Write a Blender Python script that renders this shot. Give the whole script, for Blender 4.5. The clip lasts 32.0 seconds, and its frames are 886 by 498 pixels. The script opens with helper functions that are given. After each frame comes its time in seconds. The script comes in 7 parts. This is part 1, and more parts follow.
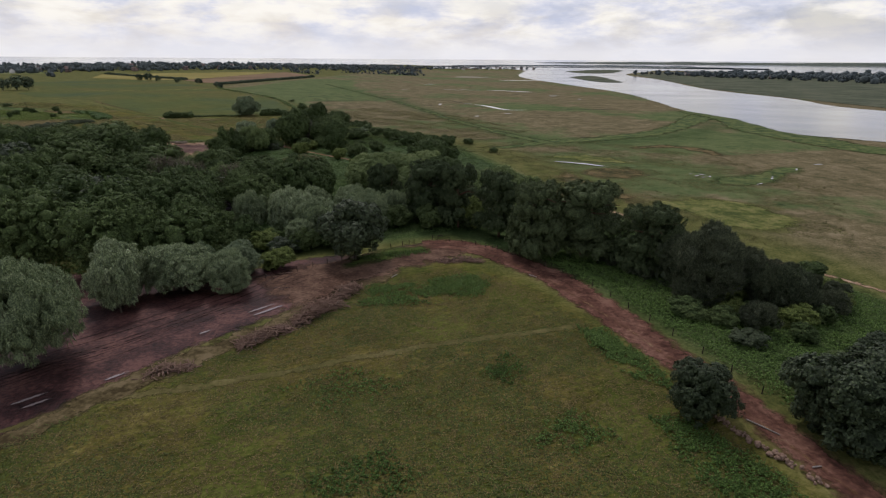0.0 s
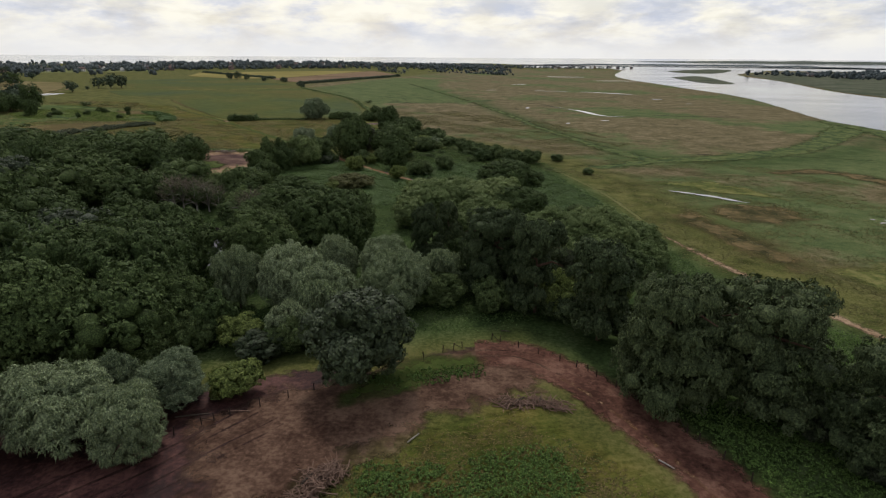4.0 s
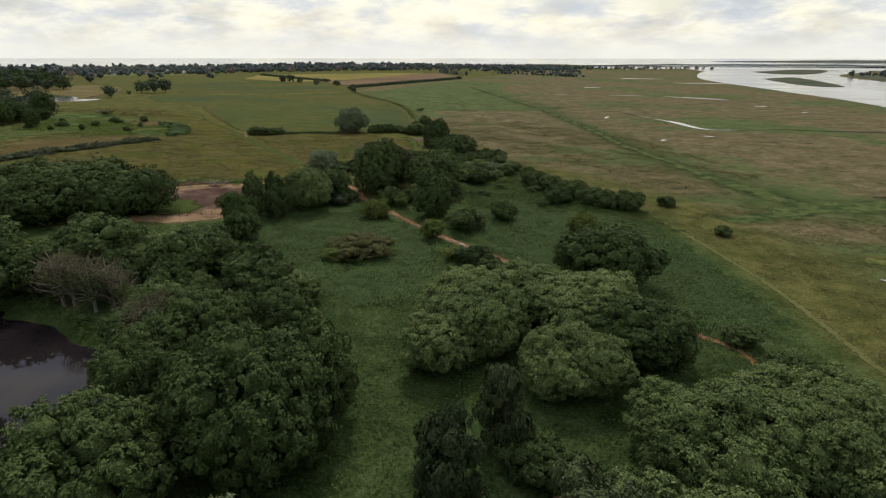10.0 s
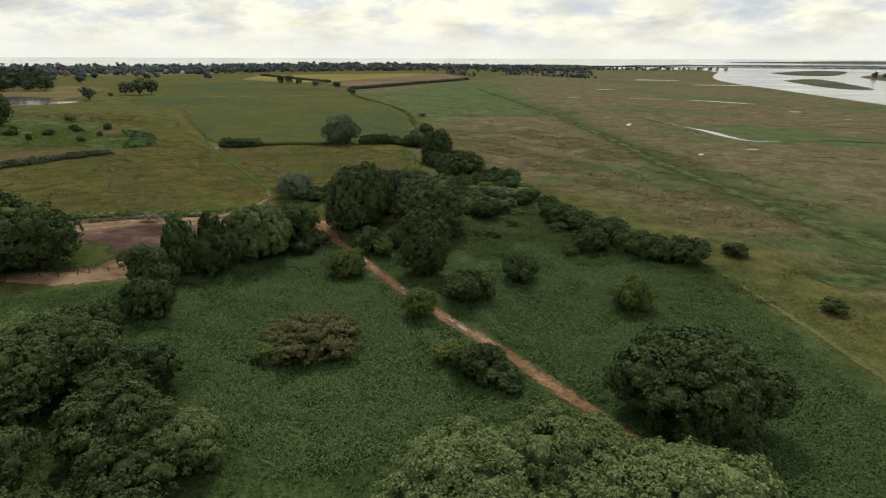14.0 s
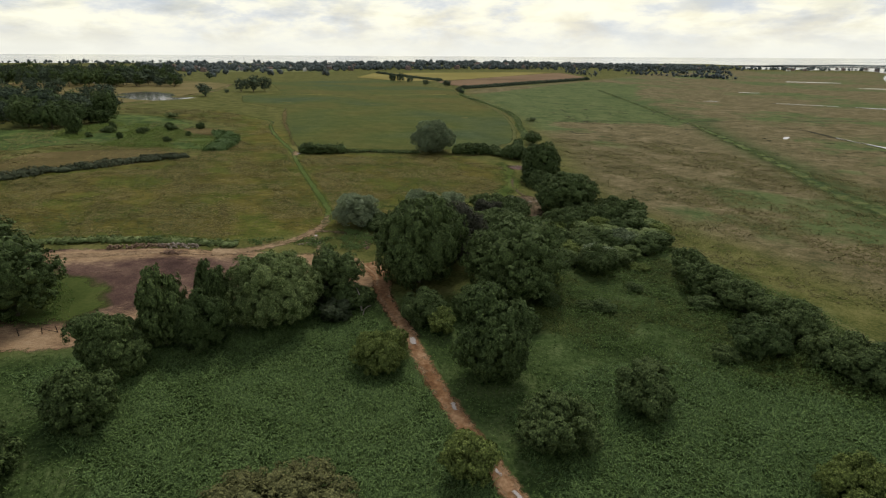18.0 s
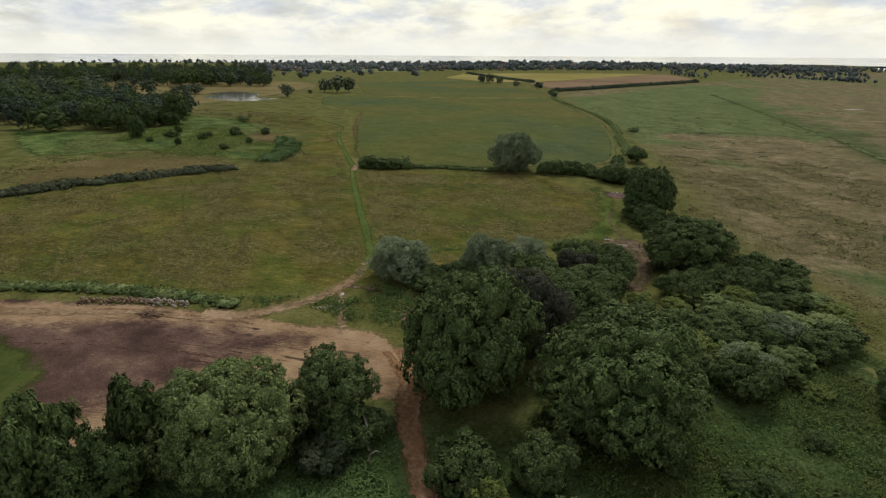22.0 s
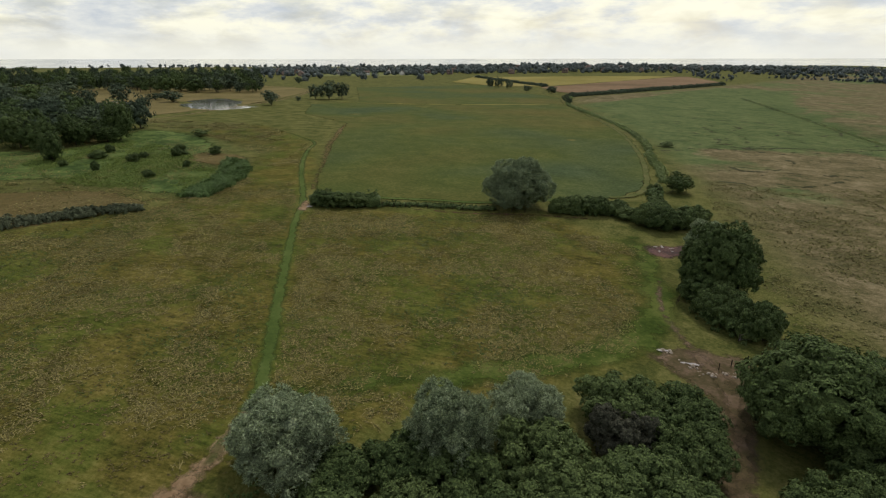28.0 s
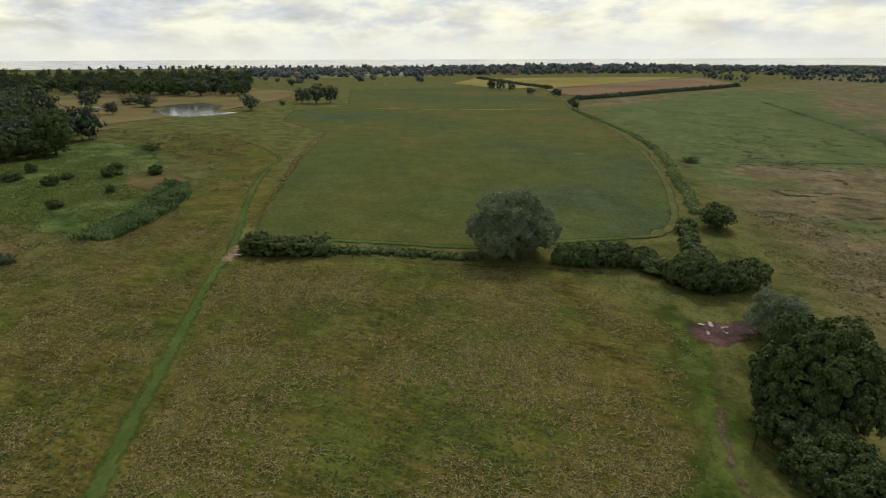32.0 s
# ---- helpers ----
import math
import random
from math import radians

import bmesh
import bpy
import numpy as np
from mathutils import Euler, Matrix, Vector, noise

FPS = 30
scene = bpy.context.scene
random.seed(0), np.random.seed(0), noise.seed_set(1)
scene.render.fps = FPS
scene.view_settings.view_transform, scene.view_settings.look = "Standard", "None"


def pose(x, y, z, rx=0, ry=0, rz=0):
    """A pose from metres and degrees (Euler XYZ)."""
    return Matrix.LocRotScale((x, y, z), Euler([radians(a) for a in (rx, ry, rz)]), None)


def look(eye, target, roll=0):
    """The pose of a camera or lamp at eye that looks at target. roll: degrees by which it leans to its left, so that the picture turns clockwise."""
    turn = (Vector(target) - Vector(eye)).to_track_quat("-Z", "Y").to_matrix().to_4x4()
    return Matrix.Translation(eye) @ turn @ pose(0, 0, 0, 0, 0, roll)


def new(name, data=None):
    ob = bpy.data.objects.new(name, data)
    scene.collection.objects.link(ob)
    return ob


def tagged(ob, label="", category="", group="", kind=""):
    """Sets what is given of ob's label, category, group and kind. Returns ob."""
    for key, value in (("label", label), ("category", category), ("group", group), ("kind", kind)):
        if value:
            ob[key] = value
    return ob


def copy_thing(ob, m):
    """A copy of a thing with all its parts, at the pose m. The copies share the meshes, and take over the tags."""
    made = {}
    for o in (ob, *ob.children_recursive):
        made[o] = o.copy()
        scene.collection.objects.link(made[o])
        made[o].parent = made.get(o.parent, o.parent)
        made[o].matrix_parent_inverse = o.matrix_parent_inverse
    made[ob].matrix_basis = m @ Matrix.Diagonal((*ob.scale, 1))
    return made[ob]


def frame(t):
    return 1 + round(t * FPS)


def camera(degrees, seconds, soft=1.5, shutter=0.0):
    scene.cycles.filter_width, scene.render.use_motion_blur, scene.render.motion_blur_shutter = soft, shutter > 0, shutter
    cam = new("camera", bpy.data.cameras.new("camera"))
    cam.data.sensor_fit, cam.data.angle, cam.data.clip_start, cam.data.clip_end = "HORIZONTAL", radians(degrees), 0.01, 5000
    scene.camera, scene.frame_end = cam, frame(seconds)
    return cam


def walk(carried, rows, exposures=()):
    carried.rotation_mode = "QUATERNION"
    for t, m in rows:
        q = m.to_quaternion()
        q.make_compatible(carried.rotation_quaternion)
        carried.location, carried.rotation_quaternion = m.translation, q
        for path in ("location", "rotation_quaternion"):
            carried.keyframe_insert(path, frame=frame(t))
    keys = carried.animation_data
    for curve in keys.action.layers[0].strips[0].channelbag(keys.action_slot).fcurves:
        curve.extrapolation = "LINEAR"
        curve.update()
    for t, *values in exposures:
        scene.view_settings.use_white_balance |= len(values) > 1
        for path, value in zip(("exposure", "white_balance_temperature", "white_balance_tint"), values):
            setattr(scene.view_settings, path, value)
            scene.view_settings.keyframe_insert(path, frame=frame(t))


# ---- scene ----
cam = camera(78.2, 32.0, 1.2)
METRES, EYE, TILT, LEAN, TURN = 310.0, 39.8, -0.65, 1.2, 0.0
ROWS = [
    (0.0, 0.0, 0.0, 0.0, 0.52, -18.55, -1.56),
    (0.5, 0.0023, 0.0172, 0.0001, 0.35, -18.56, -1.55),
    (1.0, 0.0044, 0.0349, 0.0004, 0.2, -18.55, -1.53),
    (1.5, 0.0057, 0.0529, 0.0008, 0.65, -18.57, -1.53),
    (2.0, 0.0065, 0.0712, 0.0012, 2.07, -18.63, -1.57),
    (2.5, 0.0068, 0.0897, 0.0017, 4.3, -18.72, -1.59),
    (3.0, 0.0063, 0.1085, 0.0019, 6.21, -18.79, -1.59),
    (3.5, 0.0052, 0.1276, 0.002, 8.46, -18.88, -1.66),
    (4.0, 0.0038, 0.1466, 0.0021, 9.57, -18.92, -1.66),
    (4.5, 0.0021, 0.1655, 0.0022, 10.91, -18.98, -1.64),
    (6.5, -0.0039, 0.2354, 0.003, 16.0, -19.11, -1.49),
    (7.0, -0.0074, 0.2531, 0.0032, 15.99, -19.09, -1.46),
    (7.5, -0.0111, 0.2708, 0.0032, 16.1, -19.08, -1.43),
    (8.0, -0.0146, 0.2887, 0.0033, 16.13, -19.07, -1.4),
    (8.5, -0.0182, 0.3062, 0.0035, 16.08, -19.04, -1.39),
    (9.0, -0.022, 0.3234, 0.0036, 16.06, -19.02, -1.39),
    (9.5, -0.0257, 0.3402, 0.0038, 16.06, -18.99, -1.39),
    (10.0, -0.0295, 0.3563, 0.0037, 16.04, -18.99, -1.37),
    (10.5, -0.0336, 0.3724, 0.0039, 15.99, -18.97, -1.37),
    (11.0, -0.0377, 0.3884, 0.0042, 15.99, -18.98, -1.39),
    (11.5, -0.0416, 0.4044, 0.0045, 16.01, -18.97, -1.43),
    (12.0, -0.045, 0.4204, 0.0046, 16.07, -18.97, -1.43),
    (12.5, -0.0484, 0.4362, 0.0047, 16.11, -18.98, -1.45),
    (13.0, -0.0516, 0.4518, 0.0049, 16.1, -18.98, -1.47),
    (13.5, -0.0547, 0.4672, 0.005, 16.07, -18.99, -1.47),
    (14.0, -0.0578, 0.4824, 0.005, 16.85, -19.01, -1.5),
    (14.5, -0.0606, 0.4974, 0.0049, 19.55, -19.12, -1.52),
    (16.5, -0.073, 0.5574, 0.0055, 23.34, -19.27, -1.62),
    (17.0, -0.0766, 0.5721, 0.005, 24.79, -19.33, -1.61),
    (17.5, -0.0807, 0.5866, 0.0046, 26.47, -19.41, -1.65),
    (18.0, -0.0852, 0.601, 0.0046, 28.69, -19.49, -1.66),
    (18.5, -0.0901, 0.6151, 0.0046, 30.94, -19.58, -1.67),
    (19.0, -0.0955, 0.629, 0.0048, 32.94, -19.65, -1.65),
    (19.5, -0.1014, 0.6423, 0.0049, 34.52, -19.71, -1.69),
    (20.0, -0.1073, 0.6554, 0.0049, 36.07, -19.77, -1.67),
    (20.5, -0.1138, 0.6682, 0.0049, 37.26, -19.81, -1.68),
    (21.0, -0.1205, 0.6803, 0.0051, 37.71, -19.81, -1.67),
    (21.5, -0.1271, 0.6922, 0.0052, 37.94, -19.8, -1.65),
    (22.0, -0.1338, 0.7039, 0.0053, 38.05, -19.77, -1.65),
    (22.5, -0.1404, 0.7156, 0.005, 38.2, -19.73, -1.61),
    (23.0, -0.147, 0.7274, 0.005, 38.43, -19.73, -1.58),
    (23.5, -0.1533, 0.7391, 0.005, 38.66, -19.69, -1.55),
    (24.0, -0.1593, 0.7509, 0.0048, 38.86, -19.68, -1.54),
    (24.5, -0.1653, 0.7626, 0.0045, 38.94, -19.65, -1.49),
    (25.0, -0.1714, 0.7742, 0.0041, 38.99, -19.61, -1.46),
    (25.5, -0.1776, 0.7858, 0.004, 39.04, -19.6, -1.45),
    (27.5, -0.2035, 0.8335, 0.0027, 39.28, -19.52, -1.32),
    (28.0, -0.2102, 0.8459, 0.0027, 39.34, -19.49, -1.28),
    (28.5, -0.217, 0.8584, 0.0028, 39.38, -19.49, -1.27),
    (29.0, -0.2238, 0.8708, 0.0028, 39.45, -19.46, -1.24),
    (29.5, -0.2305, 0.8833, 0.003, 39.51, -19.48, -1.23),
    (30.0, -0.2373, 0.8957, 0.003, 39.56, -19.46, -1.2),
    (30.5, -0.2442, 0.9083, 0.0032, 39.63, -19.47, -1.19),
    (31.0, -0.2512, 0.9209, 0.0033, 39.69, -19.48, -1.18),
    (31.5, -0.2579, 0.9333, 0.0035, 39.76, -19.48, -1.17),
    (32.0, -0.2644, 0.9459, 0.0037, 39.83, -19.46, -1.13),
]
walk(cam, [(t, pose(0, 0, EYE, TILT, LEAN, TURN) @ pose(METRES * x, METRES * y, METRES * z, 90 + pitch, roll, yaw)) for t, x, y, z, yaw, pitch, roll in ROWS],
     exposures=[(0.0, -0.1, 5950, 20.0), (4.0, -0.05, 6150, 15.0), (9.0, 0.0, 6400, 11.0), (13.0, 0.05, 6450, 8.0), (23.0, 0.04, 6450, 9.0), (32.0, -0.05, 6450, 8.0)])

# ---- world, sun, exposure ----
world = bpy.data.worlds.new("world")
scene.world = world
world.use_nodes = True
SUN_AZ, SUN_EL = 18.0, 52.0  # degrees to the left of +y, and above the horizon


def node(tree, kind, **values):
    """A shader node with some of its settings and inputs."""
    n = tree.nodes.new("ShaderNode" + kind)
    for key, value in values.items():
        if key in n.inputs:
            n.inputs[key].default_value = value
    return n


def wire(tree, *pairs):
    for a, b in pairs:
        tree.links.new(a, b)


def maths(tree, op, a, b=None, c=None, clamp=False):
    n = tree.nodes.new("ShaderNodeMath")
    n.operation, n.use_clamp = op, clamp
    for k, v in enumerate((a, b, c)):
        if v is None:
            continue
        if isinstance(v, (int, float)):
            n.inputs[k].default_value = v
        else:
            tree.links.new(v, n.inputs[k])
    return n.outputs[0]


def ramp(tree, fac, stops):
    n = tree.nodes.new("ShaderNodeValToRGB")
    while len(n.color_ramp.elements) < len(stops):
        n.color_ramp.elements.new(0.5)
    for e, (p, c) in zip(n.color_ramp.elements, stops):
        e.position, e.color = p, (*c, 1) if len(c) == 3 else c
    tree.links.new(fac, n.inputs[0])
    return n.outputs[0]


def blend(tree, fac, a, b, mode="MIX"):
    n = tree.nodes.new("ShaderNodeMix")
    n.data_type, n.blend_type = "RGBA", mode
    for k, v in ((0, fac), (6, a), (7, b)):
        if isinstance(v, (int, float)):
            n.inputs[k].default_value = v
        elif isinstance(v, tuple):
            n.inputs[k].default_value = (*v, 1)
        else:
            tree.links.new(v, n.inputs[k])
    return n.outputs[2]


wt = world.node_tree
wt.nodes.clear()
sky = wt.nodes.new("ShaderNodeTexSky")
sky.sky_type, sky.sun_disc = "NISHITA", False
sky.sun_elevation, sky.sun_rotation = radians(SUN_EL), radians(-SUN_AZ)
sky.air_density, sky.dust_density = 1.0, 3.0
wco = wt.nodes.new("ShaderNodeTexCoord")
wsp = wt.nodes.new("ShaderNodeSeparateXYZ")
wire(wt, (wco.outputs["Generated"], wsp.inputs[0]))
wcb = wt.nodes.new("ShaderNodeCombineXYZ")
wire(wt, (wsp.outputs[0], wcb.inputs[0]), (wsp.outputs[1], wcb.inputs[1]), (maths(wt, "MULTIPLY", wsp.outputs[2], 3.2), wcb.inputs[2]))
cloud = node(wt, "TexNoise", Scale=8.0, Detail=9.0, Roughness=0.58, Distortion=0.3)
wire(wt, (wcb.outputs[0], cloud.inputs["Vector"]))
cover_sky = ramp(wt, cloud.outputs["Fac"], [(0.38, (0, 0, 0)), (0.55, (1, 1, 1))])
thick = node(wt, "TexNoise", Scale=7.0, Detail=9.0, Roughness=0.60)
wire(wt, (wcb.outputs[0], thick.inputs["Vector"]))
shade = ramp(wt, thick.outputs["Fac"], [(0.43, (1.08, 1.04, 0.84)), (0.50, (0.95, 0.93, 0.82)), (0.55, (0.80, 0.81, 0.79)), (0.64, (0.62, 0.66, 0.71))])
clear = blend(wt, 1.0, sky.outputs[0], (0.10, 0.10, 0.10), "MULTIPLY")
above = blend(wt, maths(wt, "MULTIPLY_ADD", cover_sky, 0.45, 0.50), clear, shade)
low = ramp(wt, wsp.outputs[2], [(0.012, (1, 1, 1)), (0.060, (0, 0, 0))])
full = blend(wt, maths(wt, "MULTIPLY", low, 0.85), above, (0.90, 0.89, 0.81))
dome = ramp(wt, wsp.outputs[2], [(0.12, (1, 1, 1)), (0.45, (0.70, 0.72, 0.81))])
full = blend(wt, 1.0, full, dome, "MULTIPLY")
bg = node(wt, "Background", Strength=1.0)
wout = wt.nodes.new("ShaderNodeOutputWorld")
wire(wt, (full, bg.inputs[0]), (bg.outputs[0], wout.inputs[0]))

sun = new("sun", bpy.data.lights.new("sun", "SUN"))
sun.data.energy, sun.data.angle, sun.data.color = 1.9, radians(11), (1.0, 0.93, 0.80)
sun.matrix_world = look((0, 0, 0), (sin_az := math.sin(radians(SUN_AZ)) * math.cos(radians(SUN_EL)), -math.cos(radians(SUN_AZ)) * math.cos(radians(SUN_EL)), -math.sin(radians(SUN_EL))))

# ---- materials ----


def surface(name, rough=0.8, spec=0.25):
    m = bpy.data.materials.new(name)
    m.use_nodes = True
    t = m.node_tree
    p = t.nodes["Principled BSDF"]
    p.inputs["Roughness"].default_value = rough
    p.inputs["Specular IOR Level"].default_value = spec
    co = t.nodes.new("ShaderNodeTexCoord").outputs["Object"]
    return m, t, p, co


def grain(t, co, scale, detail=4.0, rough=0.55, stretch=None):
    n = node(t, "TexNoise", Scale=scale, Detail=detail, Roughness=rough)
    if stretch:
        mp = t.nodes.new("ShaderNodeMapping")
        mp.inputs["Scale"].default_value = stretch
        wire(t, (co, mp.inputs[0]))
        co = mp.outputs[0]
    wire(t, (co, n.inputs["Vector"]))
    return n.outputs["Fac"]


def drawn_out(t, co, scale, turn, long_, detail=5.0, rough=0.65):
    """Noise drawn out along one heading of the plan, in degrees."""
    mp = t.nodes.new("ShaderNodeMapping")
    mp.vector_type = "TEXTURE"
    mp.inputs["Rotation"].default_value = (0, 0, radians(turn))
    mp.inputs["Scale"].default_value = (long_, 1, 1)
    wire(t, (co, mp.inputs[0]))
    return grain(t, mp.outputs[0], scale, detail, rough)


def relief(t, p, height, strength, dist):
    b = node(t, "Bump", Strength=strength, Distance=dist)
    wire(t, (height, b.inputs["Height"]), (b.outputs[0], p.inputs["Normal"]))


def fringe(m, t, p, co, softness, wander, scale):
    """Lets a laid surface run out raggedly where its 'edge' attribute falls below nothing."""
    at = t.nodes.new("ShaderNodeAttribute")
    at.attribute_name = "edge"
    ragged = maths(t, "MULTIPLY", maths(t, "SUBTRACT", grain(t, co, scale, 6.0, 0.65), 0.5), wander * 2)
    mask = maths(t, "DIVIDE", maths(t, "ADD", at.outputs["Fac"], ragged), softness, clamp=True)
    mix, clear_ = t.nodes.new("ShaderNodeMixShader"), t.nodes.new("ShaderNodeBsdfTransparent")
    out = t.nodes["Material Output"]
    wire(t, (mask, mix.inputs[0]), (clear_.outputs[0], mix.inputs[1]), (p.outputs[0], mix.inputs[2]), (mix.outputs[0], out.inputs[0]))


def earth(name, stops, scale, fine, rough=0.85, edge=None, bump=0.5, turn=None, spec=0.03):
    """Soil or turf: a colour ramp over broad noise, broken by fine noise."""
    m, t, p, co = surface(name, rough, spec)
    broad = grain(t, co, scale, 5.0, 0.6)
    small = grain(t, co, fine, 5.0, 0.7) if turn is None else drawn_out(t, co, fine, turn, 9.0, 6.0, 0.72)
    f = maths(t, "ADD", maths(t, "MULTIPLY", broad, 0.55), maths(t, "MULTIPLY", small, 0.45))
    wire(t, (ramp(t, f, stops), p.inputs["Base Color"]))
    relief(t, p, small, bump, 0.12)
    if edge:
        fringe(m, t, p, co, *edge)
    return m


def ground_material():
    m, t, p, co = surface("ground_turf", 0.95, 0.02)
    at = t.nodes.new("ShaderNodeAttribute")
    at.attribute_name = "cover"
    sep = t.nodes.new("ShaderNodeSeparateColor")
    wire(t, (at.outputs["Color"], sep.inputs[0]))
    wide, mid, fine = grain(t, co, 0.018, 5.0, 0.6), grain(t, co, 0.16, 5.0, 0.62), grain(t, co, 1.9, 5.0, 0.7)
    streak = grain(t, co, 0.075, 8.0, 0.66)
    lay = drawn_out(t, co, 1.5, 22, 5.0, 6.0, 0.75)
    both = maths(t, "ADD", maths(t, "MULTIPLY", mid, 0.5), maths(t, "MULTIPLY", fine, 0.5))
    base = ramp(t, both, [(0.40, (0.046, 0.056, 0.016)), (0.50, (0.094, 0.098, 0.029)), (0.60, (0.150, 0.140, 0.052))])
    lush = ramp(t, both, [(0.38, (0.018, 0.032, 0.011)), (0.50, (0.046, 0.072, 0.023)), (0.62, (0.096, 0.126, 0.050))])
    # Speckle contrast paints in the shadows between marsh tussocks
    speck = grain(t, co, 0.26, 12.0, 0.88)
    tone = maths(t, "ADD", maths(t, "MULTIPLY", streak, 0.25), maths(t, "ADD", maths(t, "MULTIPLY", speck, 0.55), maths(t, "MULTIPLY", fine, 0.20)))
    # Blue raised in both marsh ramps, which puts distance haze into the colour
    marsh_a = ramp(t, tone, [(0.40, (0.036, 0.043, 0.022)), (0.455, (0.088, 0.080, 0.038)), (0.51, (0.142, 0.116, 0.062)), (0.58, (0.225, 0.184, 0.112))])
    marsh_b = ramp(t, tone, [(0.40, (0.026, 0.045, 0.018)), (0.46, (0.070, 0.098, 0.036)), (0.53, (0.104, 0.126, 0.050)), (0.60, (0.155, 0.160, 0.078))])
    vein = node(t, "TexNoise", Scale=0.030, Detail=4.0, Roughness=0.55, Distortion=0.8)
    wire(t, (co, vein.inputs["Vector"]))
    vein = maths(t, "SUBTRACT", 1.0, maths(t, "DIVIDE", maths(t, "ABSOLUTE", maths(t, "SUBTRACT", vein.outputs["Fac"], 0.5)), 0.011), clamp=True)
    vein = maths(t, "MULTIPLY", vein, ramp(t, grain(t, co, 0.05, 3.0, 0.6), [(0.46, (0, 0, 0)), (0.56, (0.5, 0.5, 0.5))]))
    flush = maths(t, "ADD", maths(t, "MULTIPLY", wide, 0.55), maths(t, "MULTIPLY", grain(t, co, 0.05, 6.0, 0.7), 0.45))
    marsh = blend(t, ramp(t, maths(t, "ADD", flush, maths(t, "MULTIPLY", at.outputs["Alpha"], 0.5)), [(0.74, (0, 0, 0)), (0.84, (1, 1, 1))]), marsh_a, marsh_b)
    marsh = blend(t, vein, marsh, (0.034, 0.042, 0.016))
    straw = maths(t, "ADD", maths(t, "MULTIPLY", both, 0.62), maths(t, "MULTIPLY", lay, 0.38))
    hay_a = ramp(t, straw, [(0.41, (0.041, 0.040, 0.010)), (0.49, (0.094, 0.084, 0.020)), (0.56, (0.146, 0.122, 0.034)), (0.63, (0.205, 0.172, 0.060))])
    hay_b = ramp(t, straw, [(0.41, (0.034, 0.045, 0.009)), (0.50, (0.076, 0.090, 0.018)), (0.60, (0.124, 0.130, 0.032))])
    hay = blend(t, ramp(t, grain(t, co, 0.07, 5.0, 0.65), [(0.44, (0, 0, 0)), (0.58, (1, 1, 1))]), hay_a, hay_b)
    wob = maths(t, "MULTIPLY", maths(t, "SUBTRACT", mid, 0.5), 1.6)

    def mask(channel):
        v = maths(t, "ADD", sep.outputs[channel], maths(t, "MULTIPLY", wob, maths(t, "MULTIPLY", sep.outputs[channel], maths(t, "SUBTRACT", 1.0, sep.outputs[channel]))))
        return maths(t, "MULTIPLY", v, 1.0, clamp=True)

    c = blend(t, mask(1), base, marsh)
    c = blend(t, mask(2), c, hay)
    c = blend(t, mask(0), c, lush)
    wire(t, (c, p.inputs["Base Color"]))
    relief(t, p, both, 0.9, 0.5)
    return m


def leafy(name, dark, light, shine=0.06, gloss=0.65, through_=0.25, fine=5.5):
    """Foliage: colour varies leaf by leaf and tree by tree, and some light passes through."""
    m, t, p, co = surface(name, gloss, shine)
    geo, info = t.nodes.new("ShaderNodeNewGeometry"), t.nodes.new("ShaderNodeObjectInfo")
    f = maths(t, "ADD", maths(t, "MULTIPLY", geo.outputs["Random Per Island"], 0.52), maths(t, "MULTIPLY", info.outputs["Random"], 0.48))
    c = ramp(t, f, [(0.0, dark), (1.0, light)])
    fleck = grain(t, co, fine, 3.0, 0.75)
    c = blend(t, 1.0, c, ramp(t, fleck, [(0.36, (0.38, 0.40, 0.38)), (0.50, (0.90, 0.90, 0.88)), (0.62, (1.75, 1.70, 1.55))]), "MULTIPLY")
    wire(t, (c, p.inputs["Base Color"]))
    relief(t, p, fleck, 0.9, 0.10)
    tr, mix = t.nodes.new("ShaderNodeBsdfTranslucent"), node(t, "MixShader", Fac=through_)
    wire(t, (c, tr.inputs[0]), (p.outputs[0], mix.inputs[1]), (tr.outputs[0], mix.inputs[2]), (mix.outputs[0], t.nodes["Material Output"].inputs[0]))
    return m


def bark(name, dark, light):
    m, t, p, co = surface(name, 0.9, 0.15)
    f = grain(t, co, 6.0, 5.0, 0.65, (1, 1, 0.25))
    wire(t, (ramp(t, f, [(0.3, dark), (0.7, light)]), p.inputs["Base Color"]))
    relief(t, p, f, 0.6, 0.05)
    return m


def water(name, base, rough, ripple, dist, edge=None):
    m, t, p, co = surface(name, rough, 0.5)
    p.inputs["Base Color"].default_value = (*base, 1)
    p.inputs["IOR"].default_value = 1.33
    f = maths(t, "ADD", maths(t, "MULTIPLY", grain(t, co, 0.03, 3.0, 0.6), 0.6), maths(t, "MULTIPLY", grain(t, co, ripple, 3.0, 0.6), 0.4))
    wire(t, (ramp(t, grain(t, co, 0.012, 4.0, 0.6, (0.4, 1.4, 1)), [(0.40, (rough,) * 3), (0.62, (rough * 1.5,) * 3)]), p.inputs["Roughness"]))
    relief(t, p, f, 0.12, dist)
    if edge:
        fringe(m, t, p, co, *edge)
    return m


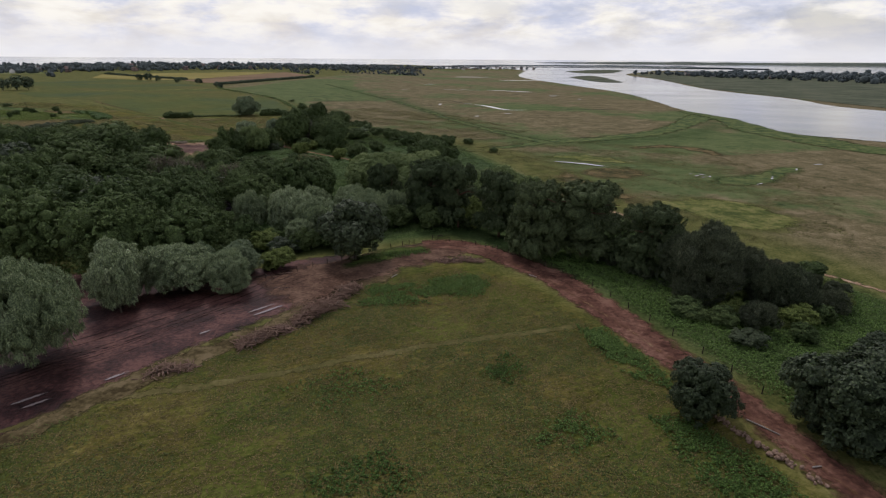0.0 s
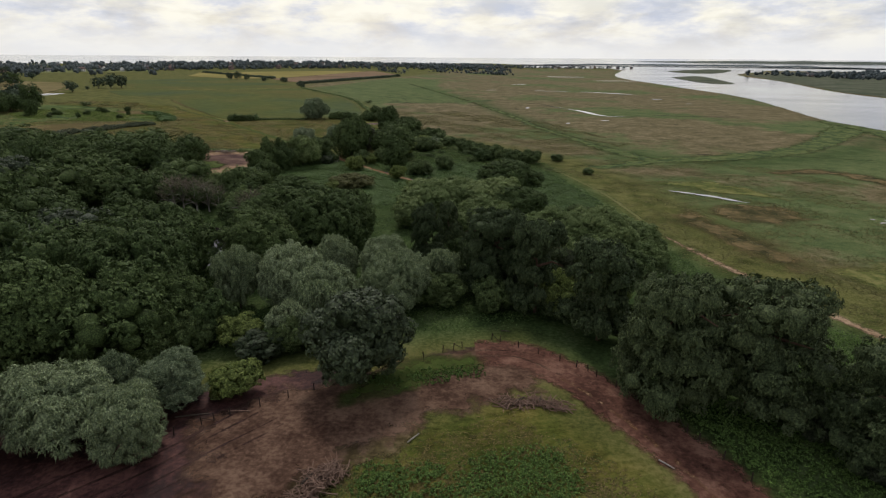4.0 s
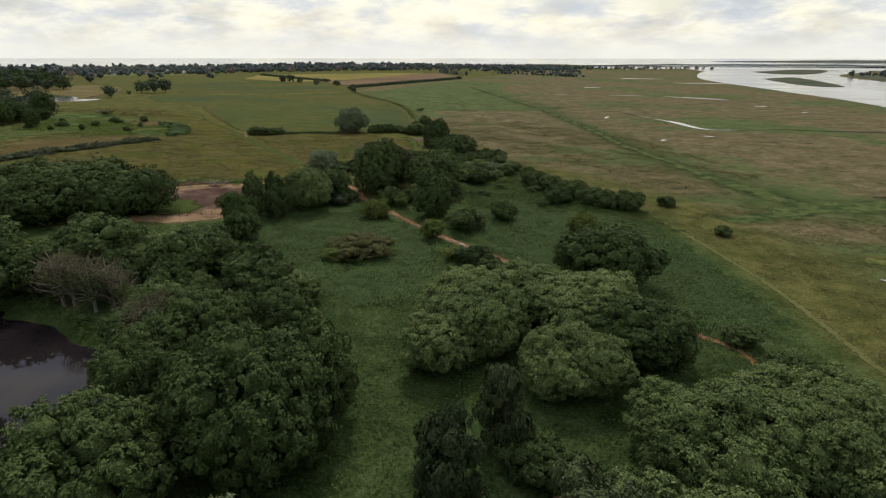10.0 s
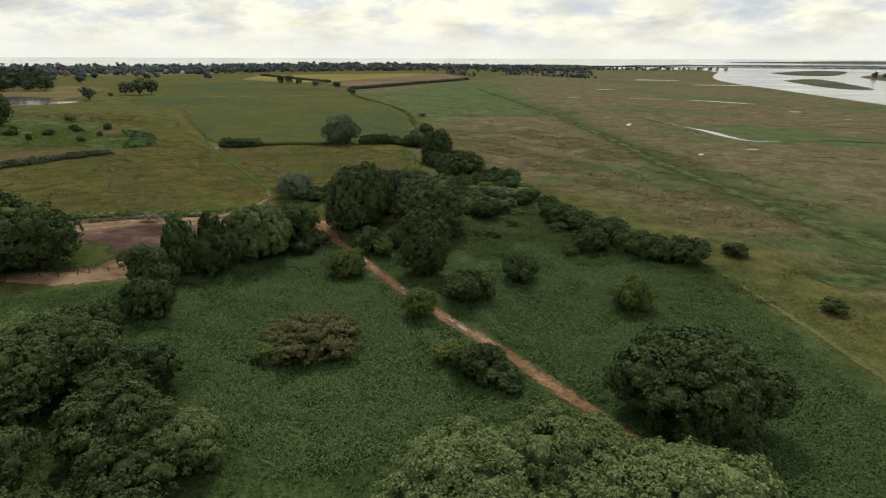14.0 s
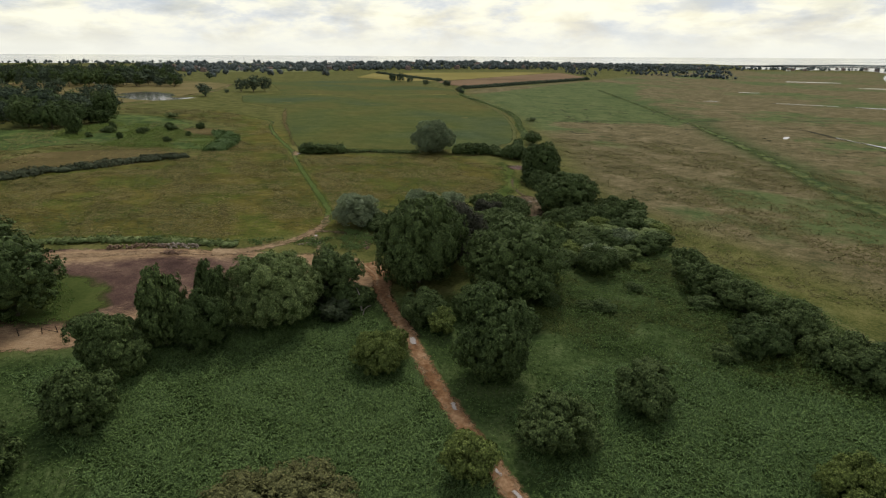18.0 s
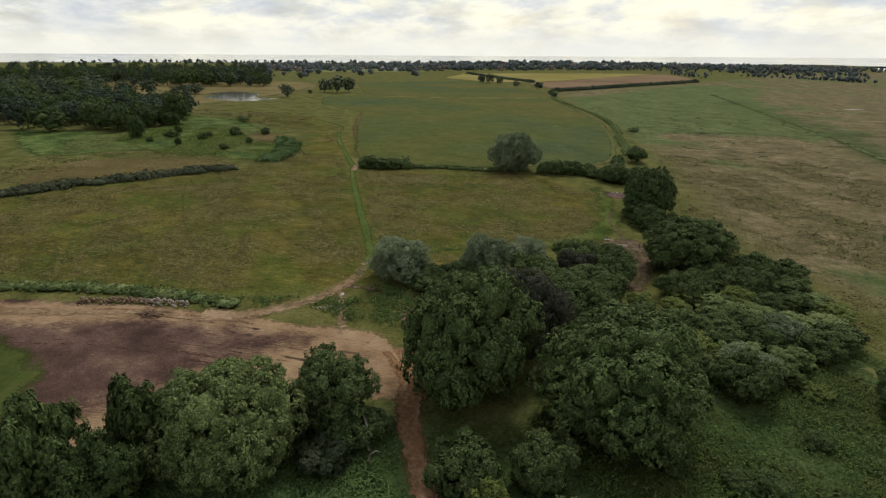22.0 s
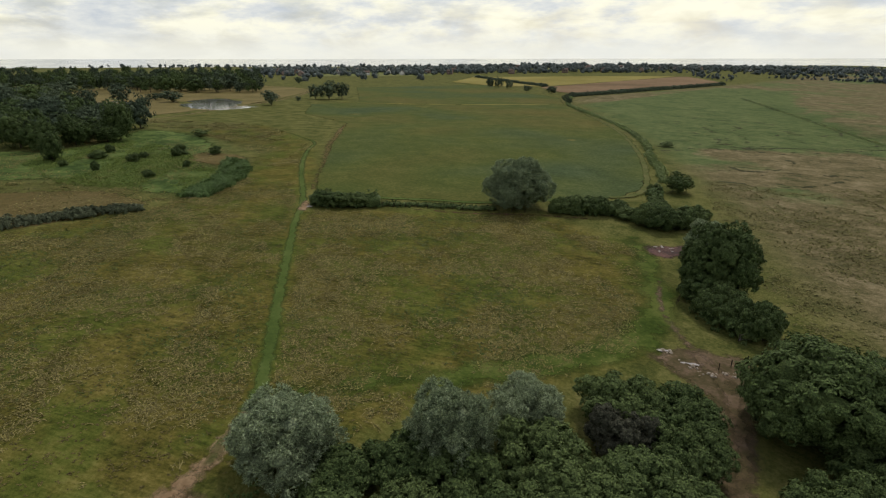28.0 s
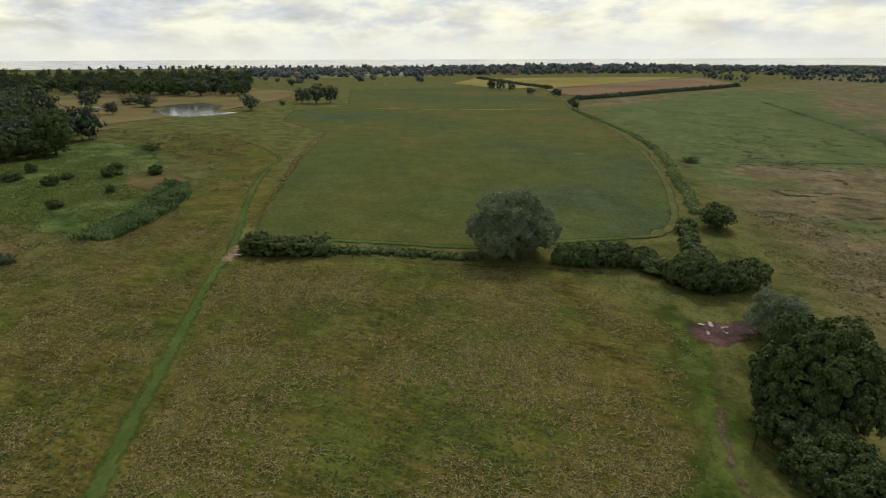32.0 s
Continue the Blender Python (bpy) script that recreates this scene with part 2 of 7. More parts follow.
TURF = ground_material()
LEAF = {
    "oak": leafy("oak_leaf", (0.034, 0.056, 0.020), (0.100, 0.138, 0.050), 0.06, 0.65, 0.12),
    "willow": leafy("willow_leaf", (0.122, 0.165, 0.078), (0.278, 0.330, 0.196), 0.10, 0.6),
    "silver": leafy("silver_willow_leaf", (0.122, 0.164, 0.092), (0.310, 0.366, 0.236), 0.10, 0.6),
    "pine": leafy("pine_needle", (0.034, 0.052, 0.024), (0.098, 0.124, 0.058), 0.06, 0.6, 0.1),
    "poplar": leafy("poplar_leaf", (0.076, 0.116, 0.04), (0.24, 0.296, 0.12), 0.08, 0.6),
    "bush": leafy("hawthorn_leaf", (0.04, 0.066, 0.024), (0.118, 0.156, 0.06), 0.06, 0.65, 0.14),
    "thorn": leafy("yellowish_leaf", (0.075, 0.108, 0.027), (0.179, 0.217, 0.068)),
    "russet": leafy("russet_leaf", (0.074, 0.084, 0.034), (0.158, 0.156, 0.070)),
    "holly": leafy("holly_leaf", (0.023, 0.037, 0.017), (0.066, 0.086, 0.044), 0.15, 0.5, 0.1),
    "tamarisk": leafy("tamarisk_leaf", (0.057, 0.075, 0.043), (0.122, 0.137, 0.090), 0.06, 0.65),
    "plum": leafy("dark_plum_leaf", (0.036, 0.042, 0.03), (0.088, 0.088, 0.066)),
    # Bluer oak green with the haze of distance put into the colour
    "hazed": leafy("hazed_leaf", (0.038, 0.056, 0.04), (0.104, 0.132, 0.086), 0.03, 0.7, 0.08, 1.6),
    "dead": leafy("dry_twig", (0.098, 0.078, 0.058), (0.208, 0.176, 0.143), 0.1, 0.8, 0.0),
}
BARK = bark("bark", (0.030, 0.024, 0.018), (0.095, 0.078, 0.060))
PINEBARK = bark("pine_bark", (0.045, 0.026, 0.018), (0.130, 0.075, 0.050))
GREYBARK = bark("pale_bark", (0.130, 0.115, 0.100), (0.330, 0.300, 0.265))
POSTWOOD = bark("post_wood", (0.018, 0.012, 0.010), (0.055, 0.040, 0.032))
CUTWOOD = bark("cut_branch", (0.085, 0.052, 0.040), (0.280, 0.185, 0.135))
MUD = earth("red_mud", [(0.41, (0.017, 0.0075, 0.0070)), (0.5, (0.050, 0.0205, 0.0180)), (0.59, (0.112, 0.052, 0.042))], 0.16, 1.9, 0.7, (1.3, 3.0, 0.5), 1.0, None, 0.15)
SAND = earth("sandy_track", [(0.34, (0.125, 0.080, 0.043)), (0.5, (0.245, 0.168, 0.102)), (0.66, (0.400, 0.300, 0.200))], 0.15, 1.4, 0.85, (1.0, 1.9, 0.9), 0.6)
DIRT = earth("orange_dirt", [(0.36, (0.092, 0.046, 0.021)), (0.5, (0.190, 0.104, 0.053)), (0.64, (0.330, 0.215, 0.130))], 0.20, 1.6, 0.8, (0.6, 1.1, 0.9), 0.6)
REDDIRT = earth("red_dirt", [(0.40, (0.046, 0.022, 0.016)), (0.5, (0.103, 0.050, 0.035)), (0.60, (0.180, 0.100, 0.070))], 0.25, 1.8, 0.8, (1.2, 2.2, 0.7), 0.8)
MOWN = earth("mown_grass", [(0.34, (0.036, 0.058, 0.013)), (0.5, (0.062, 0.090, 0.022)), (0.66, (0.102, 0.126, 0.038))], 0.12, 1.6, 0.9, (0.7, 1.1, 0.6), 0.5)


def crop_material():
    """A low green crop, thin and olive in places, rank and dark in others."""
    m, t, p, co = surface("crop", 0.9, 0.03)
    stand, small = grain(t, co, 0.011, 2.0, 0.5), maths(t, "ADD", maths(t, "MULTIPLY", grain(t, co, 0.12, 6.0, 0.7), 0.4), maths(t, "MULTIPLY", grain(t, co, 1.1, 6.0, 0.72), 0.6))
    rank = ramp(t, small, [(0.40, (0.034, 0.052, 0.022)), (0.5, (0.052, 0.074, 0.031)), (0.60, (0.078, 0.100, 0.045))])
    thin = ramp(t, small, [(0.40, (0.064, 0.062, 0.016)), (0.5, (0.092, 0.084, 0.023)), (0.60, (0.126, 0.110, 0.034))])
    mid = ramp(t, small, [(0.40, (0.046, 0.062, 0.015)), (0.5, (0.066, 0.081, 0.020)), (0.60, (0.095, 0.105, 0.029))])
    c = blend(t, ramp(t, stand, [(0.48, (0, 0, 0)), (0.66, (1, 1, 1))]), mid, thin)
    c = blend(t, ramp(t, stand, [(0.34, (1, 1, 1)), (0.48, (0, 0, 0))]), c, rank)
    wire(t, (c, p.inputs["Base Color"]))
    relief(t, p, small, 0.8, 0.2)
    fringe(m, t, p, co, 0.8, 3.0, 0.15)
    return m


CROP = crop_material()
BROWNFIELD = earth("brown_field", [(0.36, (0.115, 0.080, 0.044)), (0.5, (0.170, 0.112, 0.066)), (0.64, (0.225, 0.155, 0.095))], 0.010, 0.25, 0.9, (1.5, 5.0, 0.06), 0.4)
YELLOWFIELD = earth("yellow_field", [(0.36, (0.150, 0.130, 0.035)), (0.5, (0.205, 0.175, 0.050)), (0.64, (0.250, 0.210, 0.075))], 0.010, 0.25, 0.9, (1.5, 5.0, 0.06), 0.4)
GREENFIELD = earth("pale_green_field", [(0.36, (0.090, 0.110, 0.035)), (0.5, (0.135, 0.150, 0.055)), (0.64, (0.170, 0.170, 0.075))], 0.012, 0.25, 0.9, (1.5, 5.0, 0.06), 0.4)
RUSH = earth("reddish_rush", [(0.38, (0.062, 0.054, 0.019)), (0.5, (0.102, 0.078, 0.030)), (0.62, (0.145, 0.112, 0.052))], 0.05, 0.9, 0.9, (0.6, 3.2, 0.35), 0.6)
RILL = earth("rill_mud", [(0.34, (0.026, 0.030, 0.013)), (0.5, (0.046, 0.048, 0.022)), (0.66, (0.070, 0.070, 0.034))], 0.1, 0.6, 0.8, (0.4, 4.2, 0.22), 0.6)
GRAZED = earth("grazed_grass", [(0.34, (0.031, 0.047, 0.011)), (0.5, (0.054, 0.074, 0.018)), (0.66, (0.092, 0.104, 0.033))], 0.15, 1.6, 0.9, (2.2, 4.0, 0.25), 0.6)
MARGIN = earth("margin_grass", [(0.40, (0.030, 0.049, 0.009)), (0.5, (0.060, 0.083, 0.017)), (0.60, (0.104, 0.120, 0.032))], 0.2, 1.8, 0.9, (2.6, 5.0, 0.22), 0.8)
TRODDEN = earth("trodden_grass", [(0.36, (0.046, 0.042, 0.018)), (0.48, (0.085, 0.066, 0.036)), (0.56, (0.130, 0.092, 0.062)), (0.66, (0.190, 0.140, 0.105))], 0.35, 1.8, 0.85, (1.0, 2.2, 0.6), 0.6)
SALTING = earth("salting", [(0.42, (0.046, 0.058, 0.034)), (0.5, (0.074, 0.084, 0.052)), (0.58, (0.108, 0.112, 0.072))], 0.02, 0.15, 0.9, (2.0, 8.0, 0.04), 0.4)
RIVER = water("river_water", (0.060, 0.060, 0.058), 0.10, 0.35, 0.6, (3.0, 4.0, 0.05))
POND = water("pond_water", (0.018, 0.014, 0.016), 0.03, 0.8, 0.05, (0.3, 0.5, 0.5))
SEA = water("sea_water", (0.20, 0.21, 0.22), 0.08, 0.01, 0.05)
FARPOND = water("pale_pond_water", (0.12, 0.125, 0.11), 0.08, 0.3, 0.05, (0.5, 1.0, 0.3))
PUDDLE = water("puddle_water", (0.33, 0.30, 0.285), 0.05, 2.0, 0.01, (0.06, 0.75, 1.1))
MUDPUDDLE = water("muddy_puddle_water", (0.20, 0.165, 0.155), 0.06, 2.0, 0.01, (0.06, 0.25, 1.5))


def yard_material():
    """Sand driven over purple soil: the attribute 'sandy' says how much of it, wheels have drawn it out."""
    m, t, p, co = surface("driven_soil", 0.9, 0.03)
    at = t.nodes.new("ShaderNodeAttribute")
    at.attribute_name = "sandy"
    small, broad = grain(t, co, 3.4, 9.0, 0.85), grain(t, co, 0.16, 5.0, 0.6)
    marks = maths(t, "ADD", maths(t, "MULTIPLY", drawn_out(t, co, 6.5, 42, 9.0, 7.0, 0.75), 0.6), maths(t, "MULTIPLY", drawn_out(t, co, 4.5, 22, 8.0, 7.0, 0.75), 0.4))
    f = maths(t, "ADD", maths(t, "MULTIPLY", broad, 0.5), maths(t, "MULTIPLY", small, 0.5))
    soil = ramp(t, f, [(0.40, (0.046, 0.027, 0.024)), (0.5, (0.096, 0.058, 0.047)), (0.60, (0.185, 0.120, 0.090))])
    sand = ramp(t, maths(t, "ADD", maths(t, "MULTIPLY", f, 0.6), maths(t, "MULTIPLY", marks, 0.4)), [(0.38, (0.130, 0.080, 0.044)), (0.5, (0.275, 0.182, 0.106)), (0.62, (0.440, 0.320, 0.205))])
    mixed = maths(t, "ADD", maths(t, "MULTIPLY", maths(t, "SUBTRACT", marks, 0.5), 2.6), maths(t, "MULTIPLY", maths(t, "SUBTRACT", broad, 0.5), 1.8))
    mask = maths(t, "MULTIPLY", maths(t, "ADD", maths(t, "SUBTRACT", at.outputs["Fac"], 0.26), mixed), 1.7, clamp=True)
    wire(t, (blend(t, mask, soil, sand), p.inputs["Base Color"]))
    relief(t, p, maths(t, "ADD", marks, small), 1.0, 0.14)
    fringe(m, t, p, co, 1.0, 1.9, 0.9)
    return m


YARD = yard_material()

# ---- ground ----


def sstep(a, b, v):
    v = np.clip((v - a) / (b - a), 0, 1)
    return v * v * (3 - 2 * v)


def waves(x, y, size, seed=0):
    """Cheap smooth undulation between -1 and 1."""
    u, v = x / size, y / size
    return (np.sin(u * 1.3 + 1.7 * np.sin(v * 0.9 + seed)) + np.sin(v * 1.7 + 1.3 * np.sin(u * 1.1 + 2 * seed)) + np.sin((u + v) * 0.8 + seed * 3)) / 3


POND_C, POND_R, POND_A = (-83.0, 157.5), (27.0, 7.2), -0.33


def pond_dist(x, y):
    u, v = x - POND_C[0], y - POND_C[1]
    c, s = math.cos(POND_A), math.sin(POND_A)
    body = np.hypot((u * c + v * s) / POND_R[0], (v * c - u * s) / POND_R[1])
    u, v = x + 71, y - 147.5
    arm = np.hypot((u * 0.72 - v * 0.69) / 11.0, (u * 0.69 + v * 0.72) / 4.6)
    return np.minimum(body, arm) + 0.16 * waves(x, y, 3.4, 2) + 0.08 * waves(x, y, 1.3, 5)


def terrain(x, y):
    """Height of the land: marsh at nothing, a low rise to the west, the knoll that the clip starts over."""
    x, y = np.asarray(x, float), np.asarray(y, float)
    rise = 0.045 * 12 * np.logaddexp(0, (-x - 75) / 12)
    z = 9 * (1 - np.exp(-rise / 9 * 1.25))
    z = z + 3.2 * (1 - sstep(0.55, 1.25, np.hypot(x / 75, (y - 20) / 115)))
    near = 1 - sstep(300, 700, np.hypot(x + 60, y - 220))
    z = z + near * (0.16 * waves(x, y, 9.0, 1) + 0.10 * waves(x, y, 3.7, 4))
    bowl = 1 - sstep(0.85, 1.35, pond_dist(x, y))
    z = z * (1 - bowl) - 0.7 * bowl
    z = z + 9.0 * np.exp(-((x + 650) / 520) ** 2 - ((y - 1500) / 420) ** 2)
    u, v = x + 470, y - 480
    bowl = 1 - sstep(0.9, 1.3, np.hypot((u * 0.86 - v * 0.51) / 50, (u * 0.51 + v * 0.86) / 21) + 0.08 * waves(x, y, 12.0, 3))
    return z * (1 - bowl) + 7.3 * bowl


def level(x, y):
    return float(terrain(x, y))


def smooth(points, step):
    """A Catmull-Rom line through points, in about equal steps."""
    p = np.array([points[0], *points, points[-1]], float)
    out = []
    for i in range(1, len(p) - 2):
        n = max(2, int(np.hypot(*(p[i + 1] - p[i])) / step))
        for k in range(n):
            u = k / n
            a, b, c, d = p[i - 1:i + 3]
            out.append(0.5 * (2 * b + (c - a) * u + (2 * a - 5 * b + 4 * c - d) * u * u + (3 * b - a - 3 * c + d) * u ** 3))
    out.append(p[-2])
    return np.array(out)


def line_dist(x, y, line):
    best = np.full(np.shape(x), 1e9)
    for (ax, ay), (bx, by) in zip(line[:-1], line[1:]):
        dx, dy = bx - ax, by - ay
        u = np.clip(((x - ax) * dx + (y - ay) * dy) / (dx * dx + dy * dy + 1e-9), 0, 1)
        best = np.minimum(best, np.hypot(x - ax - u * dx, y - ay - u * dy))
    return best


def inside(x, y, ring):
    """Signed distance to a closed outline, positive inside."""
    hit = np.zeros(np.shape(x), bool)
    for (ax, ay), (bx, by) in zip(ring, np.roll(ring, -1, 0)):
        if ay != by:
            hit ^= ((ay > y) != (by > y)) & (x < (bx - ax) * (y - ay) / (by - ay) + ax)
    d = line_dist(x, y, np.vstack([ring, ring[:1]]))
    return np.where(hit, d, -d)


def mesh_of(name, verts, faces, mats, smooth_=False):
    me = bpy.data.meshes.new(name)
    verts = np.ascontiguousarray(verts, dtype=np.float32)
    me.vertices.add(len(verts))
    me.vertices.foreach_set("co", verts.ravel())
    groups = faces if isinstance(faces, list) else [faces]
    loops = np.concatenate([np.asarray(f).ravel() for f in groups]).astype(np.int32)
    sizes = np.concatenate([np.full(len(f), np.shape(f)[1]) for f in groups]).astype(np.int32)
    me.loops.add(len(loops))
    me.loops.foreach_set("vertex_index", loops)
    me.polygons.add(len(sizes))
    me.polygons.foreach_set("loop_start", np.concatenate([[0], np.cumsum(sizes)[:-1]]).astype(np.int32))
    for m in mats if isinstance(mats, (list, tuple)) else [mats]:
        me.materials.append(m)
    if smooth_:
        me.polygons.foreach_set("use_smooth", np.ones(len(sizes), bool))
    me.update(calc_edges=True)
    return me


def attribute(me, name, values):
    at = me.attributes.new(name, "FLOAT", "POINT")
    at.data.foreach_set("value", np.ascontiguousarray(values, dtype=np.float32))


def grid_faces(nu, nv):
    i = np.arange((nu - 1) * (nv - 1))
    a = i // (nv - 1) * nv + i % (nv - 1)
    return np.stack([a, a + nv, a + nv + 1, a + 1], 1)


def spaced(lo, hi, step, far, grow=1.16):
    """Even steps from lo to hi, then ever wider ones out to -far and far."""
    out = list(np.arange(lo, hi + step, step))
    s = step
    while out[-1] < far:
        s *= grow
        out.append(out[-1] + s)
    s = step
    while out[0] > -far:
        s *= grow
        out.insert(0, out[0] - s)
    return np.array(out)


HILL = [(-60, 20), (-46, 46), (-36, 56), (-25, 69), (-15, 88), (2, 101), (14, 90), (24, 70), (29, 58), (34, 40), (40, 10), (0, -20)]
VALLEY = [(-150, 196), (-116, 209), (-104, 222), (-98, 243), (-89, 254), (-79, 258), (-68, 262), (-66, 282), (-60, 300), (-45, 318), (-10, 288), (8, 262), (22, 222), (31, 182), (42, 150), (75, 100),
          (90, 60), (60, 40), (34, 60), (20, 92), (0, 116), (-40, 100), (-75, 100), (-120, 150), (-120, 190)]
MEADOW = [(-160, 235), (-140, 248), (-120, 258), (-108, 275), (-98, 300), (-84, 330), (-98, 372), (-130, 380), (-176, 342), (-205, 372), (-260, 410), (-330, 430),
          (-320, 380), (-250, 385), (-225, 350), (-202, 318), (-205, 290), (-230, 250), (-200, 215)]
BANK = smooth([(-150, 760), (-69, 621), (-32, 501), (-10, 440), (14, 362), (38, 307), (60, 287), (100, 290), (150, 330), (185, 380)], 25)


def marsh_edge(x, y):
    """Positive on the open marsh, east of the bank path and the hedges."""
    line = [(260, -200), (90, 60), (81, 93), (42, 152), (33, 182), (24, 225), (8, 265), (-30, 305), (-62, 335), (-100, 420), (-150, 500), (-245, 630), (-300, 720), (-240, 1060), (-130, 2200), (1500, 2600), (2500, -200)]
    return inside(x, y, np.array(line, float))


def build_ground():
    xs, ys = spaced(-225, 115, 1.3, 4950), spaced(15, 420, 1.3, 4950)
    gx, gy = np.meshgrid(xs, ys, indexing="ij")
    x, y = gx.ravel(), gy.ravel()
    me = mesh_of("ground", np.stack([x, y, terrain(x, y)], 1), grid_faces(len(xs), len(ys)), TURF, True)
    lush = sstep(-4, 6, inside(x, y, np.array(VALLEY, float)))
    lush = np.maximum(lush, 0.8 * np.exp(-(line_dist(x, y, BANK) / 9) ** 2))
    wet = inside(x, y, np.array([(-349, 295), (-300, 330), (-345, 380), (-312, 387), (-290, 384), (-258, 373), (-253, 357), (-230, 353), (-224, 359), (-211, 347), (-204, 326), (-219, 322), (-234, 322), (-257, 304), (-272, 275)], float))
    lush = np.maximum(lush, 0.75 * sstep(-4, 8, wet))
    marsh = sstep(-2, 16, marsh_edge(x, y) - 12 * (1 - sstep(300, 380, y)) * sstep(60, 150, y))
    green = 0.45 + 0.55 * sstep(-5, 9, inside(x, y, np.array([(-255, 660), (-190, 560), (-142, 497), (-118, 522), (-87, 556), (-52, 552), (-74, 609), (-117, 728), (-160, 940), (-240, 960)], float)))
    green = np.maximum(green, 0.45 + 0.5 * sstep(-12, 25, inside(x, y, np.array([(0, 285), (55, 262), (110, 250), (180, 270), (200, 330), (150, 340), (90, 300), (40, 305)], float))))
    green = np.where(green > 0.46, green, 0.45 + 0.4 * waves(x, y, 40.0, 5))
    hay = np.maximum(sstep(-2, 3, inside(x, y, np.array(HILL, float))), sstep(-3, 5, inside(x, y, np.array(MEADOW, float))))
    col = me.attributes.new("cover", "FLOAT_COLOR", "POINT")
    col.data.foreach_set("color", np.stack([lush, marsh, hay, green], 1).astype(np.float32).ravel())
    return tagged(new("ground", me), "rolling grassland, reed bed and open marsh reaching the horizon", "ground", kind="structure")


build_ground()


def patch(name, ring, material, label, category, step=1.0, rise=0.05, margin=2.0, flat=None, kind="structure", bend=True):
    """A sheet laid on the land inside an outline, ragged at its edge."""
    ring = smooth([*ring, ring[0]], max(step * 2, 1.0))[:-1] if bend else np.array(ring, float)
    lo, hi = ring.min(0) - margin, ring.max(0) + margin
    xs, ys = np.arange(lo[0], hi[0] + step, step), np.arange(lo[1], hi[1] + step, step)
    gx, gy = np.meshgrid(xs, ys, indexing="ij")
    x, y = gx.ravel(), gy.ravel()
    d = inside(x, y, ring)
    f = grid_faces(len(xs), len(ys))
    f = f[(d[f] > -margin).any(1)]
    used, f = np.unique(f, return_inverse=True)
    x, y, d = x[used], y[used], d[used]
    z = terrain(x, y) + rise if flat is None else np.full(len(x), flat)
    me = mesh_of(name, np.stack([x, y, z], 1), f.reshape(-1, 4), material, True)
    attribute(me, "edge", d)
    return tagged(new(name, me), label, category, kind=kind)


def strip(name, points, width, material, label, category, rise=0.06, ruts=0.0, widths=None, margin=1.2, step=0.8, cross=0.35):
    """A track laid along a line; ruts: depth of its two wheel marks."""
    line = smooth(points, step)
    tan = np.gradient(line, axis=0)
    tan /= np.linalg.norm(tan, axis=1)[:, None]
    nor = np.stack([-tan[:, 1], tan[:, 0]], 1)
    half = np.full(len(line), width / 2) if widths is None else np.interp(np.linspace(0, 1, len(line)), np.linspace(0, 1, len(widths)), widths) / 2
    n = max(5, int((half.max() + margin) * 2 / cross))
    s = np.linspace(-1, 1, n)
    across = s[None] * (half[:, None] + margin)
    p = line[:, None] + nor[:, None] * across[..., None]
    x, y = p[..., 0].ravel(), p[..., 1].ravel()
    a = np.abs(across.ravel())
    z = terrain(x, y) + rise + ruts * (0.25 - np.exp(-((a - 0.85) / 0.28) ** 2)) * (0.7 + 0.3 * waves(x, y, 2.0))
    me = mesh_of(name, np.stack([x, y, z], 1), grid_faces(len(line), n), material, True)
    attribute(me, "edge", (half[:, None] - np.abs(across)).ravel())
    return tagged(new(name, me), label, category, kind="structure")


# ---- water ----
patch("river", [(291, 2164), (176, 1429), (201, 981), (224, 734), (204, 525), (198, 472), (207, 404), (198, 330), (215, 304), (260, 262), (420, 100), (700, -100),
                (900, 60), (560, 300), (377, 486), (389, 644), (387, 855), (464, 1248), (542, 1740), (866, 2474), (900, 3500), (350, 3500)], RIVER, "wide pale tidal river reflecting the cloudy sky", "river", 9.0, 0.25, 18.0)
patch("river_island", [(294, 1409), (386, 1526), (350, 1193), (323, 1073), (285, 1121)], SALTING, "low grassy island in the river", "island", 10.0, 0.55, 16.0)
patch("mud_spit", [(428, 2107), (663, 2533), (731, 2427), (530, 1878), (431, 1850)], SALTING, "low muddy spit in the river mouth", "mudflat", 16.0, 0.8, 20.0)
patch("far_pond", [(-532, 470), (-452, 420), (-412, 440), (-416, 490), (-492, 542), (-537, 520)], FARPOND, "pale pond between trees and pasture", "pond", 3.0, 0.1, 2.0, 7.75)
patch("far_pool", [(-530, 431), (-500, 436), (-496, 443), (-528, 437)], FARPOND, "narrow strip of pond water behind trees", "pond", 1.5, 0.1, 2.0, 8.75)
patch("woodland_pond", [(-114, 150), (-50, 132), (-40, 146), (-60, 170), (-112, 180)], POND, "dark still pond among the trees", "pond", 2.0, 0.1, 3.0, -0.18)


def sea():
    """The open sea past the far shore, a ring that lifts to the horizon's height."""
    rings = [(2550, 0.5, 9.8), (3300, 1.0, 14.0), (4000, 12.0, 22.0), (4900, 38.6, 38.6)]
    angles = np.radians(np.linspace(-62, 100, 80))
    west = sstep(radians(2), radians(12), angles)
    v = [(-r * math.sin(a) - 60, r * math.cos(a), z0 + (z1 - z0) * w) for r, z0, z1 in rings for a, w in zip(angles, west)]
    me = mesh_of("sea", np.array(v), grid_faces(len(rings), len(angles)), SEA, True)
    tagged(new("sea", me), "pale grey sea along the horizon", "sea", kind="structure")


sea()

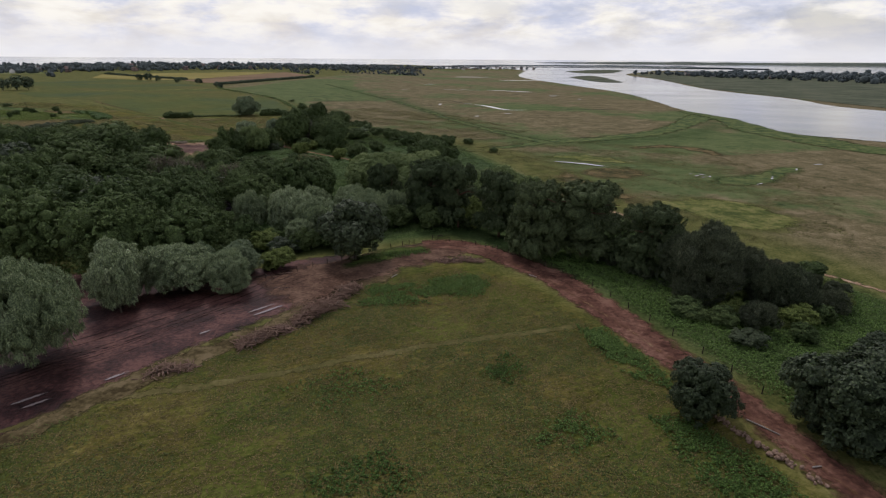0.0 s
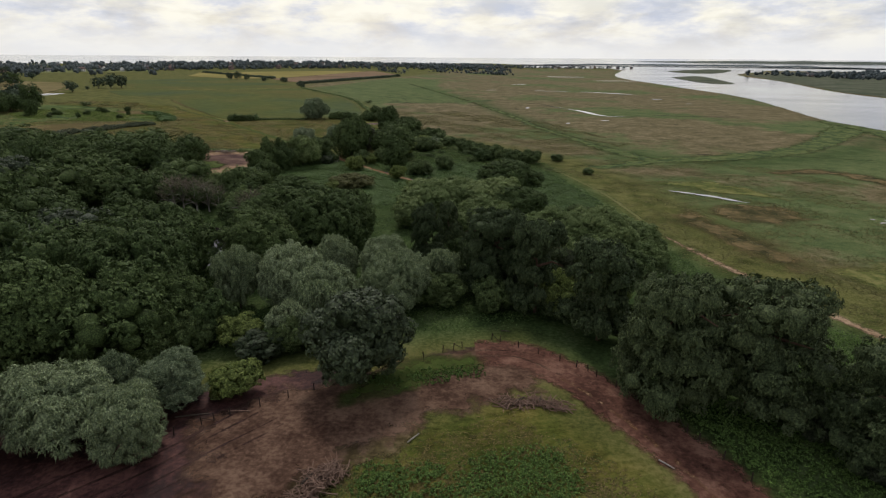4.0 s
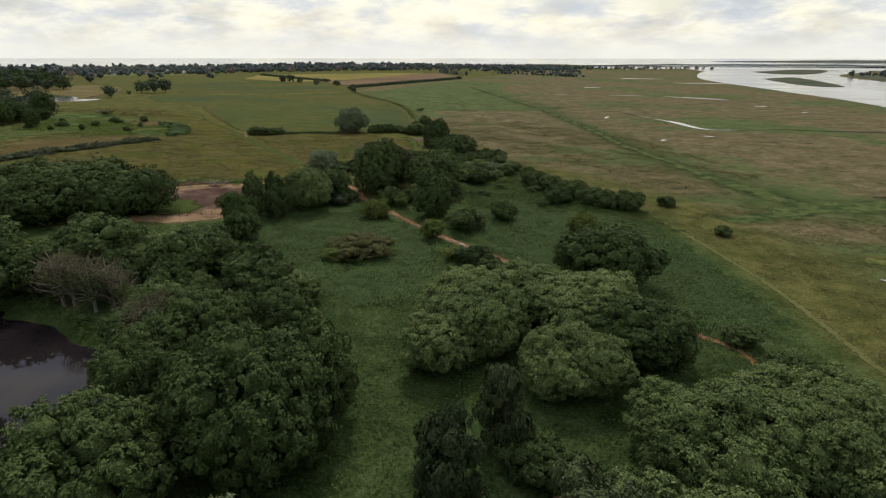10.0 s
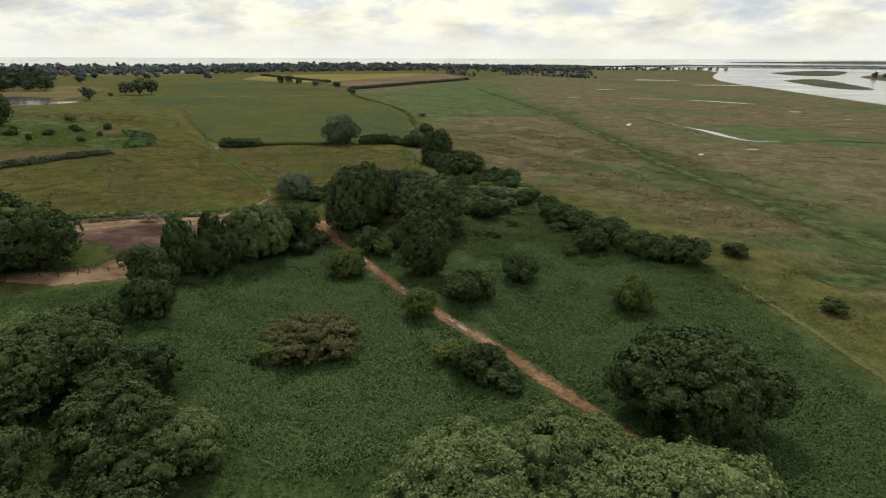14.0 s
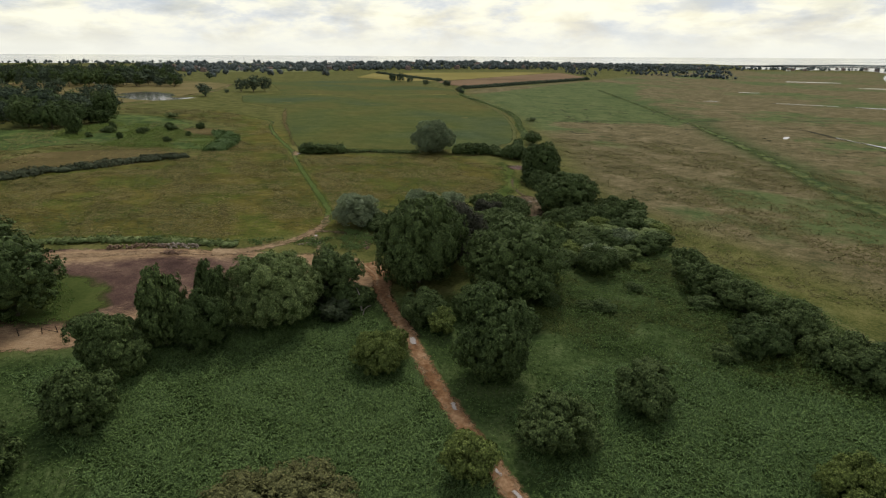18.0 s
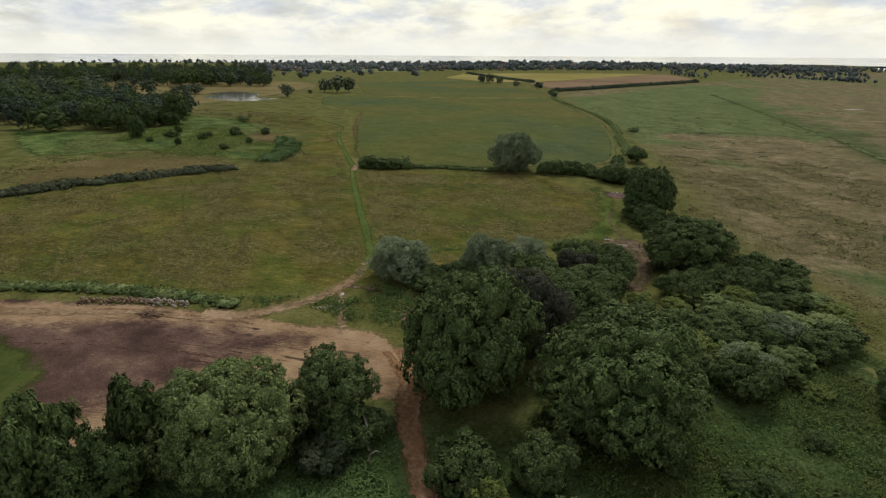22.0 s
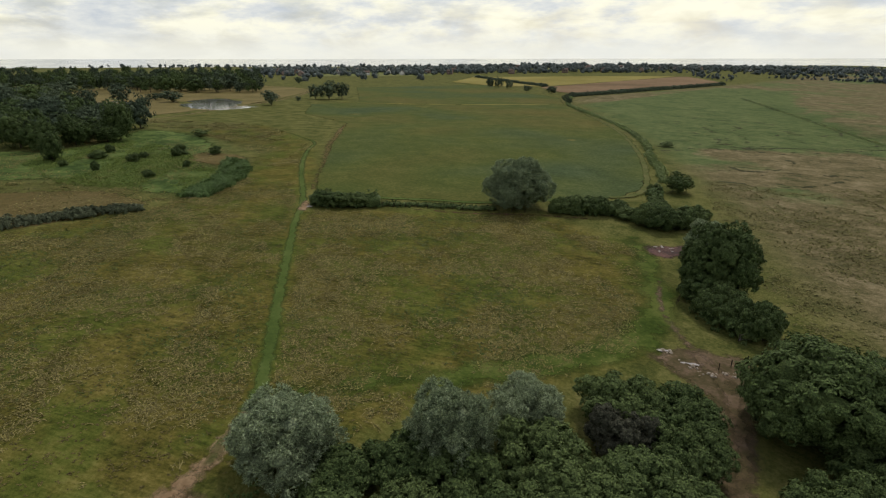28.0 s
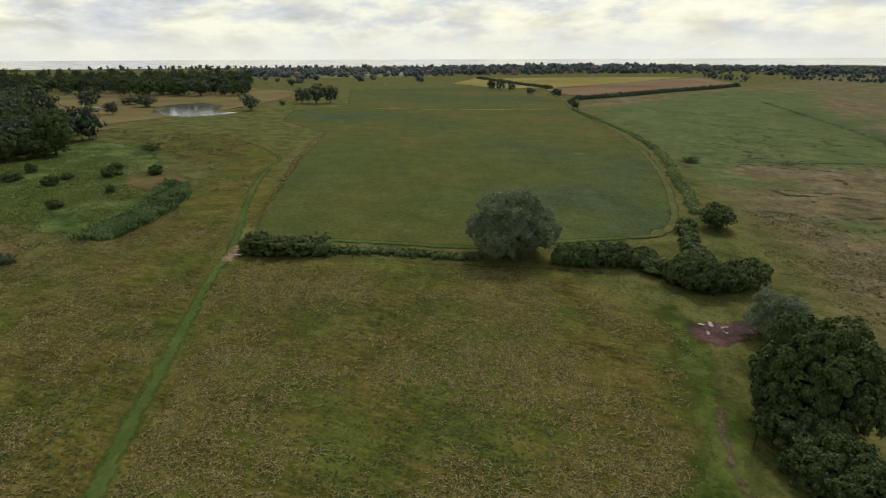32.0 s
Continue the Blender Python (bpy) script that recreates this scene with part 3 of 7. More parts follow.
# ---- fields, tracks, mud ----
patch("crop_field", [(-183, 351), (-168, 360), (-144, 376), (-132, 391), (-121, 408), (-120, 425), (-128, 449), (-159, 515), (-198, 567), (-253, 636), (-262, 646), (-298, 706), (-352, 742),
                     (-467, 833), (-545, 694), (-396, 562), (-397, 516), (-347, 472), (-293, 459), (-263, 426), (-207, 372)], CROP, "large dark green arable field of low crop", "field", 3.0, 0.12, 8.0, bend=False)
patch("brown_field", [(-329, 764), (-388, 826), (-376, 1005), (-349, 1226), (-252, 1079), (-274, 875), (-303, 769)], BROWNFIELD, "pinkish brown bare field beyond a hedge", "field", 12.0, 0.5, 14.0, bend=False)
patch("yellow_field", [(-543, 863), (-612, 1005), (-356, 1219), (-376, 1005), (-392, 845), (-437, 812)], YELLOWFIELD, "dull yellow field of ripening crop", "field", 12.0, 0.4, 14.0, bend=False)
patch("pale_field", [(-909, 860), (-1138, 1175), (-900, 1200), (-700, 1020)], GREENFIELD, "pale green pasture near the village", "field", 14.0, 0.4, 14.0, bend=False)
WETMEADOW = earth("wet_meadow", [(0.42, (0.030, 0.052, 0.014)), (0.5, (0.062, 0.094, 0.025)), (0.58, (0.108, 0.140, 0.042))], 0.12, 0.5, 0.9, (2.5, 6.0, 0.12), 1.0)
patch("wet_meadow", [(-349, 295), (-305, 330), (-340, 372), (-312, 384), (-288, 380), (-262, 366), (-250, 352), (-230, 350), (-222, 355), (-212, 344), (-206, 328), (-219, 322), (-234, 320), (-257, 304), (-272, 280)], WETMEADOW, "bright green wet meadow along the brook", "rough grass", 2.0, 0.10, 6.0)
patch("rush_thicket", [(-256, 352), (-262, 362), (-248, 368), (-232, 362), (-236, 354)], RUSH, "brown thicket of dead rushes", "rough grass", 1.5, 0.16, 4.0)
patch("rush_patch", [(-250, 285), (-241, 300), (-228, 314), (-205, 317), (-204, 301), (-207, 288), (-225, 262)], RUSH, "reddish brown patch of dry rush", "rough grass", 2.0, 0.08, 4.0)
patch("salting", [(400, 480), (640, 300), (1500, 500), (1600, 2200), (900, 2200), (545, 1700), (470, 1250), (392, 855), (394, 650)], SALTING, "flat olive saltmarsh on the far bank", "marsh", 14.0, 0.35, 16.0, bend=False)

STRAW = earth("trampled_straw", [(0.42, (0.040, 0.030, 0.014)), (0.5, (0.082, 0.064, 0.030)), (0.58, (0.140, 0.108, 0.058))], 0.3, 1.6, 0.9, (0.8, 2.6, 0.4), 0.8)
patch("mud_headland", [(-9, 111), (-16, 104), (-24, 103), (-33, 98), (-41, 93), (-54, 94), (-74, 96), (-96, 72), (-74, 34), (-48, 42.5), (-43.5, 48.5), (-38, 57.5), (-33, 65), (-27, 71.5), (-22, 79), (-16.5, 88), (-9, 95), (-4, 99.5), (1, 104), (0, 112)],
      MUD, "wet reddish mud churned by wheels along the field", "mud", 0.7, 0.05, 2.5)
patch("headland_corner", [(-35, 90), (-25, 99), (-11, 109), (0, 113), (5, 106), (3, 101), (-9, 92), (-15, 84), (-21, 76), (-27, 79)], earth("drier_mud", [(0.41, (0.044, 0.024, 0.016)), (0.5, (0.092, 0.054, 0.036)), (0.59, (0.155, 0.098, 0.066))], 0.2, 1.9, 0.75, (2.5, 6.0, 0.30), 0.9), "drier reddish earth at the corner of the headland", "bare soil", 0.7, 0.08, 5.0)
strip("headland_track", [(-5, 110), (1, 110.5), (7.4, 106), (13, 99.5), (19, 91), (23.2, 81), (26.6, 72), (29.8, 63), (33.5, 54.5), (35.5, 46), (38, 38), (42, 28)], 5.0, REDDIRT,
      "bare reddish dirt track round the edge of the field", "dirt track", 0.09, 0.05, [8, 7.8, 7.8, 7.6, 7.8, 7.6, 7.2, 6.2, 5.6, 5.4, 5.2, 5.2])
patch("mud_verge", [(-51, 38.5), (-45.5, 46.5), (-40, 56), (-34.5, 63.5), (-28, 70.5), (-24, 77), (-19, 85), (-12, 93), (-9, 91), (-15, 82), (-21, 72), (-29, 62), (-37, 52), (-48, 37)], STRAW, "trampled straw and mud along the heaps of brushwood", "rough grass", 0.7, 0.06, 3.0)
patch("corner_grass", [(-20.5, 97), (-15, 105.5), (-4.5, 110.5), (-3.3, 106.5), (-11.8, 98.6), (-18.4, 94)], GRAZED, "grass growing back between the fence and the churned mud", "grass", 0.7, 0.12, 2.0)
strip("faint_track", [(-52, 41), (-40, 51.5), (-26, 56), (-11, 62), (2.4, 66.5), (20, 72)], 1.6, earth("flattened_grass", [(0.34, (0.050, 0.050, 0.015)), (0.5, (0.096, 0.086, 0.030)), (0.66, (0.160, 0.135, 0.060))], 0.2, 1.5, 0.9, (0.3, 1.3, 0.6), 0.4),
      "faint wheel track pressed into the grass", "grass track", 0.05, 0.04)
strip("valley_track", [(-88, 267.5), (-82, 264), (-77.5, 258), (-72, 253), (-66, 248), (-56, 238.6), (-47.5, 231.8), (-37.4, 223.9), (-29, 218), (-23.7, 213.3), (-17, 208), (-10, 203), (-2, 198.5), (5, 194), (12, 190), (14.5, 185), (16.5, 179), (17.5, 175)],
      2.6, DIRT, "orange dirt track with wheel ruts through the reeds", "dirt track", 0.07, 0.07, [5, 4, 3.2, 2.9, 2.8, 2.8, 2.7, 2.7, 2.8, 2.8, 2.8, 2.6, 2.0, 1.6, 2, 2, 1.5, 1.5])
vt = smooth([(-77.5, 258), (-72, 253), (-66, 248), (-56, 238.6), (-47.5, 231.8), (-37.4, 223.9), (-29, 218), (-23.7, 213.3), (-17, 208), (-10, 203), (-2, 198.5), (5, 194)], 4.0)
vn = np.gradient(vt, axis=0)
vn = np.stack([-vn[:, 1], vn[:, 0]], 1) / np.linalg.norm(vn, axis=1)[:, None]
for s in (-0.72, 0.72):
    strip("track_rut", [tuple(p) for p in vt + vn * s], 0.5, SAND, "pale worn wheel rut along the dirt track", "wheel rut", 0.11, 0.0, None, 0.5, 0.8, 0.2)
strip("sandy_path", [(33, 176), (35.7, 169), (41, 157.5), (52, 135), (65, 113), (71, 105), (81, 93), (90, 78), (100, 60)], 1.7, SAND, "pale sandy footpath along the marsh edge", "footpath", 0.07, 0.0, [1.2, 2.4, 2.6, 2.2, 2.0, 1.9, 1.9])
strip("bank_path", [(-36, 304), (-12, 288), (1, 271), (13.7, 243), (22.4, 220), (27.7, 201), (31, 185)], 1.6, earth("dry_bank", [(0.34, (0.065, 0.085, 0.024)), (0.5, (0.110, 0.115, 0.040)), (0.66, (0.165, 0.150, 0.066))], 0.2, 1.4, 0.9, (0.3, 1.0, 0.8), 0.4),
      "worn grassy path along the marsh bank", "footpath", 0.06)
yard = patch("soil_yard", [(-152, 225), (-146, 236), (-132, 247), (-119, 255.5), (-111, 260.5), (-105, 262.5), (-99, 266.5), (-93, 269.2), (-87, 267.5), (-81.5, 264.5), (-80, 259), (-88.5, 253), (-93, 246), (-97.5, 236), (-99, 225), (-106, 216.5), (-118, 212), (-135, 211)],
      YARD, "bare purplish brown soil with driven sand, levelled by machines", "bare soil", 0.8, 0.05, 2.5)
yv = np.array([v.co[:2] for v in yard.data.vertices])
sandy = np.exp(-(line_dist(yv[:, 0], yv[:, 1], smooth([(-152, 224), (-139, 236.6), (-126, 247), (-113.5, 257), (-105, 261.5), (-95, 265), (-85, 265)], 3)) / 3.4) ** 2)
sandy = np.maximum(sandy, 0.95 * np.exp(-(line_dist(yv[:, 0], yv[:, 1], smooth([(-150, 211), (-118, 213), (-106, 222), (-99, 238), (-92, 252), (-84, 263)], 3)) / 6.0) ** 2))
sandy *= 1 - 0.7 * np.exp(-(np.hypot(yv[:, 0] + 112, yv[:, 1] - 243) / 9) ** 2)
attribute(yard.data, "sandy", np.maximum(sandy, 0.95 * sstep(-112, -94, yv[:, 0])))
patch("grass_island", [(-145, 228.5), (-134.5, 233), (-126, 235), (-117, 234), (-110.5, 230), (-108.5, 225), (-111.5, 221.5), (-118, 218.2), (-134, 214)], GRAZED, "fresh green patch left in the bare soil", "grass", 0.8, 0.09, 2.0)
MARK = earth("wheel_mark", [(0.40, (0.060, 0.036, 0.026)), (0.5, (0.110, 0.068, 0.046)), (0.60, (0.175, 0.115, 0.080))], 0.3, 1.6, 0.85, (0.25, 0.9, 0.35), 0.8)
mark_rng = random.Random(31)
for k, o in enumerate((-5.6, -4.1, -2.2, -0.7, 1.6, 3.1, 5.2, 6.7)):
    a = mark_rng.uniform(-0.4, 0.4)
    line = [(-90, 261.5 - o), (-97, 258.5 - o + a), (-105, 255 - o + a), (-115, 250 - o), (-126, 242.5 - o - a), (-137, 234 - o)]
    strip("wheel_mark", line[k % 2:6 - (k // 2) % 3], mark_rng.uniform(0.15, 0.3), MARK, "dark wheel mark across the driven sand", "wheel rut", 0.10, 0.0, None, 0.2, 0.9, 0.2)
for k, o in enumerate((0.0, 1.5, 4.2, 5.7)):
    strip("wheel_mark", [(-95.5 - o, 252 - 0.3 * o), (-97.5 - o, 247 - 0.3 * o), (-100 - o, 240 - 0.3 * o), (-103 - o, 233 - 0.3 * o)], 0.22, MARK, "dark wheel mark curving down the yard", "wheel rut", 0.14, 0.0, None, 0.2, 0.9, 0.2)
strip("sandy_road", [(-190, 196), (-160, 219), (-139, 236.6), (-126, 247), (-115, 256)], 3.4, SAND, "pale sandy haul road", "dirt road", 0.11, 0.05, [4.2, 4.2, 3.6, 2.4, 0.4])
strip("meadow_spur", [(-117, 255), (-112, 260), (-109.5, 266), (-108.7, 273), (-110.5, 281), (-114.5, 288)], 2.2, SAND, "sandy wheel track turning into the meadow", "dirt track", 0.13, 0.06, [4.5, 3.4, 3.0, 2.7, 2.3, 1.0])
strip("spur_crown", [(-110.6, 263.5), (-109.5, 266), (-108.7, 273), (-110.5, 281), (-114.5, 288)], 0.5, GRAZED, "strip of grass between the wheel tracks", "grass", 0.17, 0.0, None, 0.5, 0.6, 0.2)
strip("muddy_spur", [(-97, 265), (-100.5, 268.6), (-104.5, 272), (-108.5, 275.6), (-110, 279)], 1.5, SAND, "muddy short cut with puddles", "dirt track", 0.12, 0.06)
strip("mown_path", [(-111, 283), (-116.5, 290.5), (-125, 298), (-144.4, 314), (-168, 334), (-176, 341.6), (-184.5, 348.7), (-203, 362), (-221, 376), (-240, 393), (-250, 404), (-266, 411), (-318, 423)], 2.5, MOWN, "green mown path across the meadow", "grass path", 0.05, 0.05, [2.2, 2.6, 2.4, 2.3, 2.3, 2.3, 2.2, 1.6, 1.2, 1.0])
strip("meadow_margin", [(-116.5, 290), (-109.5, 299.5), (-102, 309), (-93.5, 321), (-88.5, 333), (-89.5, 348), (-98, 364.6), (-106, 378)], 6.0, MARGIN, "green grazed margin of the meadow", "grass path", 0.06, 0.03, [3.5, 5, 7, 8, 8, 7.5, 6.5, 5], 3.5)
strip("gate_path", [(-93, 358), (-88.5, 346), (-85.9, 342), (-82.7, 338.4), (-79.7, 334.6), (-76.5, 331.7), (-74, 327.6), (-71.3, 320.8), (-70, 314), (-73, 306)], 1.6, TRODDEN, "worn bare path through the gateway", "footpath", 0.08, 0.0, [0.2, 0.7, 1.0, 1.4, 2.2, 3.0, 2.6, 2.4, 2.0, 1.2])
strip("thicket_lane", [(-109, 277), (-105.7, 278.5), (-99.3, 280.6), (-93.4, 282.7), (-87.5, 285.5)], 2.0, TRODDEN, "muddy lane between the thicket and the oaks", "dirt track", 0.10, 0.05)
patch("gate_mud", [(-85, 330.3), (-82.7, 335.6), (-78, 337.5), (-73.6, 338.3), (-72, 330.5), (-70, 322.8), (-68, 311), (-71, 309.5), (-74, 320.6), (-77.3, 326.6), (-82.1, 328.8)], TRODDEN, "trampled muddy gateway beside the hedge", "mud", 0.6, 0.07, 2.0)
patch("hedge_mud", [(-101.2, 370.6), (-100.6, 374.6), (-97, 378.6), (-94, 384), (-91, 382), (-92.6, 376), (-94.2, 371.4), (-97.2, 369)], MUD, "bare wet mud by the hedge", "mud", 0.7, 0.07, 2.0)
strip("crop_track", [(-123, 406), (-119.5, 412), (-119.3, 420), (-124, 437), (-141, 476), (-168, 525), (-192, 559), (-247, 632)], 2.2, earth("dry_grass_track", [(0.34, (0.050, 0.068, 0.018)), (0.5, (0.084, 0.092, 0.030)), (0.66, (0.130, 0.120, 0.052))], 0.2, 1.2, 0.9, (0.3, 1.4, 0.5), 0.4),
      "worn grassy farm track round the crop", "farm track", 0.25, 0.0, None, 1.2, 3.0)
strip("crop_baulk", [(-392, 541), (-354, 562), (-323, 583), (-290, 616), (-262, 652)], 5.0, YELLOWFIELD, "pale dry baulk across the crop", "grass path", 0.32, 0.0, [2, 5, 5, 5, 3], 6.0, 4.0, 1.5)
strip("crop_headland", [(-180, 353), (-168, 361), (-145, 377.5), (-133, 393), (-124, 405)], 2.6, MOWN, "green headland strip along the crop", "grass path", 0.17)
strip("bare_strip", [(-155, 358.5), (-146, 364.5), (-138, 370.5), (-128, 377.5), (-119, 383.5)], 1.2, REDDIRT, "thin bare strip along the fence", "bare soil", 0.06, 0.0, [0.4, 1.4, 1.5, 1.3, 0.9])
strip("pond_path", [(-380, 381), (-388, 412), (-409, 449), (-434, 501), (-475, 561), (-542, 633)], 2.2, SAND, "pale farm track beside the far pond", "farm track", 0.2, 0.0, None, 1.5, 4.0)
patch("gateway_stones", [(-180.6, 346), (-178, 346.4), (-174.4, 343), (-172.4, 340.6), (-174.4, 339.2), (-177.4, 342)], SAND, "pale stony gateway in the path", "bare soil", 0.5, 0.1, 1.5)


def puddle(x, y, long_, wide, turn, name="puddle", label="shallow puddle in the mud", rise=0.16, material=None):
    u = np.linspace(-1, 1, 15)
    gu, gv = np.meshgrid(u, u, indexing="ij")
    gu, gv = gu.ravel(), gv.ravel()
    c, s = math.cos(radians(turn)), math.sin(radians(turn))
    px, py = x + gu * long_ * c - gv * wide * s, y + gu * long_ * s + gv * wide * c
    me = mesh_of(name, np.stack([px, py, np.full(len(px), level(x, y) + rise)], 1), grid_faces(15, 15), material or PUDDLE, True)
    attribute(me, "edge", (0.85 - np.hypot(gu, gv)) * min(long_, wide))
    return tagged(new(name, me), label, "puddle", "puddles", "structure")


for x, y, a, b, r in ((-27.3, 75.4, 3.4, 0.36, 48), (-28.6, 76.1, 2.6, 0.30, 47), (-40, 57, 1.6, 0.3, 48), (-46, 51.5, 1.8, 0.3, 46), (-47.5, 52.6, 2.2, 0.3, 46), (-34, 68.5, 1.2, 0.25, 48),
                      (-98.5, 375.8, 1.2, 0.4, 120), (-96.6, 376, 0.8, 0.35, 60), (-96.0, 374.4, 0.9, 0.3, 150), (-99.6, 374.6, 0.7, 0.4, 10), (-98, 372.6, 0.7, 0.3, 120),
                      (-39.5, 225.8, 1.6, 0.3, 142), (-37, 223.6, 1.7, 0.45, 142), (-51.5, 235.4, 0.9, 0.35, 140), (-43, 228.3, 1.1, 0.28, 142), (-64.1, 246.4, 1.5, 0.45, 132), (-103, 271.2, 0.7, 0.3, 130), (-106.6, 274.2, 0.8, 0.3, 130),
                      (-174.7, 343.2, 1.0, 0.6, 30), (-84, 333, 1.0, 0.35, 30), (-80, 332, 1.2, 0.3, 20)):
    puddle(x, y, a, b, r, material=MUDPUDDLE if y < 90 else None)
for x, y, a, b, r in ((94, 200, 1.5, 0.5, 130), (91.5, 198, 1.2, 0.5, 20), (92.6, 195.6, 1.4, 0.5, 20), (95.4, 196.8, 1.0, 0.5, 80), (90.6, 201.2, 1.0, 0.4, 20), (108.4, 186.4, 1.2, 0.5, 40), (106.8, 185.2, 0.8, 0.4, 40), (117, 195, 1.3, 0.5, 60), (118.4, 197.2, 1.0, 0.4, 60), (136, 212, 1.6, 0.6, 60), (134.6, 210, 0.9, 0.4, 60), (152, 224, 3.0, 0.7, 10), (-7, 527, 1.6, 7.0, 170), (21.4, 414, 1.4, 3.4, 160), (46.6, 436, 3.4, 1.6, 10),
                      (141, 606, 3, 2, 0), (123, 663, 6, 3, 0), (150, 1150, 60, 8, 5), (-60, 780, 9, 2, 20), (-30, 950, 14, 4, 0), (40, 1320, 70, 12, -8)):
    puddle(x, y, a, b, r, "marsh_pool", "pale winding pool of water in the marsh", 0.14)
MARSHWATER = water("marsh_water", (0.32, 0.32, 0.30), 0.06, 0.8, 0.02, (0.3, 1.1, 0.22))
CREEK = earth("creek_mud", [(0.34, (0.020, 0.022, 0.012)), (0.5, (0.038, 0.037, 0.021)), (0.66, (0.066, 0.062, 0.036))], 0.1, 0.6, 0.8, (0.5, 2.0, 0.16), 0.6)
DYKEREED = earth("dyke_reed", [(0.42, (0.030, 0.050, 0.018)), (0.5, (0.068, 0.092, 0.030)), (0.58, (0.120, 0.136, 0.050))], 0.16, 0.45, 0.9, (4.0, 6.0, 0.10), 1.0)
FLUSH = earth("marsh_flush", [(0.42, (0.050, 0.066, 0.018)), (0.5, (0.098, 0.110, 0.030)), (0.58, (0.165, 0.158, 0.056))], 0.16, 0.6, 0.9, (5.0, 8.0, 0.08), 1.0)
SEDGE = earth("dark_sedge", [(0.42, (0.038, 0.038, 0.016)), (0.5, (0.084, 0.068, 0.029)), (0.58, (0.145, 0.108, 0.050))], 0.16, 0.6, 0.9, (5.0, 8.0, 0.08), 1.0)
strip("reed_dyke", [(-180, 830), (-104, 669), (-63, 583), (-36, 508), (-12, 437), (0, 395), (13, 362), (21.4, 341), (31.3, 316), (40, 297.5), (50, 282)], 7.0, DYKEREED, "straight green reedy dyke across the marsh", "reeds", 0.16, 0.0, [5, 6, 6, 6, 6, 7, 8, 9, 10, 12], 5.0, 3.0, 1.0)
strip("reed_dyke", [(24, 262), (34, 268), (50, 281), (90, 301), (132, 337), (187, 416), (212, 452)], 16.0, DYKEREED, "broad green reed belt bending towards the river", "reeds", 0.14, 0.0, [10, 16, 18, 18, 20, 26, 20], 7.0, 3.0, 1.5)
strip("reed_bank", [(196, 470), (203, 400), (192, 345), (195, 300), (205, 262), (260, 210)], 26.0, DYKEREED, "green reeds along the river bank", "reeds", 0.18, 0.0, [14, 24, 34, 34, 28, 30], 8.0, 4.0, 2.0)
patch("marsh_flush", [(36, 236), (48, 242), (62, 247), (72, 232), (80, 218), (66, 222), (52, 228)], FLUSH, "yellow-green wet flush in the marsh", "marsh", 1.5, 0.08, 7.0)
patch("marsh_flush", [(88, 182), (104, 180), (124, 196), (142, 214), (136, 220), (112, 204), (94, 194)], DYKEREED, "green wet hollow round the marsh pools", "marsh", 1.5, 0.08, 6.0)
patch("marsh_flush", [(60, 160), (78, 166), (96, 150), (88, 128), (70, 132)], FLUSH, "yellow-green wet flush by the footpath", "marsh", 1.5, 0.08, 7.0)
patch("sedge_patch", [(56, 212), (72, 212), (76, 199), (60, 190), (48, 200)], SEDGE, "dark brown sedge in the marsh", "marsh", 1.5, 0.07, 7.0)
patch("sedge_patch", [(82, 262), (106, 276), (124, 268), (126, 246), (118, 244), (112, 262), (96, 262)], SEDGE, "dark brown sedge in the marsh", "marsh", 1.5, 0.07, 7.0)
patch("sedge_patch", [(36, 190), (44, 206), (52, 188), (60, 164), (54, 156), (44, 172)], SEDGE, "rusty brown sedge beside the marsh path", "marsh", 1.5, 0.07, 7.0)
for line, w in (([(-36, 794), (-5.6, 786), (29, 779), (72, 767), (112, 733), (148, 724)], 8), ([(-12, 575), (4, 566), (15.7, 539), (29, 517), (37, 500.6), (43.6, 483), (52, 468), (66, 468.7), (84, 476)], 6), ([(-12, 615), (43, 648), (90, 690), (148, 724)], 3.5), ([(-120, 525), (-86, 560), (-54, 585), (-12, 615)], 3.0),
                ([(84, 476), (94, 483.7), (109, 480), (127, 481), (160, 486)], 7), ([(60, 300), (100, 306), (150, 300)], 2.5), ([(10, 420), (40, 412), (80, 424), (110, 418)], 2.2), ([(-40, 640), (30, 655)], 3.0), ([(30, 225), (44, 222), (56, 220), (66, 213), (80, 215)], 2.0),
                ([(40, 330), (70, 345), (110, 338)], 2.0), ([(-30, 390), (0, 380), (16, 384)], 1.6), ([(60, 395), (84, 384), (120, 392)], 2.0), ([(70, 540), (110, 552), (150, 548)], 3.0)):
    strip("marsh_creek", line, w, CREEK, "dark winding creek in the marsh", "creek", 0.11, 0.0, [w * 0.15, w * 0.6, w * 0.3, w * 0.7, w * 0.4, w * 0.15], 2.5, 3.0, 1.0)
for line, w in (([(-5.6, 786), (12, 782), (29, 779), (44, 775)], [2, 3.5, 3.5, 1]), ([(52, 773), (72, 767), (96, 748), (110, 734)], [2, 7, 7, 1.5]), ([(15.7, 539), (22, 528), (29, 517), (37, 500.6), (43.6, 483), (52, 468), (66, 468.7)], [1.5, 0.6, 3, 5.5, 5, 2.6, 0.8]), ([(44, 226), (52, 222), (56, 220), (60, 216), (64, 213)], [0.8, 1.5, 2.4, 2.2, 0.6]), ([(-202.5, 325), (-205.3, 330), (-209.4, 335.3)], [0.5, 0.7, 0.3])):
    strip("creek_water", line, 2.0, MARSHWATER, "pale water lying in the marsh creek", "creek", 0.20, 0.0, w, 1.5, 1.5, 0.5)

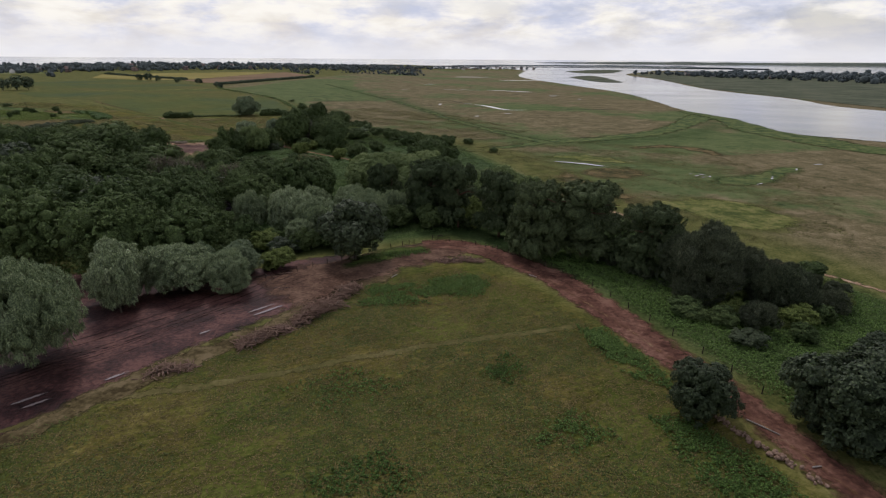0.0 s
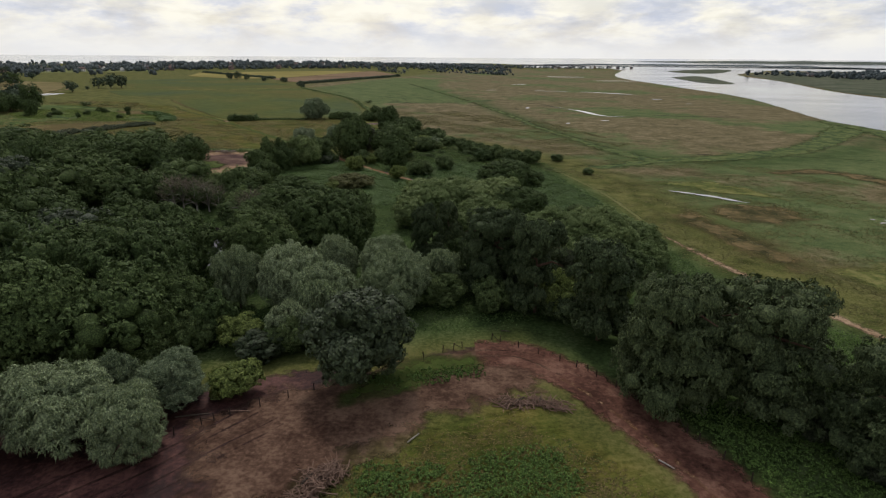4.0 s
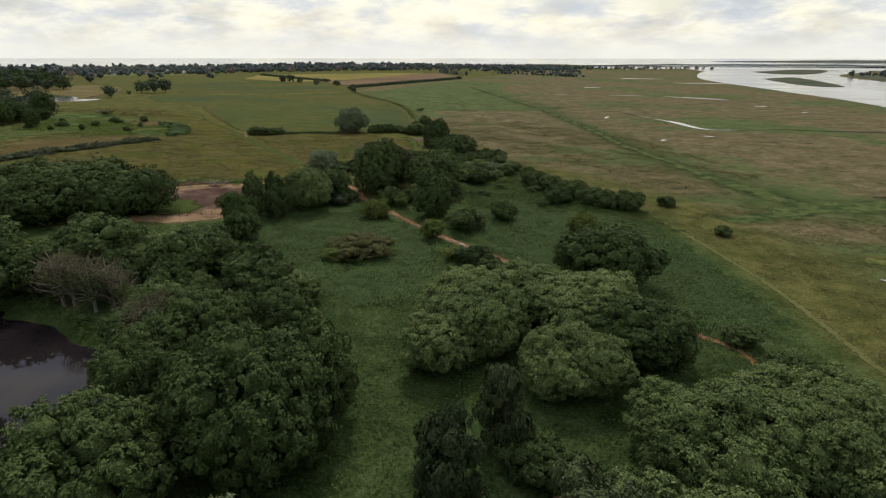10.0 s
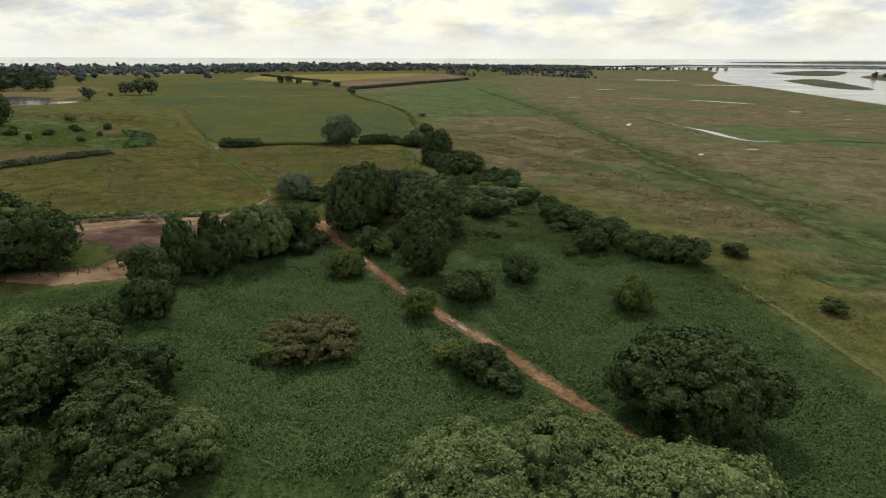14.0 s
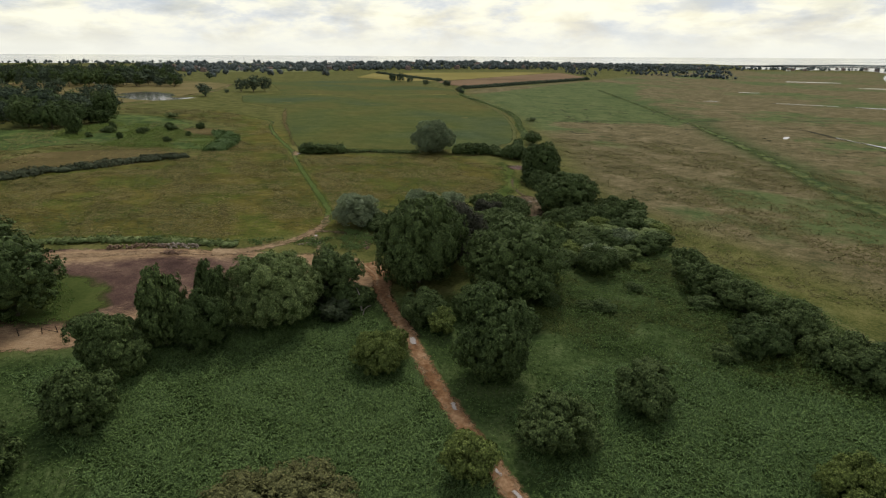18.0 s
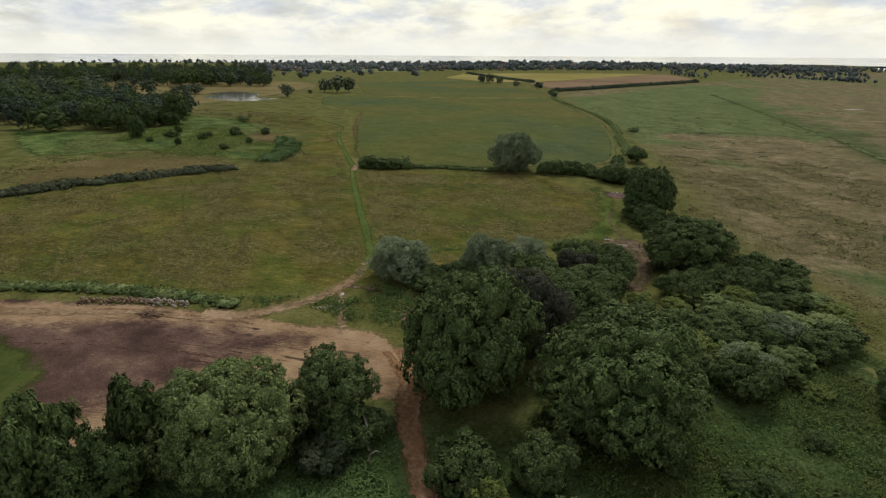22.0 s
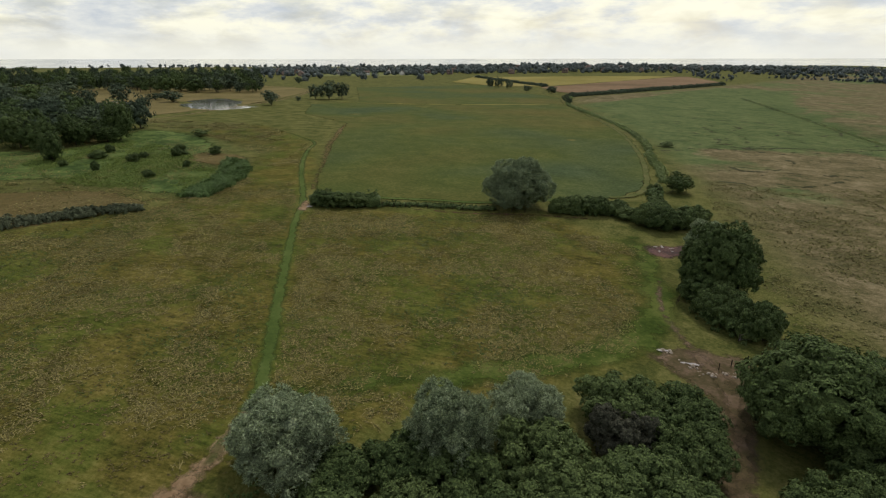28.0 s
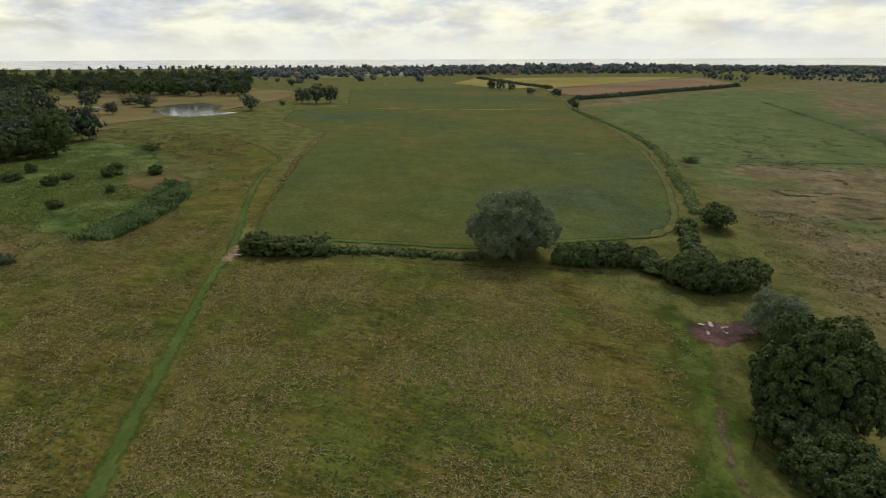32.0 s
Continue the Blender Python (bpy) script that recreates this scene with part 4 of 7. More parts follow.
rill = random.Random(77)
for k in range(80):
    x, y, a = rill.uniform(-175, 10), rill.uniform(450, 640), rill.uniform(-0.5, 1.6)
    if marsh_edge(np.array([x]), np.array([y]))[0] < 18:
        continue
    line = [(x, y)]
    for _ in range(rill.randint(6, 12)):
        a += rill.gauss(0, 0.75)
        line.append((line[-1][0] + math.cos(a) * rill.uniform(3, 6), line[-1][1] + math.sin(a) * rill.uniform(3, 6)))
    strip("marsh_rill", line, rill.uniform(0.1, 0.5), RILL, "dark thin rill winding through the marsh", "creek", 0.10, 0.0, None, 1.8, 2.0, 0.6)
for line in ([(-111.5, 468.6), (-96.8, 482), (-77.5, 491.7), (-62, 508), (-50, 523)], [(-106, 452), (-96, 457), (-86, 462), (-77, 478), (-74, 495)], [(-139, 495), (-118, 520), (-88, 556), (-52, 551)], [(-147, 587), (-140, 574), (-138, 560), (-130, 548), (-126, 532)], [(-142, 615), (-133, 600), (-131, 580), (-121, 562), (-117, 541)]):
    strip("marsh_creek", line, 0.9, RILL, "dark broken creek in the marsh", "creek", 0.10, 0.0, None, 2.2, 2.0, 0.8)

# ---- trees ----


def ico(sub):
    bm = bmesh.new()
    bmesh.ops.create_icosphere(bm, subdivisions=sub, radius=1)
    v = np.array([p.co[:] for p in bm.verts])
    f = np.array([[q.index for q in p.verts] for p in bm.faces])
    bm.free()
    return v, f


ICO1, ICO2 = ico(1), ico(2)


def unit(v):
    return v / (np.linalg.norm(v, axis=-1, keepdims=True) + 1e-9)


def crown(rng, R, H, base, lobes, puffs, per, q, leaf, style, core=ICO2):
    """Lobes carry small puffs, puffs carry leaf sprays: vertices and faces of the lobes and the sprays."""
    mid, v = (base + H) / 2, (H - base) / 2
    k = np.arange(lobes)
    ang = k * 2.399963 + rng.uniform(0, 6.3)
    up = 1 - (k + 0.5) / lobes * (1.86 if style in ("round", "bush") else 1.75)
    d = np.stack([np.cos(ang) * np.sqrt(np.maximum(0, 1 - up ** 2)), np.sin(ang) * np.sqrt(np.maximum(0, 1 - up ** 2)), up], 1)
    d = unit(d + rng.normal(0, 0.15, d.shape))
    reach = rng.uniform(0.46, 0.80, lobes)[:, None]
    c = d * reach * [R, R, v] + [0, 0, mid]
    r = rng.uniform(0.26, 0.44, lobes) * min(R, v * 1.25)
    flat = 0.85
    if style == "pine":
        tier = np.floor(rng.uniform(0, 4, lobes))
        c[:, 2] = base + (H - base) * (tier + 0.6) / 4.6 + rng.normal(0, 0.2, lobes)
        out = np.sqrt(rng.uniform(0.02, 0.80, lobes)) * R * (1.0 - 0.13 * tier)
        c[:, 0], c[:, 1] = np.cos(ang) * out, np.sin(ang) * out
        r, flat = rng.uniform(0.21, 0.34, lobes) * R, 0.42
    else:
        c = np.vstack([c, [0, 0, mid]])
        r = np.append(r, min(R, v) * 0.66)
    V, F, n = [], [], 0
    cv, cf = core
    for p, w in zip(c, r):
        V.append(cv * (1 + rng.normal(0, 0.18, (len(cv), 1))) * w * {"pine": 0.62, "weep": 0.60, "silver": 0.60}.get(style, 0.60) * [1, 1, flat] + p)
        F.append(cf + n)
        n += len(cv)
    share = rng.choice(len(r), puffs * 5, p=r ** 2 / (r ** 2).sum())
    out = unit(rng.normal(0, 1, (puffs * 5, 3)) + [0, 0, 0.30])
    spot = c[share] + out * (r[share] * rng.uniform(0.86, 1.06, puffs * 5))[:, None] * [1, 1, flat]
    deep = np.zeros(len(spot), bool)
    for p, w in zip(c, r):
        deep |= (((spot - p) / [1, 1, flat]) ** 2).sum(1) < (0.82 * w) ** 2
    keep = np.flatnonzero(~deep & (spot[:, 2] > 0.1))[:puffs]
    spot, out = spot[keep], out[keep]
    size = q * rng.uniform(0.65, 1.35, len(spot))
    i = np.repeat(np.arange(len(spot)), per)
    m = len(i)
    d = unit(rng.normal(0, 1, (m, 3)) + out[i] * 0.9 + [0, 0, 0.2])
    pos = spot[i] + d * (size[i] * rng.uniform(0.55, 1.12, m))[:, None] * [1, 1, 0.8 if style != "pine" else 0.65]
    pos[:, 2] = np.maximum(pos[:, 2], 0.03)
    if style in ("weep", "silver"):
        t = unit(np.array([0, 0, -0.9 if style == "weep" else -0.1]) + d * 0.7 + rng.normal(0, 0.30, (m, 3)))
        b = unit(np.cross(t, d + rng.normal(0, 0.35, (m, 3))))
    elif style == "feather":
        t = unit(np.array([0, 0, 0.6]) + d * 0.9 + rng.normal(0, 0.35, (m, 3)))
        b = unit(np.cross(t, d + rng.normal(0, 0.5, (m, 3))))
    else:
        nrm = unit(d * 0.9 + out[i] * 0.5 + [0, 0, 0.25] + rng.normal(0, 0.38, (m, 3)))
        t = unit(np.cross(nrm, rng.normal(0, 1, (m, 3))))
        b = np.cross(nrm, t)
    s = rng.uniform(0.65, 1.35, (m, 1))
    t, b = t * leaf[0] * s * 0.52, b * leaf[1] * s * 0.52
    V.append(np.stack([pos - t * 0.7 - b * 0.8, pos - t * 0.5 + b * 0.8, pos + t], 1).reshape(-1, 3))
    F.append(n + np.arange(m * 3).reshape(-1, 3))
    return np.vstack(V), np.vstack(F), n


def limb(points, radii, sides=7):
    """A tapering bent stem."""
    p = np.array(points, float)
    tan = unit(np.gradient(p, axis=0))
    ref = np.array([0.3, 1, 0.1])
    u = unit(np.cross(tan, ref))
    w = np.cross(tan, u)
    a = np.linspace(0, 2 * np.pi, sides, endpoint=False)
    v = p[:, None] + (np.cos(a)[None, :, None] * u[:, None] + np.sin(a)[None, :, None] * w[:, None]) * np.array(radii)[:, None, None]
    n = len(p)
    f = [[i * sides + j, i * sides + (j + 1) % sides, (i + 1) * sides + (j + 1) % sides, (i + 1) * sides + j] for i in range(n - 1) for j in range(sides)]
    return v.reshape(-1, 3), np.array(f)


def part(name, me, parent, label=""):
    ob = new(name, me)
    ob.parent = parent
    return tagged(ob, label) if label else ob


# kind: leaf, style, lowest leaves as a share of the height, leaf length and width, bark, label, category
KINDS = {
    "oak": ("oak", "round", -0.02, (0.42, 0.32), BARK, "dark green oak with dense rounded crown", "tree"),
    "oakbush": ("holly", "bush", -0.06, (0.34, 0.27), BARK, "dense dark green holm oak bush", "bush"),
    "willow": ("willow", "weep", 0.04, (0.52, 0.14), BARK, "pale silvery willow with drooping foliage", "tree"),
    "silverwillow": ("silver", "silver", -0.08, (0.52, 0.17), BARK, "silver-leaved white willow with spreading crown", "tree"),
    "sallow": ("silver", "silver", -0.05, (0.46, 0.16), BARK, "grey-green sallow with silvery leaves", "bush"),
    "pine": ("pine", "pine", 0.10, (0.36, 0.20), PINEBARK, "dark Scots pine with layered crown", "tree"),
    "poplar": ("poplar", "round", -0.03, (0.31, 0.24), BARK, "mid-green poplar with billowing foliage", "tree"),
    "alder": ("oak", "round", -0.02, (0.34, 0.26), BARK, "dark slender alder in full leaf", "tree"),
    "ivyoak": ("bush", "round", 0.28, (0.36, 0.27), GREYBARK, "thin-crowned oak with pale broken trunk", "tree"),
    "bush": ("bush", "bush", 0.01, (0.34, 0.25), BARK, "dense green hawthorn bush", "bush"),
    "darkbush": ("plum", "bush", 0.01, (0.36, 0.26), BARK, "dark purplish green plum thicket", "bush"),
    "thorn": ("thorn", "bush", 0.01, (0.32, 0.24), BARK, "yellow-green leafy shrub", "bush"),
    "russet": ("russet", "bush", 0.01, (0.36, 0.16), BARK, "brownish olive thin-leaved shrub", "bush"),
    "holly": ("holly", "bush", 0.02, (0.34, 0.26), BARK, "very dark glossy evergreen tree", "tree"),
    "tamarisk": ("tamarisk", "feather", 0.03, (0.56, 0.11), BARK, "feathery grey-green tamarisk tree", "tree"),
    "dead": ("dead", "dead", 0.3, (0.5, 0.05), GREYBARK, "bare grey dying tree with fine twigs", "tree"),
}
# size class: radius, height, lobes, puffs, sprays to a puff, puff radius
SIZES = {"S": (2.6, 4.2, 12, 330, 24, 0.36), "M": (4.6, 8.0, 18, 620, 28, 0.50), "L": (8.0, 11.0, 32, 900, 27, 0.66), "B": (4.6, 4.8, 22, 640, 27, 0.42), "W": (7.0, 11.0, 20, 330, 15, 0.78), "F": (6.0, 9.5, 12, 120, 9, 0.9)}
MODELS = {}


def model(kind, size, seed):
    """Builds one tree with its trunk, limbs and crown."""
    leaf, style, low, dims, wood, label, category = KINDS[kind]
    # Far round-crowned trees switch to the leaf with haze painted in
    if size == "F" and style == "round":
        style, low, leaf = "bush", 0.02, "hazed"
    R, H, lobes, puffs, per, q = SIZES[size]
    rng = np.random.default_rng(seed + 17 * len(MODELS))
    root = new({"tree": "tree", "bush": "bush"}[category])
    base = H * low
    lean = rng.normal(0, 0.05 * H, 2)
    tr = (0.030 if category == "tree" else 0.018) * H
    top = 0.86 * H if style in ("pine", "dead") else 0.62 * H
    v, f = limb([(lean[0] * u * u, lean[1] * u * u, -0.3 + (top + 0.3) * u) for u in (0, 0.08, 0.3, 0.6, 1)], [tr * 1.35, tr, tr * 0.85, tr * 0.6, tr * 0.2], 8)
    trunk = part("trunk", mesh_of("trunk", v, f, wood, True), root)
    for i in range({"S": 3, "M": 4, "L": 5, "B": 4, "W": 3, "F": 0}[size] + (4 if style == "dead" else 0)):
        a, z0 = i * 2.4 + rng.uniform(-0.4, 0.4), H * rng.uniform(0.18, 0.45) if style != "pine" else H * rng.uniform(0.4, 0.75)
        u0 = z0 / top
        go = R * rng.uniform(0.55, 0.85)
        rise_ = H * rng.uniform(0.12, 0.34) if style != "pine" else H * 0.06
        s = np.array([lean[0] * u0 * u0, lean[1] * u0 * u0, z0])
        e = s + [math.cos(a) * go, math.sin(a) * go, rise_]
        mid_ = (s + e) / 2 + [0, 0, rise_ * 0.18] + rng.normal(0, 0.04 * R, 3)
        v, f = limb([s, (s + mid_) / 2, mid_, e], [tr * 0.55, tr * 0.45, tr * 0.32, tr * 0.1], 6)
        part("limb", mesh_of("limb", v, f, wood, True), trunk)
    if style == "dead":
        V, F, n = [], [], 0
        for i in range(260):
            a, z = rng.uniform(0, 6.28), H * rng.uniform(0.3, 0.95)
            o = R * math.sqrt(rng.uniform(0.02, 1)) * (1.1 - 0.6 * z / H)
            s = np.array([math.cos(a) * o * 0.6, math.sin(a) * o * 0.6, z])
            e = s + np.array([math.cos(a), math.sin(a), 0.9]) * rng.uniform(0.5, 1.6) + rng.normal(0, 0.3, 3)
            v, f = limb([s, (s + e) / 2 + rng.normal(0, 0.1, 3), e], [0.035, 0.025, 0.01], 3)
            V.append(v), F.append(f + n)
            n += len(v)
        part("twig", mesh_of("twig", np.vstack(V), np.vstack(F), LEAF["dead"]), root)
        v, f, n = crown(rng, R * 0.55, H * 0.8, H * 0.35, 5, 40, 22, 0.6, (0.36, 0.26), "round", ICO1)
        part("crown", mesh_of("crown", v[n:], f[len(ICO1[1]) * 6:] - n, LEAF["bush"]), root)
    else:
        big = {"S": 1.0, "M": 1.06, "L": 1.2, "B": 1.0, "W": 1.5, "F": 1.9}[size]
        thin = 0.6 if kind == "ivyoak" else 1.0
        v, f, n = crown(rng, R, H, base, int(lobes * (1.7 if style == "pine" else 1)), int(puffs * thin), int(per * (1.6 if kind == "poplar" and size != "W" else 1.3 if style in ("weep", "silver", "feather", "pine") else 1)), q, (dims[0] * big, dims[1] * big), style, ICO2 if size in "SMLB" else ICO1)
        part("crown", mesh_of("crown", v, f, LEAF[leaf]), root)
    return tagged(root, label, category)


def where(x, y):
    """What the plants of each stretch of land stand beside."""
    spots = (("by the red mud", -20, 98, 34), ("beside the field track", 30, 70, 34), ("near the dark pond", -88, 165, 40), ("in the wet valley", -10, 185, 42), ("by the track junction", -75, 262, 36), ("at the meadow edge", -92, 315, 34),
             ("in the crop hedge", -120, 388, 45), ("in the hedge line", -70, 345, 30), ("near the far pond", -480, 480, 140), ("in rough pasture", -300, 340, 80))
    best = min(spots, key=lambda s: math.hypot(x - s[1], y - s[2]) / s[3])
    return best[0] if math.hypot(x - best[1], y - best[2]) < best[3] * 2.2 else "in open farmland"


VALE = [(5, 60), (-12, 130), (-40, 215), (-80, 300), (-105, 345)]  # middle line of the vale


def plant(kind, x, y, R, H, size=None):
    far = math.hypot(x + 110, y - 250) > 235 and math.hypot(x - 35, y - 65) > 60
    size = (size or "F") if far or size else "S" if R < 3.6 else "M" if R < 6.2 else "L"
    off = float(line_dist(np.array([x]), np.array([y]), VALE)[0])
    if (size == "L" and off > 60) or (size == "M" and off > 66):
        size = "W"
    if (size == "M" and H < 1.4 * R) or (size == "L" and H < 0.8 * R):
        size = "B"
    n = MODELS.setdefault((kind, size), [])
    variants = 2
    rng = random.Random(int(x * 31 + y * 17))
    R0, H0 = SIZES[size][:2]
    m = pose(x, y, level(x, y) - 0.05, 0, 0, rng.uniform(0, 360)) @ Matrix.Diagonal((R / R0 * rng.uniform(0.94, 1.06), R / R0 * rng.uniform(0.94, 1.06), H / H0, 1))
    if len(n) < variants:
        ob = model(kind, size, len(n) * 101 + 7)
        n.append(ob)
        ob.matrix_basis = m
    else:
        src = n[rng.randrange(variants)]
        ob = copy_thing(src, m @ Matrix.Diagonal((*src.scale, 1)).inverted())
    label = KINDS[kind][5] + " " + where(x, y)
    size_word = "tall " if H > 12 else "small " if H < 4 else ""
    return tagged(ob, size_word + label, KINDS[kind][6], "trees and shrubs")


for x, y, R, H in ((-48.2, 291.0, 3.4, 4.4), (-50.7, 268.6, 2.0, 2.2), (-44.7, 269.8, 1.6, 1.8), (-46.3, 306.0, 3.2, 4.0), (-52.5, 297.5, 2.8, 3.4)):
    plant("sallow" if R > 3 else "bush", x, y, R, H)
plant("willow", -52.4, 60.1, 7.2, 13.7)
plant("willow", -53.4, 82.5, 4.9, 10.6)
plant("willow", -44.9, 85.2, 5.6, 8.7)
plant("willow", -36.5, 84.3, 3.8, 7.3)
plant("sallow", -43.6, 92.1, 2.5, 6.5)
plant("sallow", -38.3, 92.9, 4.0, 6.0)
plant("thorn", -31.7, 95.6, 3.1, 4.0)
plant("willow", -50.8, 76.8, 3.2, 9.9)
plant("holly", -17.9, 99.9, 6.1, 12.0)
plant("willow", -45.2, 120.8, 3.7, 11.3)
plant("willow", -36.7, 121.8, 5.1, 11.2)
plant("willow", -33.2, 133.9, 4.0, 9.5)
plant("willow", -29.0, 117.6, 5.4, 9.5)
plant("willow", -27.3, 112.3, 3.5, 8.5)
plant("willow", -24.3, 135.0, 4.5, 9.5)
plant("willow", -19.8, 124.5, 6.2, 9.5)
plant("willow", -30.5, 108.6, 3.1, 6.5)
plant("willow", -12.9, 130.3, 3.2, 8.5)
plant("pine", 2.7, 125.5, 5.2, 16.5)
plant("pine", -4.8, 131.3, 6.7, 16.5)
plant("poplar", -23.2, 179.5, 7.4, 10)
plant("pine", 17.5, 102.3, 6.3, 16.5)
plant("pine", 27.1, 103.8, 7.8, 16.5)
plant("pine", 37.9, 95.8, 6.5, 14.2)
plant("pine", 11.7, 117.2, 5.5, 16.5)
plant("pine", 2.3, 136.0, 6.8, 12)
plant("pine", -7.3, 144.7, 5.5, 12)
plant("pine", -18.9, 145.8, 3.6, 13.5)
plant("pine", -16.4, 158.4, 3.2, 11.5)
plant("oakbush", 27.6, 50.6, 3.6, 6.7)
plant("oakbush", 41.6, 48.0, 5.6, 9.6)
plant("tamarisk", 41.8, 82.0, 5.6, 12.8)
plant("tamarisk", 49.3, 85.9, 4.8, 9.9)
plant("tamarisk", 53.1, 80.5, 5.5, 7.3)
plant("bush", 70.2, 98.8, 2.7, 3.5)
plant("tamarisk", 40.6, 88.3, 4.5, 10.1)
plant("bush", 17.6, 122.6, 3.7, 4)
plant("bush", 40.9, 81.7, 3.7, 4)
plant("oak", -73.1, 123.6, 9.9, 12)
plant("oak", -81.4, 187.0, 6.3, 9)
plant("oak", -154.2, 216.1, 11.1, 11)
plant("oak", -136.3, 218.6, 12, 12)
plant("oak", -183.4, 214.7, 10.5, 11)
plant("oak", -137.6, 169.9, 8.2, 11)
plant("oak", -126.6, 175.4, 8.3, 11)
plant("oak", -98.8, 187.5, 7.9, 10)
plant("oak", -103.3, 172.0, 6.5, 10)
plant("oak", -42.1, 108.7, 3.3, 7)
plant("dead", -89.3, 171.7, 5.1, 9)
plant("oak", -156.1, 208.3, 7.5, 11)
plant("oak", -121.1, 218.3, 6.4, 9)
plant("oak", -135.6, 201.3, 6.7, 10)
plant("oak", -83.1, 193.6, 7.1, 8)
plant("oak", -63.2, 184.4, 5.3, 8)
plant("oak", -86.8, 200.5, 5.6, 6)
plant("oak", -71.5, 196.0, 5.1, 6)
plant("oak", -72.7, 176.1, 3.4, 8)
plant("oak", -105.4, 188.9, 5.7, 9)
plant("poplar", -48.5, 173.7, 2.7, 6)
plant("dead", -83.5, 173.9, 4.5, 8)
plant("poplar", -26.6, 185.0, 8.1, 9)
plant("poplar", -18.2, 192.8, 7.0, 9)
plant("poplar", -9.1, 187.3, 8.3, 10)
plant("poplar", -27.9, 172.3, 5.1, 8)
plant("poplar", -9.8, 172.7, 6.4, 8)
plant("poplar", 6.7, 161.2, 7.7, 9)
plant("poplar", 16.2, 164.7, 6.5, 9)
plant("poplar", 13.4, 172.4, 5.9, 7)
plant("poplar", 20.0, 158.3, 5.3, 7)
plant("poplar", 14.8, 149.8, 4.7, 7)
plant("poplar", 5.0, 148.8, 5.9, 7)
plant("oak", -6.0, 208.7, 8.7, 11)
plant("oak", -1.2, 181.9, 6.9, 9)
plant("bush", -12.1, 155.6, 3.9, 4)
plant("oak", -5.1, 146.3, 4.9, 6)
plant("bush", 13.5, 192.0, 2.8, 3)
plant("bush", -31.1, 211.4, 4.1, 4.2)
plant("thorn", -35.7, 213.6, 2.6, 3.1)
plant("bush", -27.8, 209.9, 2.9, 2.8)
plant("poplar", -15.1, 188.2, 6.1, 9)
plant("poplar", -6.3, 191.5, 5.6, 8)
plant("poplar", -29.0, 177.6, 3.5, 7)
plant("poplar", -9.6, 181.8, 5.3, 7)
plant("poplar", -57.0, 186.2, 4.0, 6)
plant("alder", -92.3, 219.3, 4.5, 8.6)
plant("alder", -92.7, 227.1, 3.4, 11.0)
plant("alder", -91.7, 234.7, 3.1, 10.6)
plant("alder", -88.2, 229.6, 3.8, 8.6)
plant("poplar", -85.6, 240.4, 7.0, 11.4)
plant("ivyoak", -81.7, 251.0, 4.9, 9.4)
plant("bush", -79.6, 249.0, 3.3, 4.6)
plant("oakbush", -84.2, 248.6, 3.5, 5.2)
plant("bush", -77.6, 252.6, 2.3, 3.2)
plant("oakbush", -78.0, 246.2, 2.6, 3.4)
plant("thorn", -64.2, 238.4, 4.2, 5.2)
plant("alder", -85.6, 212.2, 4.9, 6.2)
plant("thorn", -61.7, 251.1, 2.4, 3.8)
plant("oak", -49.9, 243.5, 5.2, 11.8)
plant("oak", -74.5, 265.5, 7.8, 15.5)
plant("bush", -71.1, 293.4, 6.0, 6.5)
plant("oak", -57.8, 270.8, 9.4, 12.8)
plant("bush", -76.6, 287.0, 6.0, 6.8)
plant("bush", -65.4, 252.9, 4.4, 5.2)
plant("bush", -60.2, 258.2, 4.0, 5.2)
plant("bush", -39.2, 235.3, 5.0, 5.2)
plant("bush", -31.6, 245.9, 4.3, 5.2)
plant("bush", -47.7, 288.1, 4.4, 5.2)
plant("thorn", -11.7, 239.4, 4.0, 5.2)
plant("thorn", -44.9, 226.0, 2.9, 5.2)
plant("russet", -56.2, 211.0, 7.6, 4.4)
plant("thorn", -60.2, 208.0, 3.4, 3.2)
plant("bush", -31.6, 295.1, 4.3, 5.2)
plant("bush", -22.2, 282.4, 5.0, 5.2)
plant("bush", -15.6, 277.1, 5.0, 5.2)
plant("bush", -10.2, 268.0, 4.9, 5.2)
plant("bush", -6.6, 265.6, 5.0, 5.2)
plant("bush", -0.7, 266.5, 5.0, 5.2)
plant("bush", -14.7, 274.9, 4.8, 5.2)
plant("sallow", -104.0, 286.0, 4.9, 7.6)
plant("oak", -111.3, 427.4, 4.3, 5.8)
plant("bush", -53.6, 328.6, 4.8, 5.2)
plant("bush", -48.5, 331.2, 3.2, 4.8)
plant("bush", -58.5, 319.4, 5.0, 5.2)
plant("bush", -61.7, 311.5, 4.5, 5.1)
plant("bush", 20.6, 247.4, 2.1, 2.4)
plant("bush", 10.6, 274.4, 2.7, 2.9)
plant("bush", -19.5, 268.1, 5.0, 5.2)
plant("bush", -27.9, 287.0, 5.0, 5.2)
plant("sallow", -92.7, 297.2, 4.4, 8.2)
plant("sallow", -89.7, 306.0, 4.1, 6.1)
plant("bush", -98.5, 287.7, 4.3, 3.5)
plant("bush", -94.7, 292.1, 4.4, 4)
plant("bush", -89.8, 295.1, 5.0, 4.5)
plant("bush", -85.4, 301.7, 5.0, 5)
plant("bush", -82.9, 313.9, 5.0, 5)
plant("bush", -76.4, 316.6, 4.8, 4.5)
plant("bush", -80.9, 299.4, 4.9, 4.5)
plant("bush", -84.8, 290.2, 5.0, 4.5)
plant("bush", -90.6, 288.4, 4.0, 4)
plant("bush", -76.7, 305.1, 5.0, 4.5)
plant("bush", -97.6, 285.6, 3.4, 3)
plant("bush", -82.2, 293.5, 4.0, 4.5)
